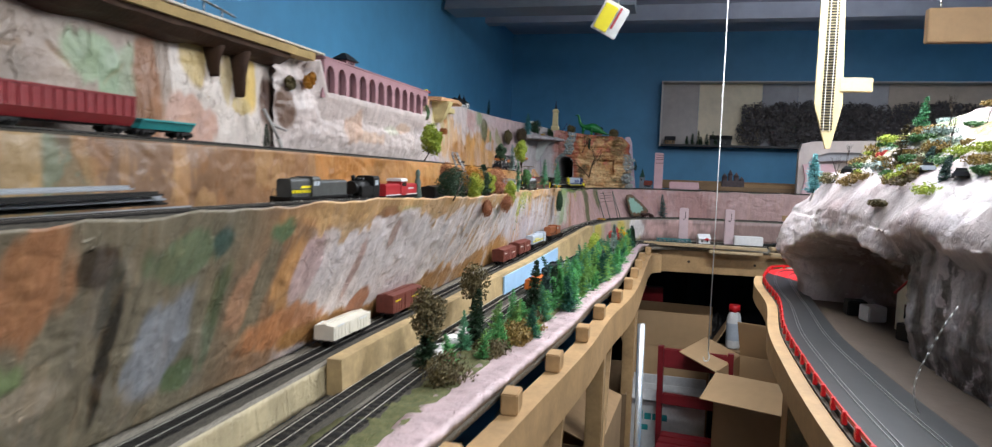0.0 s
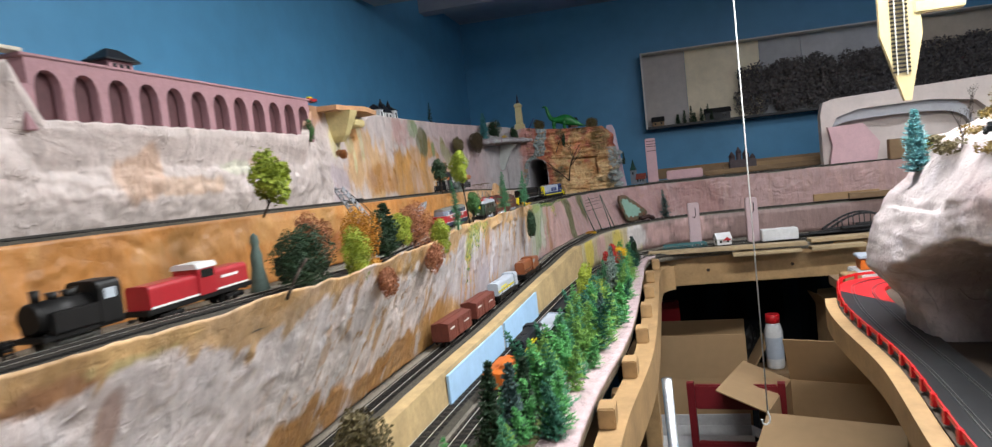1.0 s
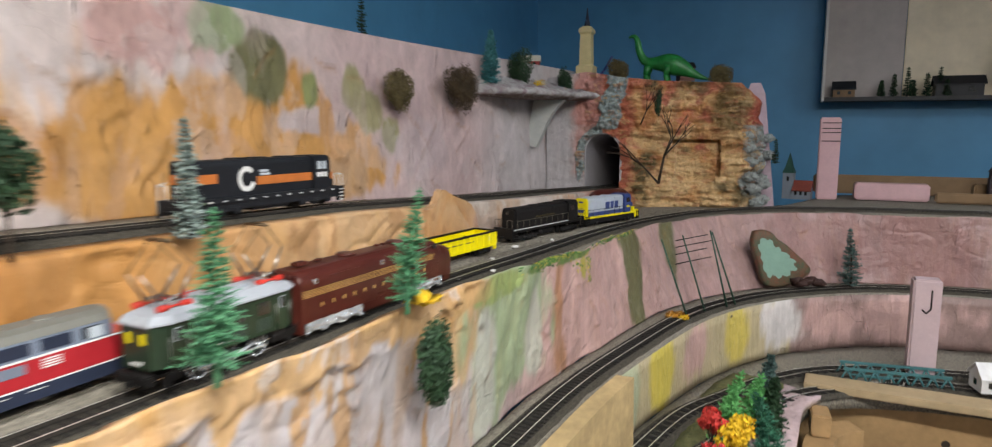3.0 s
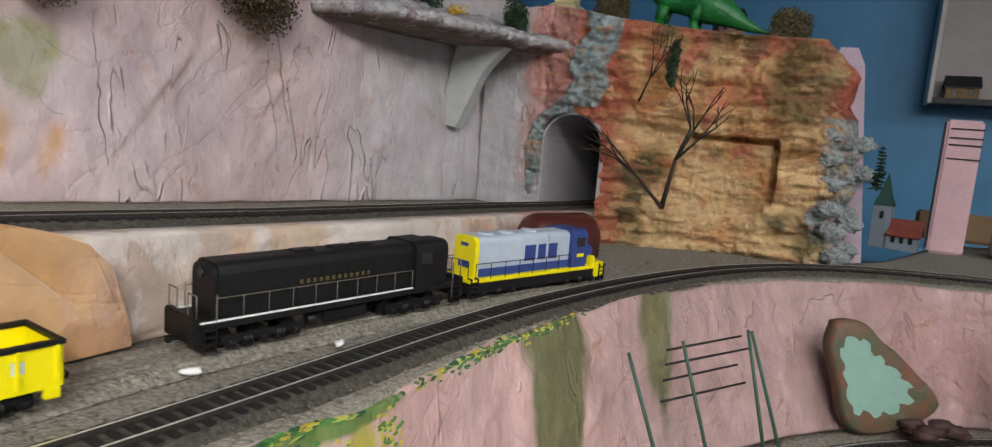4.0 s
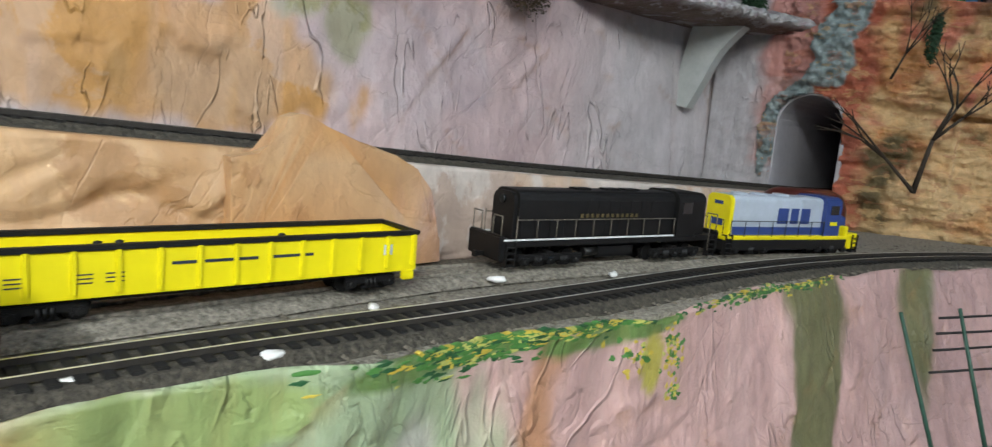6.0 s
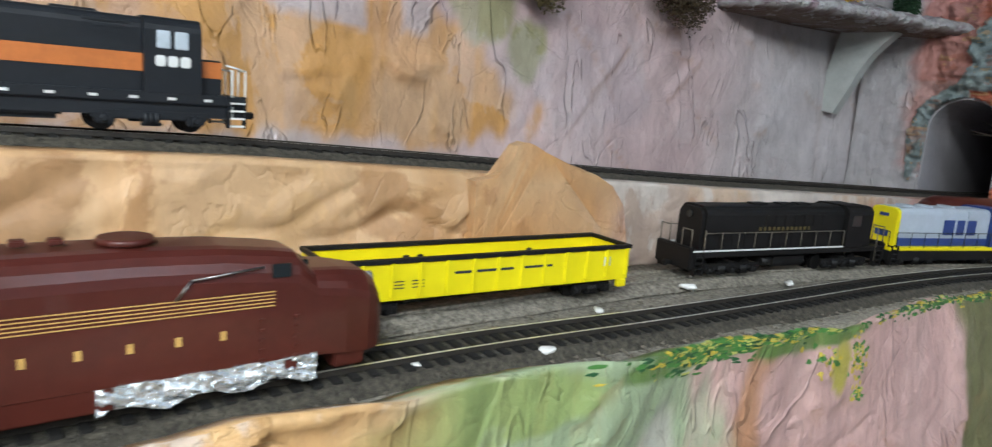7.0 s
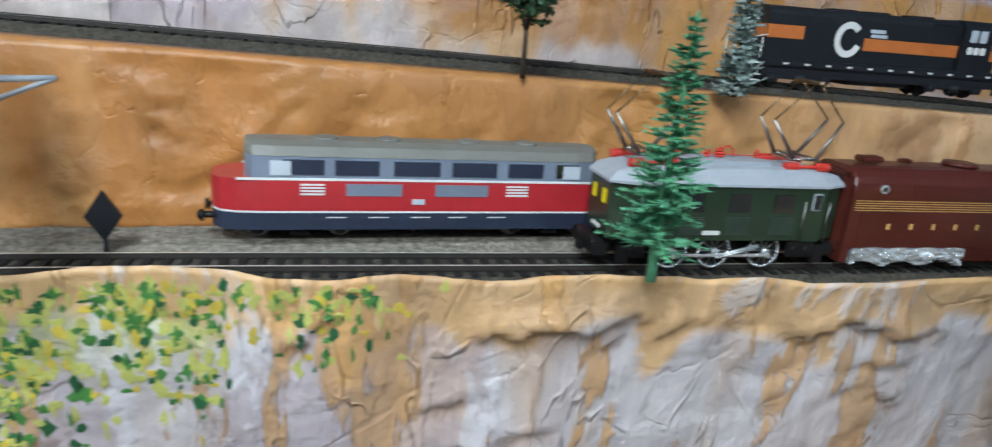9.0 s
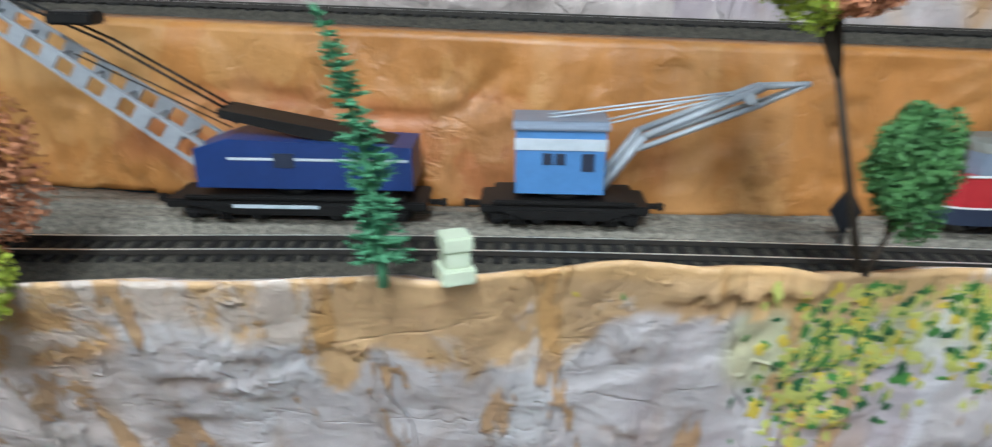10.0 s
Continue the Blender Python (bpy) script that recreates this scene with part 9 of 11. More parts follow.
def centre_cab_locomotive(m):
    t = thing("diesel_locomotive", m, "dark red centre-cab diesel with a white-roofed cab on the siding", "model train")
    bm = bmesh.new()
    hull(bm, -0.078, -0.006, round_roof(0.028, 0.0160, 0.0390, 0.005, 4))
    hull(bm, 0.018, 0.078, round_roof(0.028, 0.0160, 0.0390, 0.005, 4))
    part("hood", bm, M_RED, t)
    bm = bmesh.new()
    hull(bm, -0.008, 0.020, round_roof(0.031, 0.0160, 0.0440, 0.003, 3))
    cab = part("cab", bm, M_RED, t)
    panel(cab, "window", -0.004, 0.016, 0.0340, 0.0420, 0.0156, M_GLASS, 0.0004)
    bm = bmesh.new()
    hull(bm, -0.010, 0.022, round_roof(0.033, 0.0436, 0.0495, 0.005, 4))
    part("cab_roof", bm, M_WHITE, t, "white cab roof")
    panel(t, "stripe", -0.078, 0.078, 0.0165, 0.0185, 0.0142, M_WHITE, 0.0004)
    panel(t, "lettering", 0.030, 0.060, 0.0280, 0.0310, 0.0142, M_WHITE, 0.0003, "plain lettering bar")
    bm = bmesh.new()
    box(bm, -0.084, -0.0150, 0.0110, 0.084, 0.0150, 0.0162, 0.0006)
    part("frame", bm, M_BLK, t)
    for x in (-0.05, 0.05):
        bogie(t, x, 0.016, 0.0052, M_BLK, M_BLK, 2, 0.0135, 1.1)
    for e in (-1, 1):
        coupler(t, e * 0.084, e)
    return t


centre_cab_locomotive(on_track(side, 1.655, sz + grade(1.655)))
bm = bmesh.new()
loft(bm, [[V((r * math.cos(a) * q, r * math.sin(a), z)) for a in [k * math.pi / 5 for k in range(10)]] for r, q, z in ((0.014, 1, 0), (0.011, 1, 0.012), (0.008, 0.9, 0.035), (0.0085, 0.8, 0.050), (0.0045, 0.9, 0.060), (0.0058, 1, 0.066), (0.0045, 1, 0.073), (0.001, 1, 0.077))], smooth=True)
ob = part("garden_statue", bm, material("verdigris_plaster", (0.10, 0.15, 0.13), 0.6, 0, 0.35, 70, 0.5, 160))
ob.matrix_world = pose(-0.152, 1.778, 1.4285)
tagged(ob, "grey-green plaster garden statue beside the siding", "statue")
box_wagon(on_track(side, 1.885, sz + grade(1.885)), M_CHAR, "dark box wagon half hidden behind the trees", 0.045, 0.036, False)
# spare rails piled on the deck
for k in range(7):
    bm = bmesh.new()
    box(bm, -0.0015, -0.30, 0, 0.0015, 0.30, 0.003, 0.0003)
    box(bm, -0.008, -0.30, -0.002, 0.008, 0.30, 0.0002, 0.0003)
    ob = part("spare_rail", bm, [M_STEELD, TIE][k % 2])
    ob.matrix_world = pose(-0.205 + 0.012 * (k % 3), 0.78 - 0.012 * k, 1.4445 + 0.0058 * k, 0, 0, -3 + k)
    tagged(ob, "spare length of track lying in a pile", "spare rail", "spare rails")
bush(pose(-0.150, 1.17, 1.438), 0.020, F_DARK, "dark moss strip beside the siding", (0.8, 3.2, 0.3), 6, 160, 0.0022, 45)

# ---- trees on the deck edge ----
foam_tree(pose(-0.048, 1.700, 1.444), 0.062, 0.034, F_DARK, "round dark green foam tree on the deck edge", 0.12, 9, 840, 0.0012, (0, 0), 51)
foam_tree(pose(-0.085, 1.815, 1.436), 0.082, 0.026, F_RUST, "rust red foam tree on the deck edge", 0.30, 8, 600, 0.0012, (-0.006, 0), 52)
foam_tree(pose(-0.060, 1.885, 1.436), 0.076, 0.030, F_AMBER, "amber foam tree on the deck edge", 0.30, 8, 640, 0.0012, (0, 0), 53)
foam_tree(pose(-0.026, 1.788, 1.438), 0.058, 0.020, F_LIME, "lime green foam tree hanging over the deck edge", 0.02, 8, 520, 0.0012, (0, 0), 54, (1, 1, 1.5))
conifer(pose(-0.050, 1.950, 1.444), 0.078, 0.028, F_DARK, "dark green conical tree on the deck edge", (0, 0), 18, 12, 7, 0.08, seed=55, tip=0.0018)
foam_tree(pose(-0.052, 1.942, 1.444), 0.062, 0.026, F_DARK, "dark green foam tree on the deck edge", 0.10, 8, 600, 0.0012, (0, 0), 56, (1, 1, 1.2))
foam_tree(pose(-0.050, 2.016, 1.446), 0.052, 0.020, F_LIME, "lime green foam tree on the deck edge", 0.18, 7, 520, 0.0012, (0, 0), 57)
foam_tree(pose(-0.050, 2.072, 1.438), 0.070, 0.034, F_RUST, "rust brown foam tree on the deck edge", 0.16, 9, 720, 0.0012, (0, 0), 58)
bush(pose(-0.012, 2.035, 1.410), 0.028, F_RUST, "rust brown foam hanging over the deck edge", (0.6, 1.2, 1.2), 6, 520, 0.0012, 59)
foam_tree(pose(-0.014, 2.098, 1.428), 0.050, 0.017, F_LIME, "lime foam bush hanging over the deck edge", 0.05, 8, 600, 0.0012, (0, 0), 60, (1, 1, 1.3))
bush(pose(-0.010, 1.838, 1.410), 0.026, F_RUST, "rust and amber foam hanging over the deck edge", (0.6, 1.1, 1.1), 6, 520, 0.0012, 61)
bush(pose(-0.040, 1.87, 1.440), 0.012, F_AMBER, "amber flock tuft on the deck edge", (0.8, 1.2, 0.8), 4, 120, 0.0016, 62)
bm = bmesh.new()
tube_along(bm, [V((0, 0, 0)), V((0.004, 0.006, 0.012)), V((0.006, 0.022, 0.026)), V((0.008, 0.034, 0.034))], 0.0016, 6)
ob = part("bare_stick", bm, M_BARK)
ob.matrix_world = pose(-0.016, 1.600, 1.450)
tagged(ob, "dark bent stick on the deck edge", "stick")

# ---- bench: forest, plaster edge and timber ----
er = edge
strip = [p for p in er if 0.45 < p.y < 3.5 and p.x < 0.32]
def along_edge(y):
    return min(er, key=lambda p: abs(p.y - y) + (0 if p.x < 0.33 else 5))
tagged(ribbon("plaster_edge", offset_in(strip, 0.062, 1.196), offset_in(strip, -0.004, 1.1985), PLASTER, (0.58, 0.44, 0.45), [], thick=0.012, cols=5, relief=0.005, seed=14), kind="structure")
tagged(ribbon("bench_soil", offset_in(strip, 0.135, 1.194), offset_in(strip, 0.050, 1.197), material("brown_green_flock", (0.13, 0.12, 0.05), 0.9, 0, 0.6, 120, 1.0, 300, second=(0.05, 0.07, 0.025)), (0.2, 0.2, 0.1), [], thick=0.006, cols=6, relief=0.005, seed=15), kind="structure")
rd = random.Random(77)
kinds = []
for k in range(7):
    leaf = (F_FOREST, F_YGREEN, F_FOREST, F_GREEN, F_FOREST, F_YGREEN, F_DKGREEN)[k]
    kinds.append(conifer(pose(0.15, 2.0 + 0.07 * k, 1.194), 0.078 + 0.009 * (k % 4), 0.030 - 0.002 * (k % 3), leaf, "dark green moulded conifer in the bench forest" if leaf is F_DKGREEN else "bright green moulded conifer in the bench forest", (rd.uniform(-0.022, 0.022), rd.uniform(-0.022, 0.022)), 16, 10, 10, 0.05, seed=100 + k, group="bench forest", tip=0.0010))
for k in range(58):
    y = rd.uniform(1.86, 2.62)
    e = along_edge(y)
    d = rd.uniform(0.025, 0.115)
    copy_thing(kinds[k % 7], pose(e.x - d, y, 1.195, rd.uniform(-14, 14), rd.uniform(-14, 14), rd.uniform(0, 360)) @ Matrix.Scale(rd.uniform(0.6, 1.15), 4))
for k in range(16):
    y = 1.40 + 0.034 * k + rd.uniform(-0.03, 0.03)
    e = along_edge(y)
    copy_thing(kinds[k % 7], pose(e.x - rd.uniform(0.035, 0.125), y, 1.194, rd.uniform(-5, 5), rd.uniform(-5, 5), rd.uniform(0, 360)) @ Matrix.Scale(rd.uniform(0.55, 0.85), 4))
for k in range(14):
    y = rd.uniform(2.70, 3.36)
    e = along_edge(y)
    copy_thing(kinds[k % 7], pose(e.x - rd.uniform(0.02, 0.085), y, 1.194, 0, rd.uniform(-6, 6), rd.uniform(0, 360)) @ Matrix.Scale(rd.uniform(0.75, 1.05), 4))
for k, (y, d, h) in enumerate(((1.84, 0.10, 0.120), (1.88, 0.085, 0.105), (1.92, 0.075, 0.10), (1.36, 0.13, 0.11), (1.52, 0.115, 0.105), (3.30, 0.03, 0.08), (3.36, 0.04, 0.09))):
    e = along_edge(y)
    conifer(pose(e.x - d, y, 1.194), h, 0.026, F_FROST if k in (1, 6) else F_DARK, "dark frosted bottle brush conifer on the bench" if k in (1, 6) else "dark green bottle brush conifer on the bench", (0.004, 0.008), 22, 13, 4, 0.06, seed=130 + k, group="bench forest", tip=0.0018)
for k, (y, d, r, leaf, lb) in enumerate(((1.47, 0.06, 0.035, F_OLIVE, "brown moss shrub on the bench"), (1.56, 0.05, 0.032, F_AMBERB, "amber brown moss shrub on the bench"), (1.62, 0.075, 0.034, F_AMBERB, "amber brown moss shrub on the bench"), (1.69, 0.06, 0.028, F_AMBERB, "amber brown moss shrub on the bench"), (1.76, 0.08, 0.025, F_OLIVE, "brown moss shrub on the bench"), (1.30, 0.07, 0.045, F_OLIVE, "dark brown moss shrub on the bench"), (2.0, 0.10, 0.03, F_OLIVE, "brown moss shrub on the bench"), (2.15, 0.10, 0.03, F_OLIVE, "brown moss shrub on the bench"))):
    e = along_edge(y)
    bush(pose(e.x - d, y, 1.190), r, leaf, lb, (1, 1.2, 0.9), 6, 240, 0.0022, 150 + k)
foam_tree(pose(0.010, 1.655, 1.235), 0.082, 0.032, F_OLIVE, "dark olive foam tree on the tan terrace", 0.25, 8, 300, 0.0022, (0.004, 0), 161, (1, 1, 1.2))
foam_tree(pose(0.016, 1.36, 1.230), 0.09, 0.03, F_OLIVE, "dark brown dried moss tree on the bench", 0.2, 8, 280, 0.0022, (0.004, 0), 162, (1, 1, 1.4))
foam_tree(pose(0.150, 2.70, 1.194), 0.105, 0.030, F_LIME, "lime green foam tree on the bench", 0.12, 9, 320, 0.0022, (0, 0), 163, (0.8, 0.9, 1.3))
foam_tree(pose(0.178, 2.64, 1.194), 0.070, 0.032, F_LIME, "lime green foam bush on the bench", 0.12, 9, 320, 0.0022, (0, 0), 164)
bush(pose(0.180, 2.735, 1.22), 0.024, F_MAROON, "maroon foam ball on the bench", (1, 1, 1), 5, 260, 0.0017, 165)
conifer(pose(0.212, 2.800, 1.194), 0.135, 0.026, F_SNOW, "tall snow-tipped bottle brush conifer on the bench", (0, 0), 30, 16, 4, 0.03, seed=166, tip=0.0015)
conifer(pose(0.205, 2.42, 1.194), 0.085, 0.022, F_FROST, "frosted bottle brush conifer on the bench", (0.0, 0.02), 22, 14, 4, 0.04, seed=167, tip=0.0015)
bush(pose(0.155, 2.50, 1.215), 0.022, F_RUST, "orange brown flock on the bench", (1, 1, 0.8), 5, 200, 0.0018, 168)
for k, (x, y, z, leaf) in enumerate(((0.190, 3.02, 1.262, F_RED), (0.208, 3.06, 1.258, F_RED), (0.200, 3.12, 1.272, F_RED), (0.222, 3.10, 1.265, F_YELLOW), (0.230, 3.16, 1.250, F_YELLOW), (0.225, 3.0, 1.25, F_RED))):
    foam_tree(pose(x, y, 1.194), z - 1.194 + 0.02, 0.017, leaf, "slim stem with red flock on top" if leaf is F_RED else "slim stem with yellow flock on top", 0.72, 5, 110, 0.0022, (0, 0), 170 + k, (1, 1, 0.9), "flock_flower", "flock flowers")
conifer(pose(0.205, 2.93, 1.194), 0.10, 0.02, F_GREEN, "bright green moulded conifer in the bench forest", (0, 0), 15, 8, 6, 0.1, seed=181, group="bench forest", tip=0.0016)
# bench trains
bz = 1.200
old_hood_locomotive(on_track(bench_b, 2.28, bz), M_CHAR, M_YELLOW, "black and yellow hood diesel on the bench track", 0.085, 0.03, 0.048)
box_wagon(on_track(bench_b, 2.10, bz), material("orange_plastic", (0.62, 0.15, 0.02), 0.45, 0, 0.15, 40), "bright orange box wagon on the bench track", 0.050, 0.036, False)
hopper_wagon(on_track(bench_b, 2.465, bz), M_GREY, "low grey flat wagon on the bench track", 0.075, 0.018)
hopper_wagon(on_track(bench_b, 2.64, bz), M_CHAR, "low charcoal flat wagon on the bench track", 0.070, 0.018)
# tan foam board along the terrace, with a notch
bm = bmesh.new()
tl = [p for p in offset(low, 0.036) if 1.2 < p.y < 3.2]
loft(bm, [[p + V((0, 0, 0.010)), p + V((0.022, 0, 0.010)), p + V((0.024, 0, -0.046 - (p.z - 1.238))), p + V((0, 0, -0.046 - (p.z - 1.238)))] for p in tl])
tagged(part("terrace_board", bm, material("tan_foam_board", (0.47, 0.34, 0.17), 0.75, 0, 0.4, 14, 0.4, 120)), "tan painted foam board edging the lower line", "foam board", kind="structure")
for y0, y1 in ((2.02, 2.33), (2.34, 2.62)):
    bm = bmesh.new()
    pl = [p + V((0.0245, 0, 0)) for p in offset(low, 0.036) if y0 < p.y < y1]
    loft(bm, [[V((p.x, p.y, p.z + 0.004)), V((p.x + 0.004, p.y, p.z + 0.004)), V((p.x + 0.004, p.y, 1.194)), V((p.x, p.y, 1.194))] for p in pl])
    tagged(part("blue_foam_board", bm, material("pale_blue_foam", (0.36, 0.56, 0.78), 0.6, 0, 0.12, 20) if y0 < 2.1 else bpy.data.materials["pale_blue_foam"]), "pale blue foam panel against the terrace", "foam panel", "blue foam panels")
for k in range(7):
    bm = bmesh.new()
    blob(bm, (0, 0, 0), 0.010, (1.4, 1.6, 0.5), 0.6, 2, 2, 0, k)
    ob = part("plaster_lump", bm, CHIP, None, "", True)
    ob.matrix_world = pose(0.004 + 0.012 * (k % 2), 1.40 + 0.035 * k, 1.202)
    tagged(ob, "loose white plaster lump beside the track", "plaster lump", "plaster lumps")
# bench timber
bm = bmesh.new()
bl = [p for p in er if 0.35 < p.y < 3.545 and p.x < 0.36]
a, b = offset_in(bl, -0.008, 1.155), offset_in(bl, -0.046, 1.155)
loft(bm, [[V((p.x, p.y, 1.155)), V((q.x, q.y, 1.155)), V((q.x, q.y, 1.075)), V((p.x, p.y, 1.075))] for p, q in zip(a, b)])
tagged(part("bench_beam", bm, PINE), "rough pine beam along the bench edge", "beam", kind="structure")
for k in range(13):
    y = 0.62 + 0.235 * k
    e = along_edge(y)
    bm = bmesh.new()
    box(bm, -0.013, -0.022, 0, 0.013, 0.022, 0.032, 0.002)
    ob = part("spacer_block", bm, PINE)
    ob.matrix_world = pose(e.x + 0.020, y, 1.1555, 0, 0, rd.uniform(-4, 4))
    tagged(ob, "small pine spacer block on the bench beam", "wood block", "spacer blocks")
for y in (0.75, 1.52, 2.14, 2.95):
    e = along_edge(y)
    block("bench_leg", e.x - 0.022, y - 0.045, -0.1, e.x + 0.020, y + 0.045, 1.074, PINE, "square pine leg under the bench", "table leg", 0.003)
    bm = bmesh.new()
    loft(bm, [[V((0, -0.018, 0)), V((0.036, -0.018, 0)), V((0.036, 0.018, 0)), V((0, 0.018, 0))], [V((0, 0.22, 0.34)), V((0.036, 0.22, 0.34)), V((0.036, 0.26, 0.34)), V((0, 0.26, 0.34))]])
    ob = part("brace", bm, PINE)
    ob.matrix_world = pose(e.x - 0.014, y + 0.046, 0.734)
    tagged(ob, "diagonal pine brace under the bench", "brace", "bench braces")

bench = thing("workbench", Matrix.Translation((0, 0, 0)), "rough pine framing that carries the layout", "workbench")
for ob in list(scene.objects):
    if ob.name.split(".")[0] in ("bench_leg", "brace", "spacer_block"):
        ob.parent = bench
        for key in ("category", "group", "label"):
            if key in ob:
                del ob[key]
bush(pose(-0.036, 2.392, 1.540), 0.010, F_RUST, "rust brown foam caught on the tall tree", (0.8, 1.3, 0.6), 4, 110, 0.0014, 63)

# raised peach board on the ledge wall, with a jagged top
bm = bmesh.new()
pl = [(3.128, 1.426), (3.128, 1.489), (3.142, 1.491), (3.152, 1.495), (3.157, 1.510), (3.163, 1.512), (3.170, 1.510), (3.180, 1.506), (3.190, 1.502), (3.208, 1.496), (3.226, 1.492), (3.242, 1.484), (3.254, 1.472), (3.260, 1.455), (3.264, 1.440), (3.265, 1.426)]
bx = lambda y: -0.150 + 0.055 * (y - 3.2)
loft(bm, [[V((bx(y) + 0.0065, y, z)) for y, z in pl], [V((bx(y) - 0.003, y, z)) for y, z in pl]])
bmesh.ops.triangulate(bm, faces=bm.faces)
bmesh.ops.subdivide_edges(bm, edges=bm.edges, cuts=3)
for v in bm.verts:
    v.co += V((0.0008, 0.0006, 0.0006)) * fbm(v.co * 60, 4)
ob = part("ledge_board", bm, SKIM)
at = ob.data.color_attributes.new("paint", "FLOAT_COLOR", "POINT")
tone = [V(PEACH).lerp(V((0.60, 0.31, 0.12)), max(0, min(1, 0.45 + 1.6 * fbm(v.co * 22, 3)))).lerp(V(PINK), max(0, min(0.7, (v.co.y - 3.235) / 0.03))) for v in ob.data.vertices]
at.data.foreach_set("color", np.array([(*c, 1) for c in tone], dtype=np.float32).ravel())
tagged(ob, "peach plaster board with a jagged broken end", "plaster board", kind="structure")

# ---- far leg of the bench ----
t = thing("bench_fascia", Matrix.Translation((0, 0, 0)), "long pine fascia board under the far bench", "board")
bm = bmesh.new()
box(bm, 0.262, 3.553, 1.070, 2.2, 3.575, 1.188, 0.002)
part("board", bm, PINE, t)
for k in range(6):
    bm = bmesh.new()
    cyl(bm, (0.5 + 0.28 * k, 3.552, 1.12), (0.5 + 0.28 * k, 3.554, 1.12), 0.006, 0.006, 10)
    part("knot", bm, M_BARK, t)
VOIDBLACK = material("void_black", (0.008, 0.0085, 0.010), 0.9, 0, 0.4, 6)
# added black sheet, stands in for the deep shade below the far bench
bm = bmesh.new()
cl = [V((0.10 + 0.033 * k, 4.28 + 0.012 * math.sin(k * 1.3) + 0.01 * math.sin(k * 0.45), 0)) for k in range(66)]
loft(bm, [[p + V((0, 0, -0.1)), p + V((0, 0, 1.168)), p + V((0, 0.01, 1.168)), p + V((0, 0.01, -0.1))] for p in cl])
tagged(part("curtain", bm, VOIDBLACK), "folded black sheet standing in for the dark void under the far bench", "curtain")
for x0, x1, y, z, tw, w in ((0.30, 0.82, 3.515, 1.1915, -4, 0.05), (0.58, 0.80, 3.490, 1.172, 1, 0.04), (0.83, 1.0, 3.50, 1.172, 2, 0.05), (0.84, 1.30, 3.57, 1.1915, 3, 0.06), (1.02, 1.20, 3.50, 1.1915, -18, 0.07)):
    block("plywood_strip", x0, y - w / 2, z, x1, y + w / 2, z + 0.012, material("pale_plywood", (0.42, 0.315, 0.185), 0.6, 0, 0.2, 20, 0.1, 90) if x0 == 0.30 else bpy.data.materials["pale_plywood"], "loose pale plywood strip on the far bench edge", "plywood strip", 0.0015, tw)
M_PILLAR = material("pale_pink_foam", (0.52, 0.395, 0.41), 0.7, 0, 0.1, 40, 0.3, 140)
for x in (0.472, 0.672):
    t = thing("foam_pillar", pose(x, 3.640, 1.198), "pale pink foam pillar with a dark pen mark", "foam pillar", "foam pillars")
    bm = bmesh.new()
    box(bm, -0.020, -0.016, 0, 0.020, 0.016, 0.158, 0.003)
    part("column", bm, M_PILLAR, t)
    bm = bmesh.new()
    tube_along(bm, [V((0.006, -0.0165, 0.142)), V((0.006, -0.0165, 0.112)), V((0.0, -0.0165, 0.104)), V((-0.006, -0.0165, 0.110))], 0.0013, 6)
    part("pen_mark", bm, M_BLK, t)
t = thing("toy_truss", pose(0.42, 3.592, 1.1915, 0, 0, 6), "teal plastic truss piece lying on the bench", "toy bridge")
for y in (-0.018, 0.018):
    bm = bmesh.new()
    for k in range(8):
        x = -0.07 + 0.02 * k
        cyl(bm, (x, y, 0.002), (x + 0.01, y, 0.022), 0.0016, 0.0016, 5)
        cyl(bm, (x + 0.01, y, 0.022), (x + 0.02, y, 0.002), 0.0016, 0.0016, 5)
    box(bm, -0.075, y - 0.002, 0, 0.095, y + 0.002, 0.004)
    box(bm, -0.065, y - 0.002, 0.021, 0.085, y + 0.002, 0.025)
    part("truss_side", bm, material("dull_teal_plastic", (0.05, 0.16, 0.17), 0.5, 0, 0.3, 50), t)
toy_house(pose(0.560, 3.585, 1.2035, 0, 0, 12), 0.050, 0.040, 0.022, M_WHW, M_WHW, "small white toy house with a red gable on the bench")
bm = bmesh.new()
loft(bm, [[V((x, -0.0015, z)) for x, z in ((-0.016, 0.016), (0.016, 0.016), (0.0, 0.028))], [V((x, 0.0015, z)) for x, z in ((-0.016, 0.016), (0.016, 0.016), (0.0, 0.028))]])
ob = part("gable_sign", bm, M_RED)
ob.matrix_world = pose(0.573, 3.5575, 1.2035, 0, 0, 12)
tagged(ob, "red triangular gable leaning on the toy house", "sign")
block("white_box", 0.69, 3.565, 1.204, 0.81, 3.61, 1.243, M_WHW, "long white cardboard box on the far bench", "box", 0.002, 3)
# dark bridge, spare track and odds and ends at the bench's dark end
M_DKM = material("dark_grey_plastic", (0.028, 0.028, 0.030), 0.55, 0, 0.4, 40)
t = thing("toy_bridge", pose(1.06, 3.74, 1.192), "dark plastic arched toy bridge on the bench", "toy bridge")
for y in (-0.03, 0.03):
    bm = bmesh.new()
    arc = [V((-0.13 + 0.26 * k / 14, y, 0.012 + 0.055 * math.sin(math.pi * k / 14))) for k in range(15)]
    tube_along(bm, arc, 0.004, 6)
    for k in range(1, 14, 2):
        cyl(bm, arc[k], (arc[k].x, y, 0.008), 0.002, 0.002, 5)
    part("arch", bm, M_DKM, t)
bm = bmesh.new()
box(bm, -0.14, -0.032, 0, 0.14, 0.032, 0.009, 0.001)
part("deck", bm, M_DKM, t)
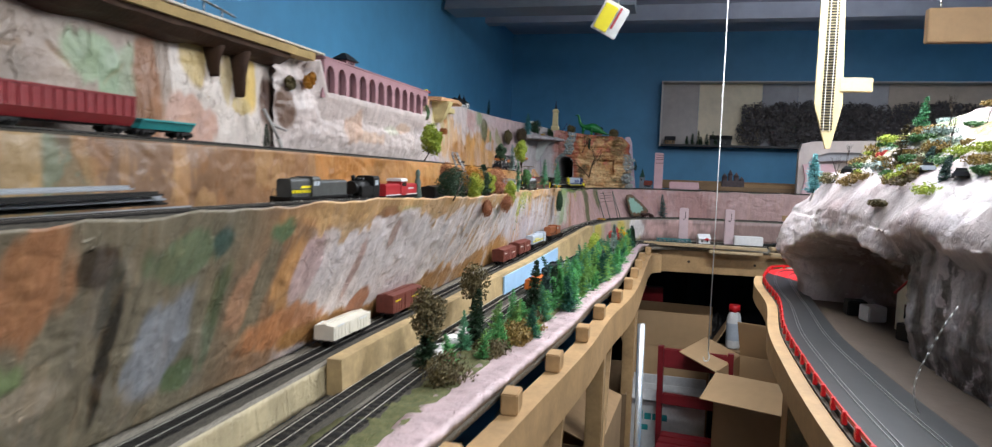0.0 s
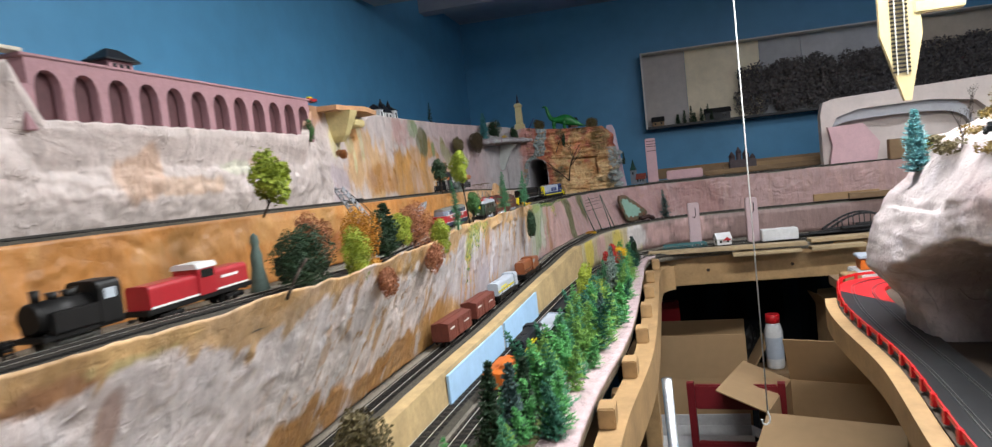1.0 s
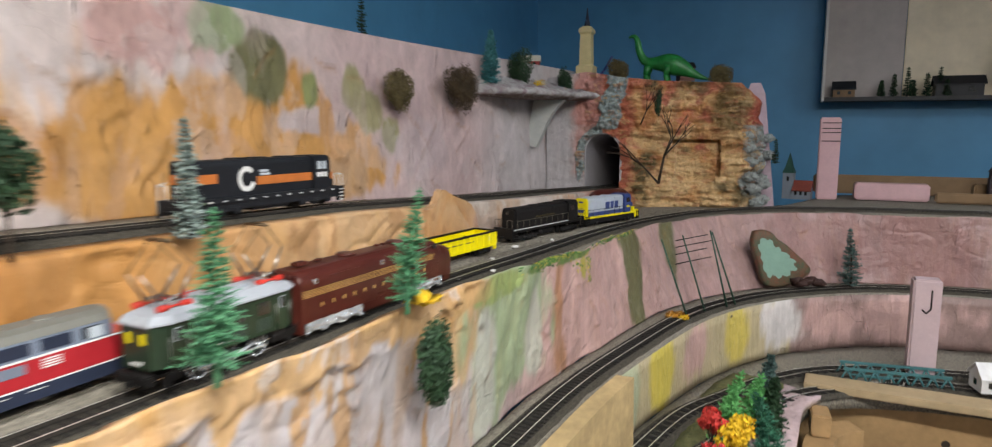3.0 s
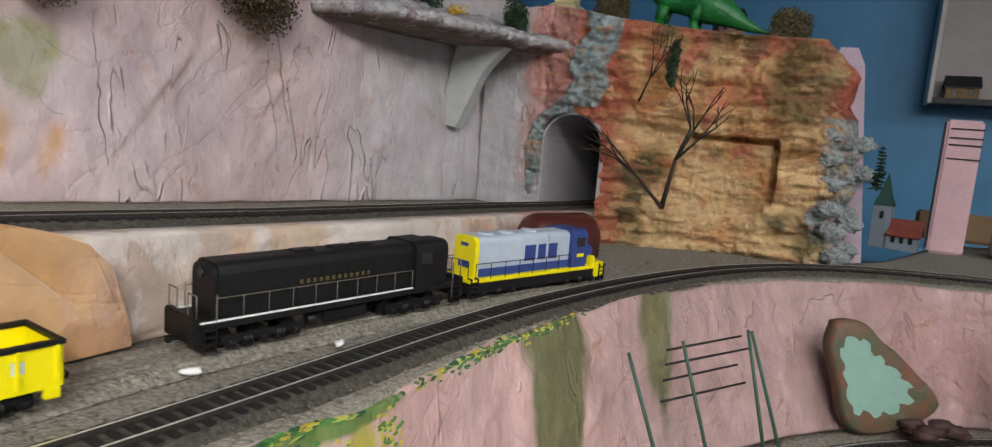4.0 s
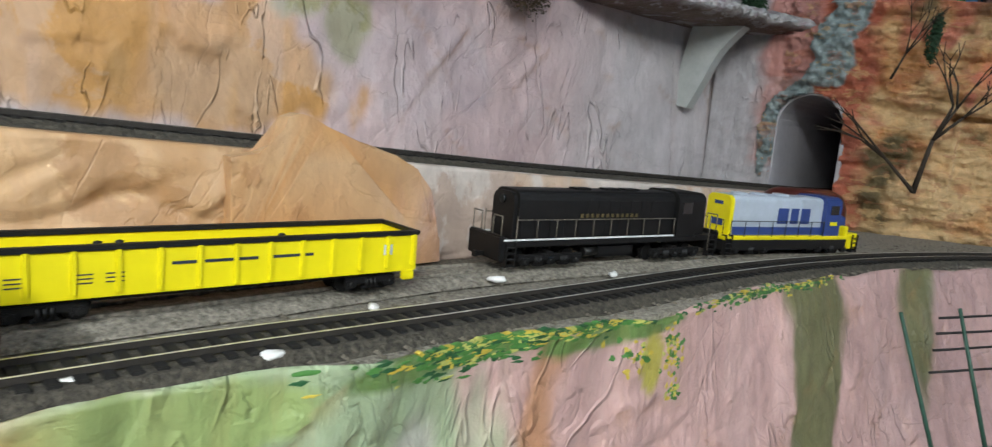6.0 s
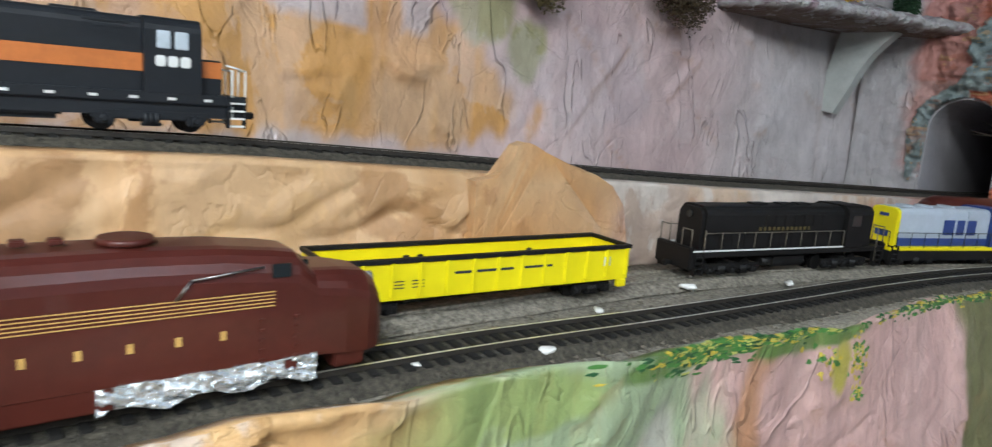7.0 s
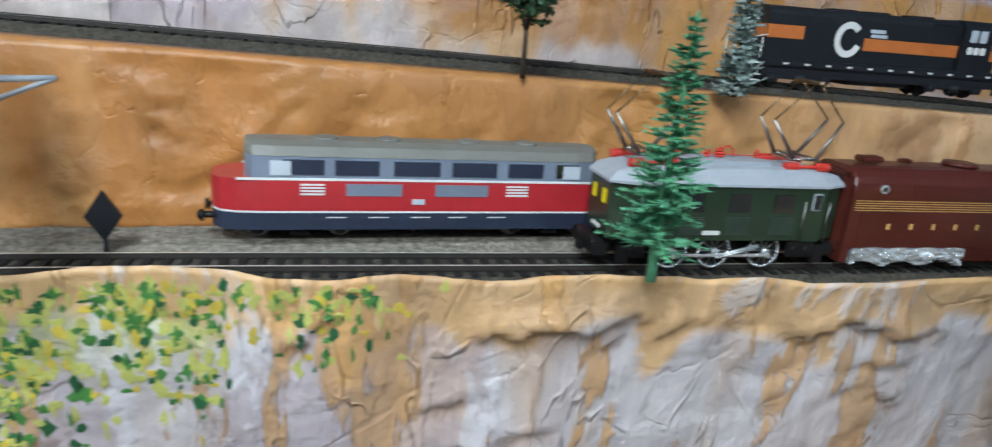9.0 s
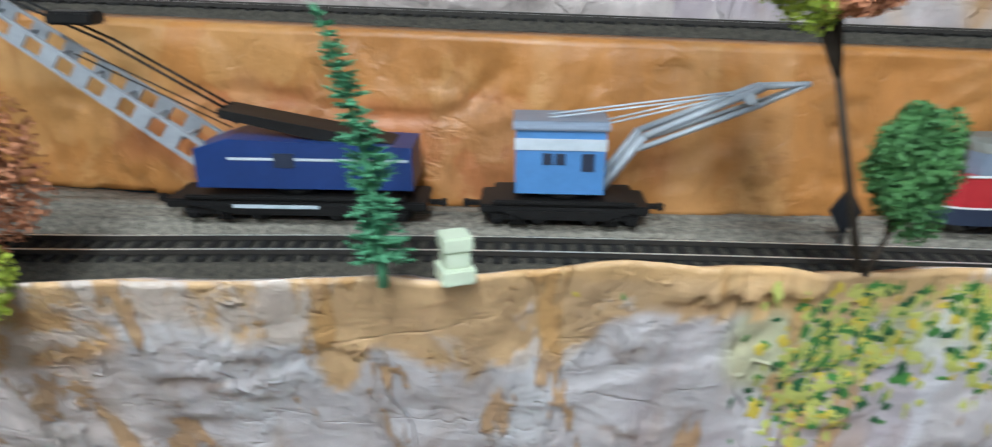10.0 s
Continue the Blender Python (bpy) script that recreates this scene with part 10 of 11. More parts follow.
for k in range(6):
    bm = bmesh.new()
    box(bm, -0.17, -0.014, 0, 0.17, 0.014, 0.004, 0.0006)
    for s in (-1, 1):
        box(bm, -0.17, s * 0.008 - 0.001, 0.004, 0.17, s * 0.008 + 0.001, 0.0065)
    ob = part("spare_track", bm, M_DKM)
    ob.matrix_world = pose(0.98 + 0.05 * k, 3.66 - 0.022 * (k % 2), 1.200 + 0.007 * k, 0, 0, -6 + 4 * k)
    tagged(ob, "dark spare track piece stacked on the bench", "spare rail", "spare rails")
block("cardboard_strip", 0.93, 3.86, 1.302, 1.16, 3.875, 1.328, M_CARD, "thin cardboard strip on the lower terrace", "cardboard", 0.001, 0)
block("cardboard_strip", 1.05, 3.83, 1.301, 1.32, 3.855, 1.322, M_CARD2, "thin cardboard strip on the lower terrace", "cardboard", 0.001, -2)
# grey-white trestle bridge
t = thing("truss_bridge", pose(1.31, 3.99, 1.300), "grey-white plastic truss bridge at the dark end", "toy bridge")
M_TRUSS = material("grey_white_plastic", (0.34, 0.36, 0.38), 0.5, 0, 0.3, 50)
bm = bmesh.new()
box(bm, -0.20, -0.03, 0.094, 0.20, 0.03, 0.104, 0.001)
part("deck", bm, M_TRUSS, t)
for k in range(13):
    x = -0.19 + 0.38 * k / 12
    bm = bmesh.new()
    box(bm, x - 0.004, -0.03, 0.0, x + 0.004, -0.022, 0.095, 0.0006)
    box(bm, x - 0.004, 0.022, 0.0, x + 0.004, 0.03, 0.095, 0.0006)
    cyl(bm, (x, -0.026, 0.010), (x, 0.026, 0.085), 0.002, 0.002, 5)
    cyl(bm, (x, -0.029, 0.04), (x + 0.028, -0.029, 0.09), 0.002, 0.002, 5)
    part("trestle", bm, M_TRUSS, t)
block("storage_bin", 1.50, 3.86, 1.192, 1.90, 4.05, 1.415, material("dark_teal_bin", (0.045, 0.075, 0.080), 0.45, 0, 0.2, 12), "dark teal plastic storage bin on the bench", "bin", 0.012)
# pink foam board and cream rounded hood
bm = bmesh.new()
pl = [(1.035, 1.428), (1.205, 1.428), (1.222, 1.500), (1.165, 1.580), (1.035, 1.577), (1.050, 1.505)]
loft(bm, [[V((x, 4.02, z)) for x, z in pl], [V((x, 4.045, z)) for x, z in pl]])
tagged(part("foam_board", bm, M_FOAM), "cut pink foam board standing on the far deck", "foam board")
t = thing("foam_hood", pose(1.02, 4.06, 1.428), "large cream foam shell with a rounded opening", "foam shell")
outer = [(0.0, 0.0), (0.0, 0.20), (0.012, 0.25), (0.06, 0.262), (0.70, 0.285), (0.90, 0.285), (0.90, 0.0)]
inner = [(0.05, 0.0), (0.035, 0.14), (0.06, 0.185), (0.14, 0.21), (0.40, 0.215), (0.56, 0.195), (0.64, 0.12), (0.66, 0.0)]
bm = bmesh.new()
ring = outer + list(reversed(inner))
loft(bm, [[V((x, 0.0, z)) for x, z in ring], [V((x, 0.05, z)) for x, z in ring]])
M_SHELL = material("cream_foam", (0.60, 0.52, 0.48), 0.7, 0, 0.12, 12, 0.3, 90)
part("rim", bm, M_SHELL, t)
bm = bmesh.new()
box(bm, 0.02, 0.05, 0.0, 0.88, 0.06, 0.24)
part("back_panel", bm, M_SHELL, t)
bm = bmesh.new()
arcp = crom([(0.05, 0.012, 0.0), (0.045, 0.012, 0.12), (0.10, 0.012, 0.165), (0.40, 0.012, 0.17), (0.52, 0.012, 0.14), (0.56, 0.012, 0.05)], 24)
loft(bm, [[p, p + V((0, 0.036, 0.0)), p + V((0.0, 0.036, 0.045)), p + V((0, 0.004, 0.045))] for p in arcp])
part("inner_curve", bm, material("grey_foam_shell", (0.36, 0.36, 0.38), 0.7, 0, 0.15, 14), t)
block("cardboard_box", 1.24, 3.975, 1.428, 1.55, 4.01, 1.505, M_CARD2, "flat brown cardboard sheet on the far deck", "cardboard", 0.002)

# shadow box on the far wall
M_FRAMEB = material("thin_pale_frame", (0.55, 0.53, 0.50), 0.5, 0, 0.1, 30)
M_HEDGE = leafmat("dark_grey_brown_foliage", (0.15, 0.135, 0.135), (0.06, 0.053, 0.055))
t = thing("shadow_box", pose(0, 4.85, 0), "long wall display box with dark model foliage", "display box")
bx0, bx1, bz0, bz1 = 0.345, 2.35, 1.690, 2.065
for nm, c, mt in (("bottom_shelf", (bx0, -0.10, bz0 - 0.012, bx1, 0, bz0), M_DKM), ("top_board", (bx0, -0.10, bz1, bx1, 0, bz1 + 0.006), M_FRAMEB), ("side_board", (bx0 - 0.008, -0.10, bz0 - 0.012, bx0, 0, bz1 + 0.006), M_FRAMEB), ("side_board", (bx1, -0.10, bz0 - 0.012, bx1 + 0.008, 0, bz1 + 0.006), M_FRAMEB)):
    bm = bmesh.new()
    box(bm, *c, 0.001)
    part(nm, bm, mt, t)
for x0, x1, col in ((bx0, 0.56, (0.42, 0.38, 0.36)), (0.562, 0.93, (0.74, 0.64, 0.47)), (0.932, 1.13, (0.36, 0.36, 0.38)), (1.132, 1.62, (0.42, 0.42, 0.44)), (1.622, bx1, (0.50, 0.42, 0.34))):
    bm = bmesh.new()
    box(bm, x0, -0.012, bz0, x1, -0.004, bz1)
    part("back_panel", bm, material("display_panel", col, 0.6, 0, 0.2, 5, 0.1, 60), t)
rd = random.Random(9)
verts, faces = [], []
for k in range(330):
    x = rd.uniform(0.82, 2.31)
    top = 0.245 + 0.012 * noise.noise(V((x * 6, 0, 0)))
    z = bz0 + 0.02 + rd.random() * (top - 0.03)
    clump(verts, faces, V((x, -0.055 + rd.uniform(-0.02, 0.01), z)), 0.042, 130, 0.006, rd, (1, 0.6, 1))
ob = mesh_ob("hedge", verts, faces, M_HEDGE, t, False, "dense dark grey-brown foliage")
toy_house(pose(0.40, 4.80, 1.690), 0.06, 0.05, 0.025, M_CARD2, M_CHAR, "small brown toy house in the display box")
toy_house(pose(0.70, 4.80, 1.690), 0.12, 0.05, 0.035, M_CHAR, M_CHAR, "dark toy house in the display box")
for k in range(7):
    conifer(pose(0.50 + 0.028 * k + 0.006 * (k % 3), 4.775 + 0.012 * (k % 2), 1.690), 0.05 + 0.018 * (k % 3), 0.016, F_DARK, "dark conifer in the display box", (0, 0), 12, 8, 4, 0.05, seed=200 + k, group="display conifers", tip=0.002)

# ---- right-hand peninsula ----
RL = [(0.97, 2.665), (0.90, 2.69), (0.83, 2.706), (0.773, 2.702), (0.723, 2.665), (0.698, 2.596), (0.668, 2.45), (0.655, 2.30), (0.648, 2.05), (0.612, 1.75), (0.602, 1.5), (0.600, 1.3), (0.605, 1.1), (0.62, 0.7), (0.64, 0.2)]
left_edge = crom([(x, y, 1.22) for x, y in RL], 200)
right_edge = crom([(0.95, 2.585, 1.22), (0.89, 2.60, 1.22), (0.84, 2.612, 1.22), (0.81, 2.61, 1.22), (0.79, 2.595, 1.22), (0.775, 2.56, 1.22), (0.757, 2.45, 1.22), (0.748, 2.30, 1.22), (0.728, 2.05, 1.22), (0.708, 1.75, 1.22), (0.712, 1.5, 1.22), (0.722, 1.3, 1.22), (0.735, 1.1, 1.22), (0.75, 0.7, 1.22), (0.77, 0.2, 1.22)], 200)
M_ROAD = material("black_track_plastic", (0.022, 0.023, 0.025), 0.4, 0, 0.35, 40)
M_REDP = material("red_plastic", (0.60, 0.015, 0.020), 0.4, 0, 0.12, 40)
t = thing("slot_car_road", Matrix.Translation((0, 0, 0)), "black slot-car road with a red guard rail", "toy road")
bm = bmesh.new()
loft(bm, [[a, b, b - V((0, 0, 0.008)), a - V((0, 0, 0.008))] for a, b in zip(left_edge[26:], right_edge[26:])])
part("road", bm, M_ROAD, t)
bm = bmesh.new()
loft(bm, [[a, b, b - V((0, 0, 0.008)), a - V((0, 0, 0.008))] for a, b in zip(left_edge[:27], right_edge[:27])])
part("red_curve", bm, M_REDP, t, "red plastic road curve")
for f in (0.25, 0.30, 0.68, 0.73):
    bm = bmesh.new()
    ps = [a.lerp(b, f) for a, b in zip(left_edge, right_edge)]
    loft(bm, [[p + V((-0.0006, 0, 0.0012)), p + V((0.0006, 0, 0.0012)), p + V((0.0006, 0, -0.001)), p + V((-0.0006, 0, -0.001))] for p in ps])
    part("slot_rail", bm, M_STEEL, t)
bm = bmesh.new()
gl = offset_in(left_edge, -0.004, 1.222)
gl = [a + (a - b).normalized() * 0.004 for a, b in zip(left_edge, right_edge)]
loft(bm, [[p + V((0, 0, 0.012)), p + V((0.002, 0, 0.012)), p + V((0.002, 0, 0.006)), p + V((0, 0, 0.006))] for p in gl])
part("guard_rail", bm, M_REDP, t, "red plastic guard rail")
bm = bmesh.new()
box(bm, -0.003, -0.004, -0.004, 0.003, 0.004, 0.0125, 0.0006)
post = part("rail_post", bm, M_REDP, t)
post.matrix_local = Matrix.Translation(gl[0])
for k in range(4, 200, 4):
    ob = new("rail_post", post.data)
    ob.parent = t
    ob.matrix_local = Matrix.Translation(gl[k])
# table under the road
bm = bmesh.new()
tb = [V((p.x - 0.006, p.y, 1.2118)) for p in left_edge]
loft(bm, [[p, V((max(1.6, p.x + 0.3), p.y, 1.2118)), V((max(1.6, p.x + 0.3), p.y, 1.185)), p - V((0, 0, 0.027))] for p in tb[18:]])
tagged(part("peninsula_top", bm, DARKWOOD), "grey board under the slot-car road", "table top", kind="structure")
bm = bmesh.new()
fs = [a + (a - b).normalized() * 0.012 for a, b in zip(left_edge, right_edge)]
loft(bm, [[V((p.x, p.y, 1.214)), V((p.x - 0.022, p.y, 1.214)), V((p.x - 0.022, p.y, 1.17)), V((p.x, p.y, 1.17))] for p in fs[30:]])
tagged(part("peninsula_edge", bm, PINE), "pine edging along the slot-car table", "edging", kind="structure")
for y in (0.5, 1.35, 2.2):
    block("table_leg", 0.70, y - 0.04, -0.1, 0.74, y + 0.04, 1.184, PINE, "square pine leg under the slot-car table", "table leg", 0.003)
side_table = thing("slot_car_table", Matrix.Translation((0, 0, 0)), "rough pine table legs under the slot-car road", "table")
for ob in list(scene.objects):
    if ob.name.split(".")[0] == "table_leg":
        ob.parent = side_table
        for key in ("category", "label"):
            del ob[key]
slab("side_table_top", 0.80, 2.76, 1.125, 1.9, 3.14, 1.150, M_CARD2)


def plaster_mountain():
    """White plaster overhang with a cave, dark grey flank and a top that rises away from the aisle."""
    plan = crom([(1.45, 2.52), (1.20, 2.50), (0.98, 2.48), (0.83, 2.42), (0.752, 2.33), (0.728, 2.22), (0.738, 2.05), (0.758, 1.85), (0.770, 1.65), (0.780, 1.45), (0.788, 1.2), (0.80, 0.85)], 200)
    nv = 96
    verts, cols, faces = [], [], []
    for i, p in enumerate(plan):
        tg = plan[min(200, i + 1)] - plan[max(0, i - 1)]
        out = V((tg.y, -tg.x, 0)).normalized()
        if out.x > 0 and i > 60:
            out = -out
        if i <= 60:
            out = V((tg.y, -tg.x, 0)).normalized()
            out = out if out.y > 0 else -out
        for j in range(nv + 1):
            v = j / nv
            if v < 0.55:
                f = v / 0.55
                z = 1.212 + 0.233 * f
                tip = max(0, 1 - abs(p.y - 2.25) / 0.30)
                q = p + out * ((0.014 + 0.055 * tip * min(1, max(0, f - 0.15) * 3)) * math.sin(math.pi * min(1, f * 0.9)))
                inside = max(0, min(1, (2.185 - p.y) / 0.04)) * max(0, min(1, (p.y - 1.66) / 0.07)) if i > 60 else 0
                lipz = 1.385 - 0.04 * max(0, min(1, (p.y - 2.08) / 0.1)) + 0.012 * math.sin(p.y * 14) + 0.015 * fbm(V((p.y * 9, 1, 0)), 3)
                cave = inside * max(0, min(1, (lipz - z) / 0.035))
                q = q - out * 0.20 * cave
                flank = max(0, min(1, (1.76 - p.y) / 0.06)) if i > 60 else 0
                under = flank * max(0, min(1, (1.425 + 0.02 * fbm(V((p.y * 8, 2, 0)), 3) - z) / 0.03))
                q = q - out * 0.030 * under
            else:
                f = (v - 0.55) / 0.45
                z = 1.445 + (0.225 + 0.05 * max(0, min(1, (p.y - 1.5) / 0.5))) * min(1, f * 1.2) ** 0.62
                q = p.lerp(V((1.35, 1.85, 0)), 0.80 * f)
                cave = under = 0
            n = fbm(V((q.x * 9, q.y * 9, z * 9)), 5)
            n2 = fbm(V((q.x * 32, q.y * 32, z * 32)), 3)
            q = V((q.x, q.y, z)) + out * (0.007 * n + 0.0035 * n2 + 0.003 * fbm(V((q.x * 90, q.y * 90, z * 90)), 3)) + V((0, 0, (0.013 * n + 0.005 * n2) * (v > 0.5)))
            verts.append(q)
            c = V((0.56, 0.49, 0.485)).lerp(V((0.47, 0.37, 0.365)), max(0, min(1, n * 2)))
            if v > 0.615:
                k = fbm(V((q.x * 11, q.y * 11, 4)), 4)
                c = c.lerp(V((0.28, 0.21, 0.055)), max(0, min(1, k * 3 + 0.8)) * min(1, (v - 0.615) * 16))
                c = c.lerp(V((0.14, 0.24, 0.07)), max(0, min(1, fbm(V((q.x * 14, q.y * 14, 9)), 4) * 3 - 0.2)))
                c = c.lerp(V((0.46, 0.38, 0.35)), max(0, min(1, fbm(V((q.x * 9, q.y * 9, 14)), 3) * 3 - 0.5)))
            # cave's shade painted into the colour, along its recess mask
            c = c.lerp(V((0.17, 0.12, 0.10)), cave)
            # flank turns near black with grey streaks below its lip
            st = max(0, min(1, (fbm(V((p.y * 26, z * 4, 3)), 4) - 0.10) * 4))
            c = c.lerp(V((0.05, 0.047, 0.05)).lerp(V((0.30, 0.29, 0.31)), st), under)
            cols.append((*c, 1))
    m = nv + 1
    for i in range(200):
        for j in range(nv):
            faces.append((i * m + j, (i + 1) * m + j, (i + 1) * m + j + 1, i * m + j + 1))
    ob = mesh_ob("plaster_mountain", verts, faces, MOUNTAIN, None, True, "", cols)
    tagged(ob, "white and pink plaster mountain with a cave and dark flank", "model mountain", kind="structure")
    return ob


mountain = plaster_mountain()
me_pts = [v.co for v in mountain.data.vertices]


def on_top(x, y):
    """Height of the mountain's top surface at x, y."""
    best = min((p for p in me_pts if p.z > 1.45), key=lambda p: (p.x - x) ** 2 + (p.y - y) ** 2)
    return best.z


conifer(pose(0.738, 2.23, on_top(0.738, 2.23) - 0.006), 0.10, 0.030, leafmat("frosted_teal_bristle", (0.30, 0.58, 0.60), (0.05, 0.24, 0.27)), "frosted teal bottle brush tree on the mountain", (0.0, 0), 30, 16, 4, 0.02, seed=301, tip=0.0014)
for k, (x, y, h, leaf) in enumerate(((0.93, 2.10, 0.080, F_GREEN), (0.84, 1.93, 0.09, F_OLIVE), (1.06, 1.62, 0.06, F_TEAL), (0.88, 1.35, 0.09, F_DARK), (0.83, 1.66, 0.05, F_FROST), (0.85, 1.80, 0.04, F_FROST))):
    conifer(pose(x, y, on_top(x, y) - 0.004), h, h * 0.26, leaf, "olive moss conifer on the mountain" if leaf is F_OLIVE else "moulded conifer on the mountain top", (0.012, 0.01), 15, 9, 6, 0.08, seed=310 + k, group="mountain trees", tip=0.0016)
for k in range(96):
    x, y = (rd.uniform(0.80, 1.15), rd.uniform(1.3, 2.25)) if k % 2 else (rd.uniform(0.76, 0.92), rd.uniform(1.75, 2.28))
    leaf = (F_AMBERB, F_LIME, F_AMBERB, F_MID, F_SNOW, F_AMBERB, F_OLIVE)[k % 7]
    bush(pose(x, y, on_top(x, y) - 0.006), rd.uniform(0.016, 0.034), leaf, {F_AMBERB: "mustard flock patch", F_LIME: "yellow-green flock patch", F_MID: "green flock patch", F_SNOW: "pale frosted flock patch", F_OLIVE: "olive flock patch"}[leaf] + " on the plaster mountain", (1.2, 1.4, 0.5), 5, 120, 0.0022, 330 + k, "flock_patch", "mountain flock")
bush(pose(0.84, 2.05, on_top(0.84, 2.05)), 0.014, F_RED, "orange-red flock tuft on the mountain", (1, 1, 0.9), 4, 120, 0.0018, 360)
for k, (x, y) in enumerate(((0.765, 2.14), (0.80, 2.20), (0.90, 1.85), (0.78, 2.02), (0.84, 2.12), (0.95, 2.0), (0.98, 1.9))):
    twig(pose(x, y, on_top(x, y) - 0.003), 0.07, "bare grey twig on the plaster mountain", 370 + k, 0.6)


def toy_car(m, mat, label):
    t = thing("toy_car", m, label, "toy car")
    bm = bmesh.new()
    hull(bm, -0.026, 0.026, [(-0.010, 0.003), (0.010, 0.003), (0.0105, 0.010), (0.009, 0.011), (-0.009, 0.011), (-0.0105, 0.010)])
    part("body", bm, mat, t)
    bm = bmesh.new()
    loft(bm, [[V((s * a + c, s2 * b, z)) for a, b in ((-1, -1), (1, -1), (1, 1), (-1, 1))] for s, s2, c, z in ((0.014, 0.009, -0.002, 0.0108), (0.009, 0.0075, -0.003, 0.0165))])
    part("cabin", bm, M_GLASS, t)
    for x in (-0.016, 0.016):
        for y in (-0.0105, 0.0105):
            bm = bmesh.new()
            cyl(bm, (x, y - 0.002, 0.004), (x, y + 0.002, 0.004), 0.0042, 0.0042, 12)
            part("wheel", bm, M_BLK, t)
    return t


for x, y, a, mt, lb in ((0.775, 2.06, 70, M_CHAR, "black toy car on the plaster mountain"), (0.835, 1.76, 80, M_GREY, "grey toy car on the plaster mountain"), (0.84, 1.62, 70, M_CHAR, "dark toy car on the plaster mountain")):
    toy_car(pose(x, y, on_top(x, y) + 0.002, 0, 0, a), mt, lb)
toy_house(pose(0.885, 1.87, 1.2125, 0, 0, 20), 0.07, 0.06, 0.075, M_CREAMW, M_RED, "beige toy building with a red roof inside the cave", windows=2)
for k, (x, y, mt) in enumerate(((0.80, 2.02, M_BLK), (0.82, 1.96, M_WHW), (0.84, 1.78, M_BLK))):
    block("small_box", x - 0.02, y - 0.02, 1.2125, x + 0.02, y + 0.02, 1.245, mt, "small box stored inside the cave", "box", 0.002, 15 * k)
bm = bmesh.new()
tube_along(bm, crom([(0.70, 1.30, 1.212), (0.690, 1.30, 1.26), (0.715, 1.30, 1.33), (0.735, 1.31, 1.36)], 14), 0.0009, 6)
tagged(part("thin_wire", bm, M_STEEL), "thin bent wire beside the slot-car road", "wire")
# toys at the far end of the side table
t = thing("toy_garage", pose(0.885, 2.985, 1.190, 0, 0, -4), "bright orange toy building with a grey roof", "toy")
bm = bmesh.new()
box(bm, -0.045, -0.03, 0, 0.045, 0.03, 0.030, 0.002)
part("wall", bm, bpy.data.materials["orange_plastic"], t)
bm = bmesh.new()
box(bm, -0.05, -0.035, 0.030, 0.05, 0.035, 0.038, 0.002)
part("roof", bm, M_GREY, t)
bm = bmesh.new()
box(bm, -0.020, -0.0315, 0.006, 0.022, -0.0295, 0.018)
part("window", bm, M_OLROOF, t)
block("white_box", 0.825, 2.93, 1.151, 1.03, 3.04, 1.189, M_WHW, "flat white box under the orange toy", "box", 0.003)
block("wood_block", 0.785, 2.90, 1.151, 0.825, 2.96, 1.19, PINE, "small pine block on the side table", "wood block", 0.002)
for k in range(6):
    t = thing("toy_truck", pose(0.96 + 0.05 * (k % 3), 3.02 + 0.05 * (k // 3), 1.190 + 0.045 * (k // 3) if k < 3 else 1.232, 0, 0, 25 * k), "yellow plastic construction toy on the side table", "toy", "yellow toys")
    bm = bmesh.new()
    box(bm, -0.024, -0.012, 0.004, 0.024, 0.012, 0.018, 0.002)
    part("body", bm, M_YELLOW, t)
    bm = bmesh.new()
    box(bm, 0.004, -0.010, 0.018, 0.022, 0.010, 0.032, 0.002)
    part("cab", bm, M_YELLOW, t)
    for x in (-0.015, 0.015):
        bm = bmesh.new()
        cyl(bm, (x, -0.013, 0.006), (x, 0.013, 0.006), 0.006, 0.006, 12)
        part("wheel", bm, M_BLK, t)
block("blue_box", 0.985, 2.80, 1.222, 1.03, 2.83, 1.245, M_COBALT, "small blue plastic box on the road", "box", 0.003)
bush(pose(1.0, 2.90, 1.19), 0.03, F_MID, "green crumpled paper on the side table", (1.2, 1, 0.8), 5, 120, 0.004, 380)

# ---- hanging things ----
t = thing("hanging_track_plank", pose(0.818, 2.5, 1.597), "cream hanging plank carrying a strip of model track", "plank")
pl = [(0.008, 0.0), (0.034, 0.125), (0.022, 0.42), (0.016, 0.782), (-0.036, 0.782), (-0.040, 0.42), (-0.040, 0.125), (-0.004, 0.0)]
bm = bmesh.new()
loft(bm, [[V((x, -0.006, z)) for x, z in pl], [V((x, 0.006, z)) for x, z in pl]])
part("plank", bm, material("cream_painted_wood", (0.50, 0.41, 0.22), 0.6, 0, 0.15, 16, 0.2, 80), t)
for s in (-0.0083, 0.0083):
    bm = bmesh.new()
    box(bm, -0.006 + s - 0.0008, -0.0112, 0.05, -0.006 + s + 0.0008, -0.0085, 0.775)
    part("rail", bm, RAIL, t)
bm = bmesh.new()
box(bm, -0.0155, -0.0088, -0.0018, 0.0155, -0.0062, 0.0018, 0.0003)
tie0 = part("tie", bm, TIE, t)
tie0.matrix_local = Matrix.Translation((-0.006, 0, 0.055))
for k in range(1, 92):
    ob = new("tie", tie0.data)
    ob.parent = t
    ob.matrix_local = Matrix.Translation((-0.006, 0, 0.055 + 0.0078 * k))
bm = bmesh.new()
box(bm, 0.020, -0.010, 0.160, 0.108, 0.012, 0.200, 0.003)
part("side_block", bm, bpy.data.materials["cream_painted_wood"], t, "cream wooden side block")
t = thing("hanging_string", pose(0.536, 2.618, 0.927), "thin white string with a hook hanging from the ceiling", "string")
bm = bmesh.new()
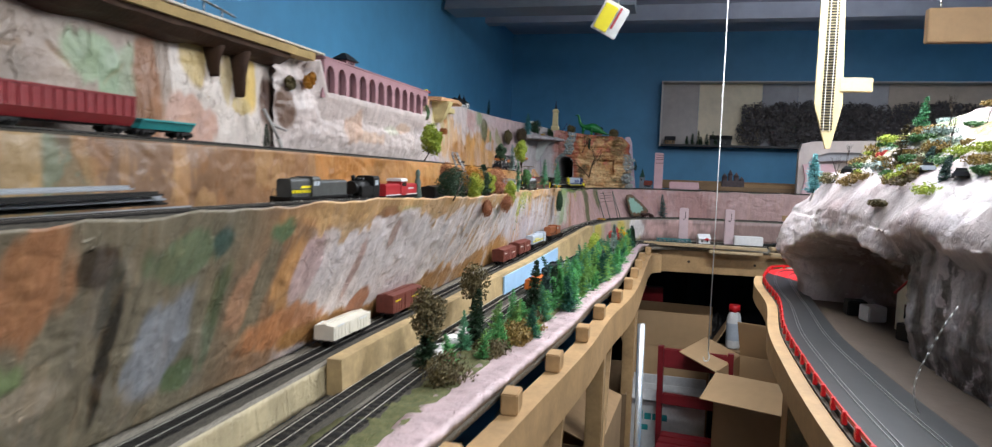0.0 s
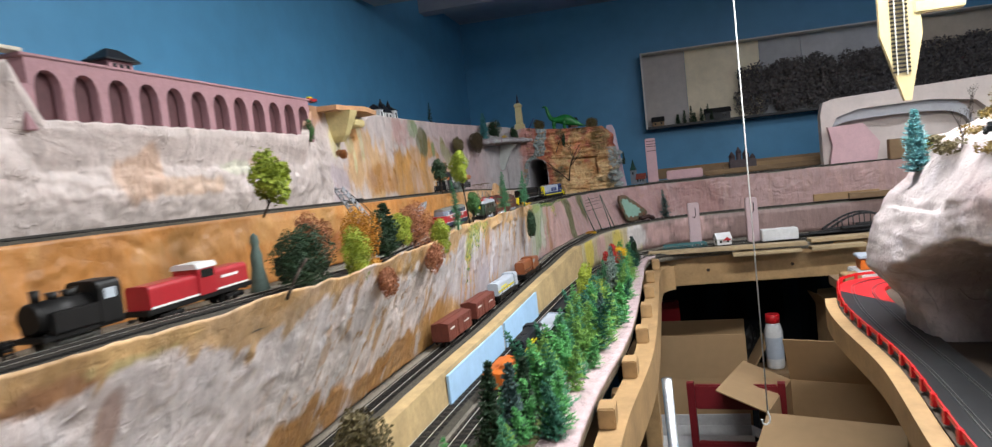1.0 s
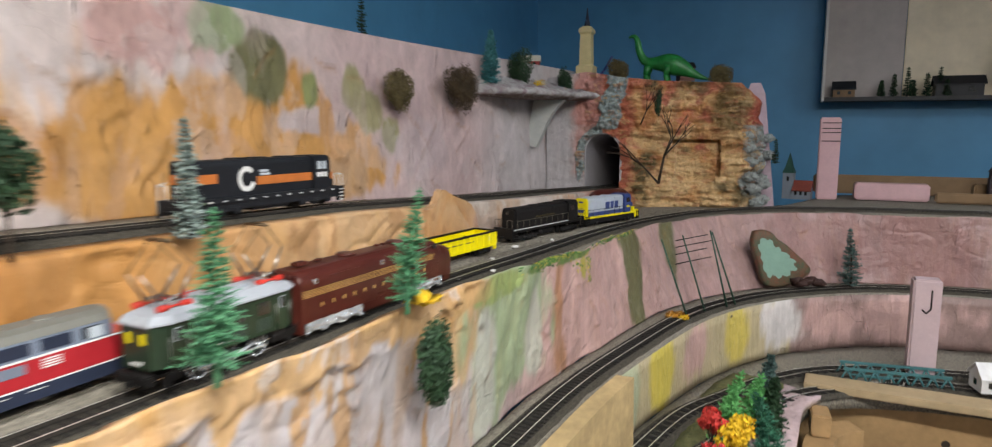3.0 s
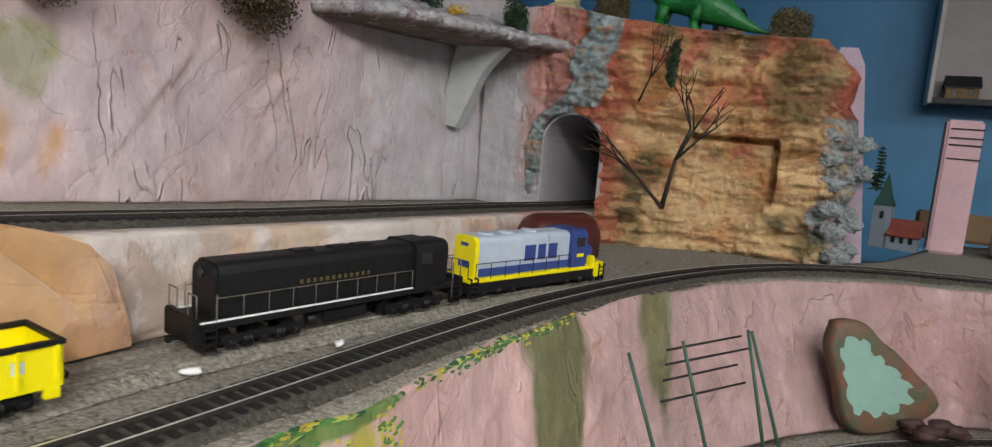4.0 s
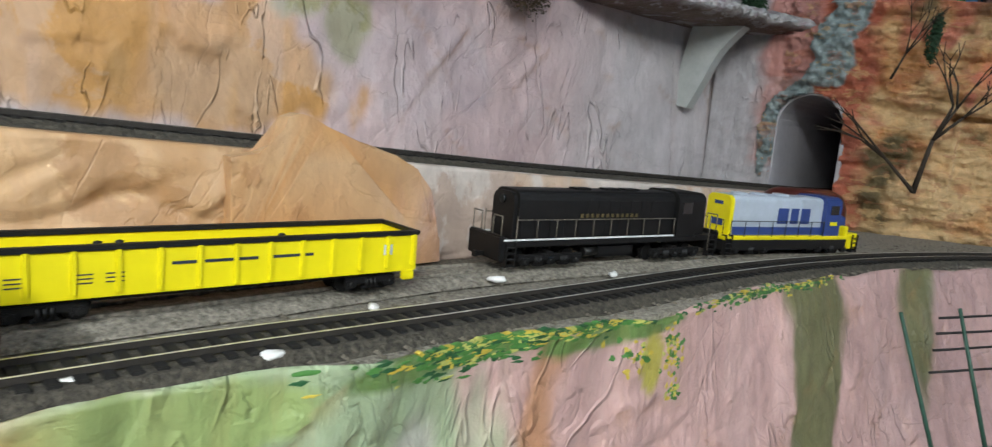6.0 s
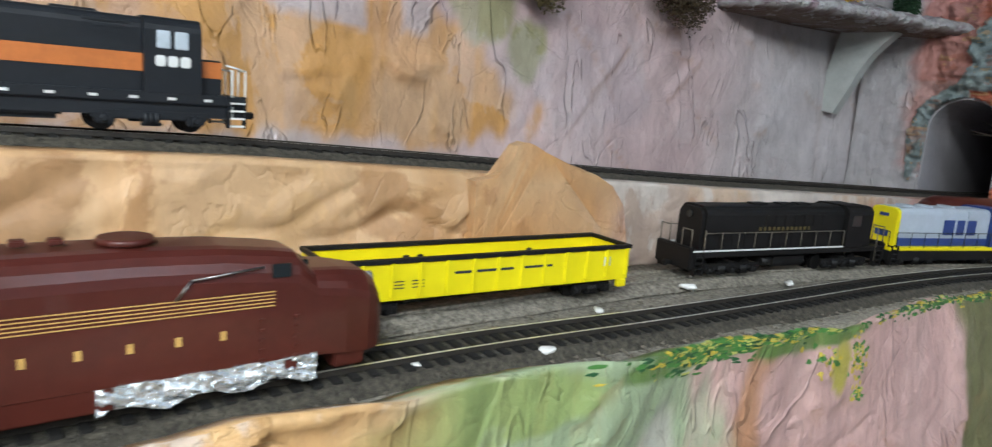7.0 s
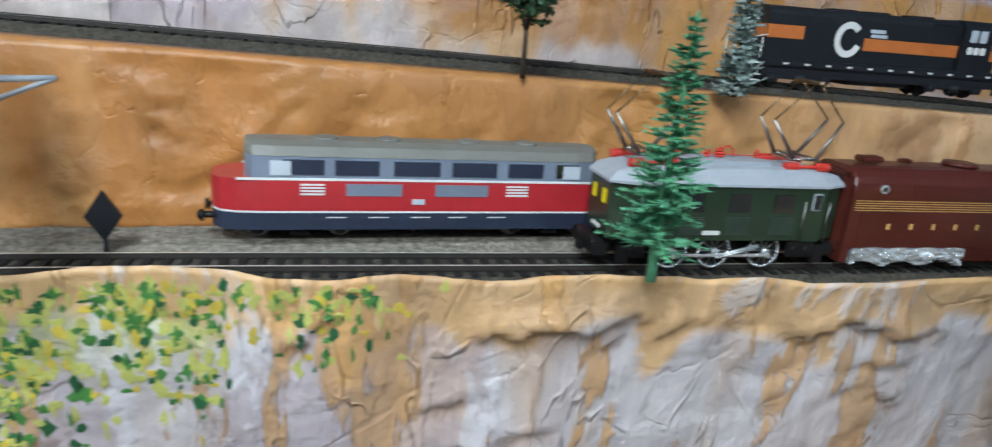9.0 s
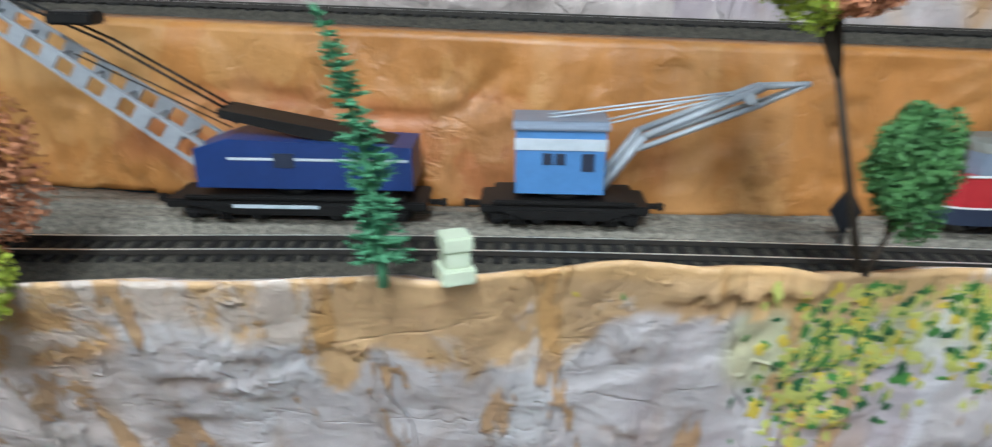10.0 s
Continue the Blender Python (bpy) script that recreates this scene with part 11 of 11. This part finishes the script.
cyl(bm, (0, 0, 0.02), (0.0, 0, 1.453), 0.0016, 0.0016, 8)
part("cord", bm, M_WHITE, t)
bm = bmesh.new()
tube_along(bm, crom([(0, 0, 0.022), (0.004, 0, 0.006), (0.0, 0, -0.006), (-0.010, 0, -0.008), (-0.014, 0, 0.004)], 12), 0.002, 6)
part("hook", bm, M_WHITE, t)
t = thing("light_housing", pose(0, 3.40, 2.20), "grey sheet-metal lamp housing under the ceiling", "light fixture")
bm = bmesh.new()
loft(bm, [[V((x, y, z)) for y, z in ((-0.09, 0.0), (0.09, 0.0), (0.06, 0.06), (-0.06, 0.06))] for x in (-0.60, 0.22)])
part("housing", bm, material("grey_sheet_metal", (0.26, 0.28, 0.31), 0.45, 0.2, 0.15, 8), t)
for x in (-0.45, 0.10):
    bm = bmesh.new()
    cyl(bm, (x, 0, 0.06), (x, 0, 0.18), 0.003, 0.003, 6)
    part("hanger", bm, M_STEEL, t)
M_TUBE = bpy.data.materials.new("fluorescent_glow")
M_TUBE.use_nodes = True
M_TUBE.node_tree.nodes["Principled BSDF"].inputs["Emission Color"].default_value = (0.965, 0.985, 1.0, 1)
M_TUBE.node_tree.nodes["Principled BSDF"].inputs["Emission Strength"].default_value = 22.0
# only the first light is known; the other two are unseen, added for fill
for fx, fy, fz in ((0.85, 2.20, 2.275), (0.95, 0.75, 2.295), (1.75, 3.0, 2.275)):
    t = thing("ceiling_light", pose(fx, fy, fz), "white fluorescent ceiling light, known one and added fills", "light fixture", "ceiling lights")
    bm = bmesh.new()
    box(bm, -0.08, -0.62, 0.012, 0.08, 0.62, 0.06, 0.004)
    part("housing", bm, M_WHW, t)
    bm = bmesh.new()
    cyl(bm, (0, -0.56, -0.008), (0, 0.56, -0.008), 0.012, 0.012, 12)
    part("tube", bm, M_TUBE, t, "glowing fluorescent tube")
t = thing("hanging_packet", pose(0.195, 2.2, 1.872, 0, 28, 10), "yellow and white blister packet hanging from the ceiling", "packet")
bm = bmesh.new()
box(bm, -0.035, -0.003, 0, 0.035, 0.003, 0.085, 0.002)
part("card", bm, M_WHW, t)
bm = bmesh.new()
box(bm, -0.030, -0.006, 0.004, 0.006, -0.003, 0.075, 0.002)
part("yellow_panel", bm, M_YELLOW, t)
bm = bmesh.new()
box(bm, 0.010, -0.006, 0.020, 0.016, -0.003, 0.080, 0.001)
part("red_stripe", bm, M_RED, t)
bm = bmesh.new()
cyl(bm, (0, 0, 0.085), (-0.23, 0.0, 0.535), 0.0008, 0.0008, 5)
part("cord", bm, M_WHITE, t)
for y in (1.2, 2.9, 4.1):
    slab("ceiling_beam", -0.62, y, 2.30, 3.2, y + 0.09, 2.379, DARKBLUE)
block("wooden_board", 1.22, 3.02, 1.985, 1.75, 3.06, 2.10, M_CARD, "brown wooden panel hung below the ceiling", "wood panel", 0.003)
for x in (1.26, 1.70):
    bm = bmesh.new()
    cyl(bm, (x, 3.04, 2.10), (x, 3.04, 2.379), 0.003, 0.003, 6)
    tagged(part("hanger_rod", bm, M_STEEL), "thin steel rod holding the wooden panel", "rod", "hanger rods")

# ---- floor: chair, cartons and clutter ----
M_CHAIR = material("dark_red_painted_wood", (0.20, 0.016, 0.022), 0.45, 0, 0.2, 12)
t = thing("folding_chair", pose(0.545, 3.42, -0.1, 0, 0, -8), "dark red wooden folding chair beside the cartons", "chair")
for x in (-0.145, 0.145):
    bm = bmesh.new()
    loft(bm, [[V((x - 0.012, y - 0.013, z)), V((x + 0.012, y - 0.013, z)), V((x + 0.012, y + 0.013, z)), V((x - 0.012, y + 0.013, z))] for y, z in ((0.16, 0), (0.02, 0.45), (-0.02, 0.86))])
    part("back_post", bm, M_CHAIR, t)
    bm = bmesh.new()
    loft(bm, [[V((x * 0.86 - 0.011, y - 0.013, z)), V((x * 0.86 + 0.011, y - 0.013, z)), V((x * 0.86 + 0.011, y + 0.013, z)), V((x * 0.86 - 0.011, y + 0.013, z))] for y, z in ((-0.34, 0), (0.02, 0.46))])
    part("leg", bm, M_CHAIR, t)
for z, h in ((0.765, 0.085), (0.60, 0.05)):
    bm = bmesh.new()
    box(bm, -0.133, -0.022, z, 0.133, -0.002, z + h, 0.004)
    part("back_slat", bm, M_CHAIR, t)
for k in range(5):
    bm = bmesh.new()
    box(bm, -0.13, -0.33 + 0.072 * k, 0.452, 0.13, -0.27 + 0.072 * k, 0.468, 0.003)
    part("seat_slat", bm, M_CHAIR, t)


def carton(m, w, d, h, mat, label, flaps=((1, 40), (1, -20), (1, 60), (1, 30)), name="carton"):
    """An open cardboard box with four flaps at their angles from upright."""
    t = thing(name, m, label, "carton", "cartons")
    k = 0.004
    bm = bmesh.new()
    box(bm, -w / 2, -d / 2, 0, w / 2, d / 2, k)
    box(bm, -w / 2, -d / 2, 0, -w / 2 + k, d / 2, h)
    box(bm, w / 2 - k, -d / 2, 0, w / 2, d / 2, h)
    box(bm, -w / 2, -d / 2, 0, w / 2, -d / 2 + k, h)
    box(bm, -w / 2, d / 2 - k, 0, w / 2, d / 2, h)
    part("body", bm, mat, t)
    for (on, a), (px, py, ax, L) in zip(flaps, ((0, -d / 2, 0, w), (w / 2, 0, 1, d), (0, d / 2, 2, w), (-w / 2, 0, 3, d))):
        if on:
            bm = bmesh.new()
            box(bm, -L / 2 + 0.003, -0.002, 0, L / 2 - 0.003, 0.002, min(w, d) * 0.48 * on, 0.0012)
            ob = part("flap", bm, mat, t)
            ob.matrix_local = Matrix.Translation((px, py, h)) @ pose(0, 0, 0, 0, 0, ax * 90) @ pose(0, 0, 0, a, 0, 0)
    return t


M_CARDL = material("fresh_cardboard", (0.42, 0.275, 0.145), 0.75, 0, 0.12, 4, 0.05, 60)
carton(pose(0.43, 3.76, 0.26, 0, 0, -6), 0.40, 0.22, 0.44, M_CARDL, "tall open brown carton with raised flaps", ((1.6, 6), (1.2, 30), (1.7, -12), (1, 20)))
carton(pose(0.43, 3.76, -0.1, 0, 0, 4), 0.42, 0.24, 0.355, M_CARD, "closed brown carton under another carton", ((0, 0), (0, 0), (0, 0), (0, 0)))
carton(pose(0.86, 3.30, 0.36, 0, 0, -22), 0.40, 0.34, 0.36, M_CARDL, "wide open brown carton with drooping flaps", ((1.2, 108), (1.0, 60), (1.1, -25), (1.0, 70)))
carton(pose(0.86, 3.30, -0.1, 0, 0, -18), 0.44, 0.36, 0.455, M_CARD2, "closed brown carton at the bottom of the pile", ((0, 0), (0, 0), (0, 0), (0, 0)))
carton(pose(1.06, 3.80, 0.58, 0, 0, 12), 0.30, 0.12, 0.34, M_CARD, "brown carton behind the pile with bent flaps", ((1.3, 70), (1, 40), (1, -20), (1, 30)))
carton(pose(1.06, 3.80, -0.1, 0, 0, 12), 0.32, 0.12, 0.67, M_CARD2, "tall closed brown carton behind the pile", ((0, 0), (0, 0), (0, 0), (0, 0)))
t = carton(pose(0.42, 3.59, 0.16, 0, 0, -3), 0.38, 0.10, 0.36, M_WHW, "white carton with a teal printed mark", ((1, 150), (1, 120), (1, -10), (1, 20)), "white_carton")
for k, (x0, x1, z0, z1) in enumerate(((-0.115, -0.085, 0.16, 0.20), (-0.078, -0.048, 0.16, 0.19), (-0.042, -0.012, 0.16, 0.19), (-0.006, 0.024, 0.16, 0.19), (-0.10, -0.06, 0.11, 0.135))):
    bm = bmesh.new()
    box(bm, x0, -0.0515, z0 + 0.06, x1, -0.0495, z1 + 0.06)
    part("print_mark", bm, M_TEAL, t, "plain teal printed bar")
carton(pose(0.42, 3.59, -0.1, 0, 0, 2), 0.38, 0.10, 0.255, M_CARD, "closed brown carton under the white carton", ((0, 0), (0, 0), (0, 0), (0, 0)))
# bottle, can, bags
t = thing("plastic_bottle", pose(0.725, 3.72, 0.705), "white plastic bottle with a red cap", "bottle")
bm = bmesh.new()
loft(bm, [[V((r * math.cos(a), r * math.sin(a), z)) for a in [k * math.pi / 8 for k in range(16)]] for r, z in ((0.030, 0), (0.033, 0.008), (0.033, 0.14), (0.026, 0.165), (0.020, 0.175))], smooth=True)
part("bottle_body", bm, M_WHW, t)
bm = bmesh.new()
cyl(bm, (0, 0, 0.174), (0, 0, 0.205), 0.026, 0.025, 16)
part("cap", bm, M_REDP, t, "red cap")
bm = bmesh.new()
cyl(bm, (0, 0, 0.04), (0, 0, 0.12), 0.0335, 0.0335, 20, caps=False)
part("bottle_label", bm, M_GREY, t)
block("cardboard_box", 0.66, 3.64, -0.1, 0.92, 3.80, 0.704, M_CARD2, "tall closed brown box behind the chair", "carton", 0.004)
t = thing("drink_can", pose(0.845, 3.71, 0.705), "blue and white metal can", "can")
bm = bmesh.new()
cyl(bm, (0, 0, 0), (0, 0, 0.075), 0.030, 0.030, 20)
part("can_body", bm, M_WHW, t)
bm = bmesh.new()
cyl(bm, (0, 0, 0.045), (0, 0, 0.068), 0.0305, 0.0305, 20, caps=False)
part("blue_band", bm, M_COBALT, t)


def crumpled(name, m, r, sq, mat, label, category, seed):
    bm = bmesh.new()
    out = bmesh.ops.create_icosphere(bm, subdivisions=4, radius=1.0)
    for v in out["verts"]:
        d = 1 + 0.35 * fbm(v.co * 1.6 + V((seed, 0, 0)), 3) - 0.25 * abs(fbm(v.co * 3.5 + V((0, seed, 0)), 2)) + 0.08 * fbm(v.co * 9, 2)
        v.co = V((v.co.x * sq[0], v.co.y * sq[1], max(v.co.z, -0.7) * sq[2])) * r * d
    ob = part(name, bm, mat, None, "", False)
    ob.matrix_world = m
    return tagged(ob, label, category)


crumpled("plastic_bag", pose(0.80, 3.08, 0.08), 0.15, (1.2, 0.8, 1.1), material("white_film", (0.70, 0.72, 0.74), 0.35, 0, 0.1, 8), "crumpled white plastic bag on the floor", "bag", 1)
crumpled("black_bag", pose(0.63, 3.88, 0.72), 0.10, (0.8, 0.5, 1.3), M_BLK, "crumpled black bag hanging behind the cartons", "bag", 2)
crumpled("plastic_bag", pose(0.10, 2.2, 0.12), 0.18, (0.8, 1.2, 1.0), bpy.data.materials["white_film"], "crumpled white plastic bag under the bench", "bag", 3)
crumpled("yellow_bag", pose(0.14, 1.72, 0.72), 0.12, (0.8, 1.0, 1.1), material("yellow_film", (0.55, 0.48, 0.12), 0.45, 0, 0.2, 8), "crumpled yellow bag under the bench", "bag", 4)
carton(pose(0.08, 1.72, -0.1, 0, 0, 3), 0.34, 0.40, 0.74, M_CARD2, "tall brown carton under the bench", ((0, 0), (0, 0), (0, 0), (0, 0)))
carton(pose(0.10, 2.50, 0.30, 0, 0, -4), 0.30, 0.50, 0.44, M_CARD, "brown carton under the bench with a bent flap", ((0, 0), (1.2, -70), (0, 0), (0, 0)))
carton(pose(0.10, 2.50, -0.1, 0, 0, 2), 0.34, 0.52, 0.39, M_CARD2, "closed brown carton under the bench", ((0, 0), (0, 0), (0, 0), (0, 0)))
carton(pose(0.12, 3.10, -0.1, 0, 0, 2), 0.30, 0.46, 0.80, M_CARD2, "closed brown carton stack under the bench", ((0, 0), (0, 0), (0, 0), (0, 0)))
bm = bmesh.new()
cyl(bm, (0.335, 2.74, -0.1), (0.322, 2.72, 1.00), 0.013, 0.013, 16)
tagged(part("metal_pole", bm, M_CHROME, None, "", True), "shiny metal pole standing beside the bench", "pole")
block("timber_post", 0.86, 3.05, -0.1, 0.90, 3.09, 0.60, PINE, "short pine post standing beside the bag", "post", 0.003)
block("red_crate", 0.28, 3.95, 0.75, 0.40, 4.0, 0.93, M_RED, "red plastic crate under the far bench", "crate", 0.004)
block("cardboard_box", 0.28, 3.93, -0.1, 0.45, 4.02, 0.749, M_CARD2, "tall closed brown box under the far bench", "carton", 0.004)


# ---- moulded details that lift off their carriers become parts ----
def lift_off(ob, name):
    """Keeps the largest loose piece in ob and makes every other piece a part under it."""
    bm = bmesh.new()
    bm.from_mesh(ob.data)
    seen, groups = set(), []
    for v in bm.verts:
        if v in seen:
            continue
        seen.add(v)
        todo, group = [v], []
        while todo:
            q = todo.pop()
            group.append(q)
            for e in q.link_edges:
                o = e.other_vert(q)
                if o not in seen:
                    seen.add(o)
                    todo.append(o)
        groups.append(group)
    groups.sort(key=len, reverse=True)
    for group in groups[1:]:
        at = {v: k for k, v in enumerate(group)}
        faces = list({f for v in group for f in v.link_faces})
        me = bpy.data.meshes.new(name)
        me.from_pydata([tuple(v.co) for v in group], [], [tuple(at[v] for v in f.verts) for f in faces])
        me.polygons.foreach_set("material_index", [f.material_index for f in faces])
        me.polygons.foreach_set("use_smooth", [f.smooth for f in faces])
        for mt in ob.data.materials:
            me.materials.append(mt)
        piece = new(name, me)
        piece.parent = ob if ob.parent and not ob.parent.parent else ob.parent
    bmesh.ops.delete(bm, geom=[v for g in groups[1:] for v in g], context="VERTS")
    bm.to_mesh(ob.data)
    bm.free()


PIECES = {"long_hood": "hood_panel", "steps": "step_tread", "boom": "boom_plate", "jib": "jib_bar", "cable": "cable_strand", "roof_vent": "vent_cap", "logo_gap": "logo_bar", "wheelset": "wheel", "insulator": "insulator_disc", "handrail": "handrail_bar", "grab_rail": "grab_bar", "corner_step": "step_tread", "lettering": "letter_bar", "pantograph": "pantograph_arm"}
for ob in list(scene.objects):
    kind = ob.name.split(".")[0]
    if ob.type == "MESH" and ob.parent and kind in PIECES:
        lift_off(ob, PIECES[kind])
    elif kind == "body" and ob.parent and ob.parent.name.startswith("gondola_wagon"):
        lift_off(ob, "side_panel")
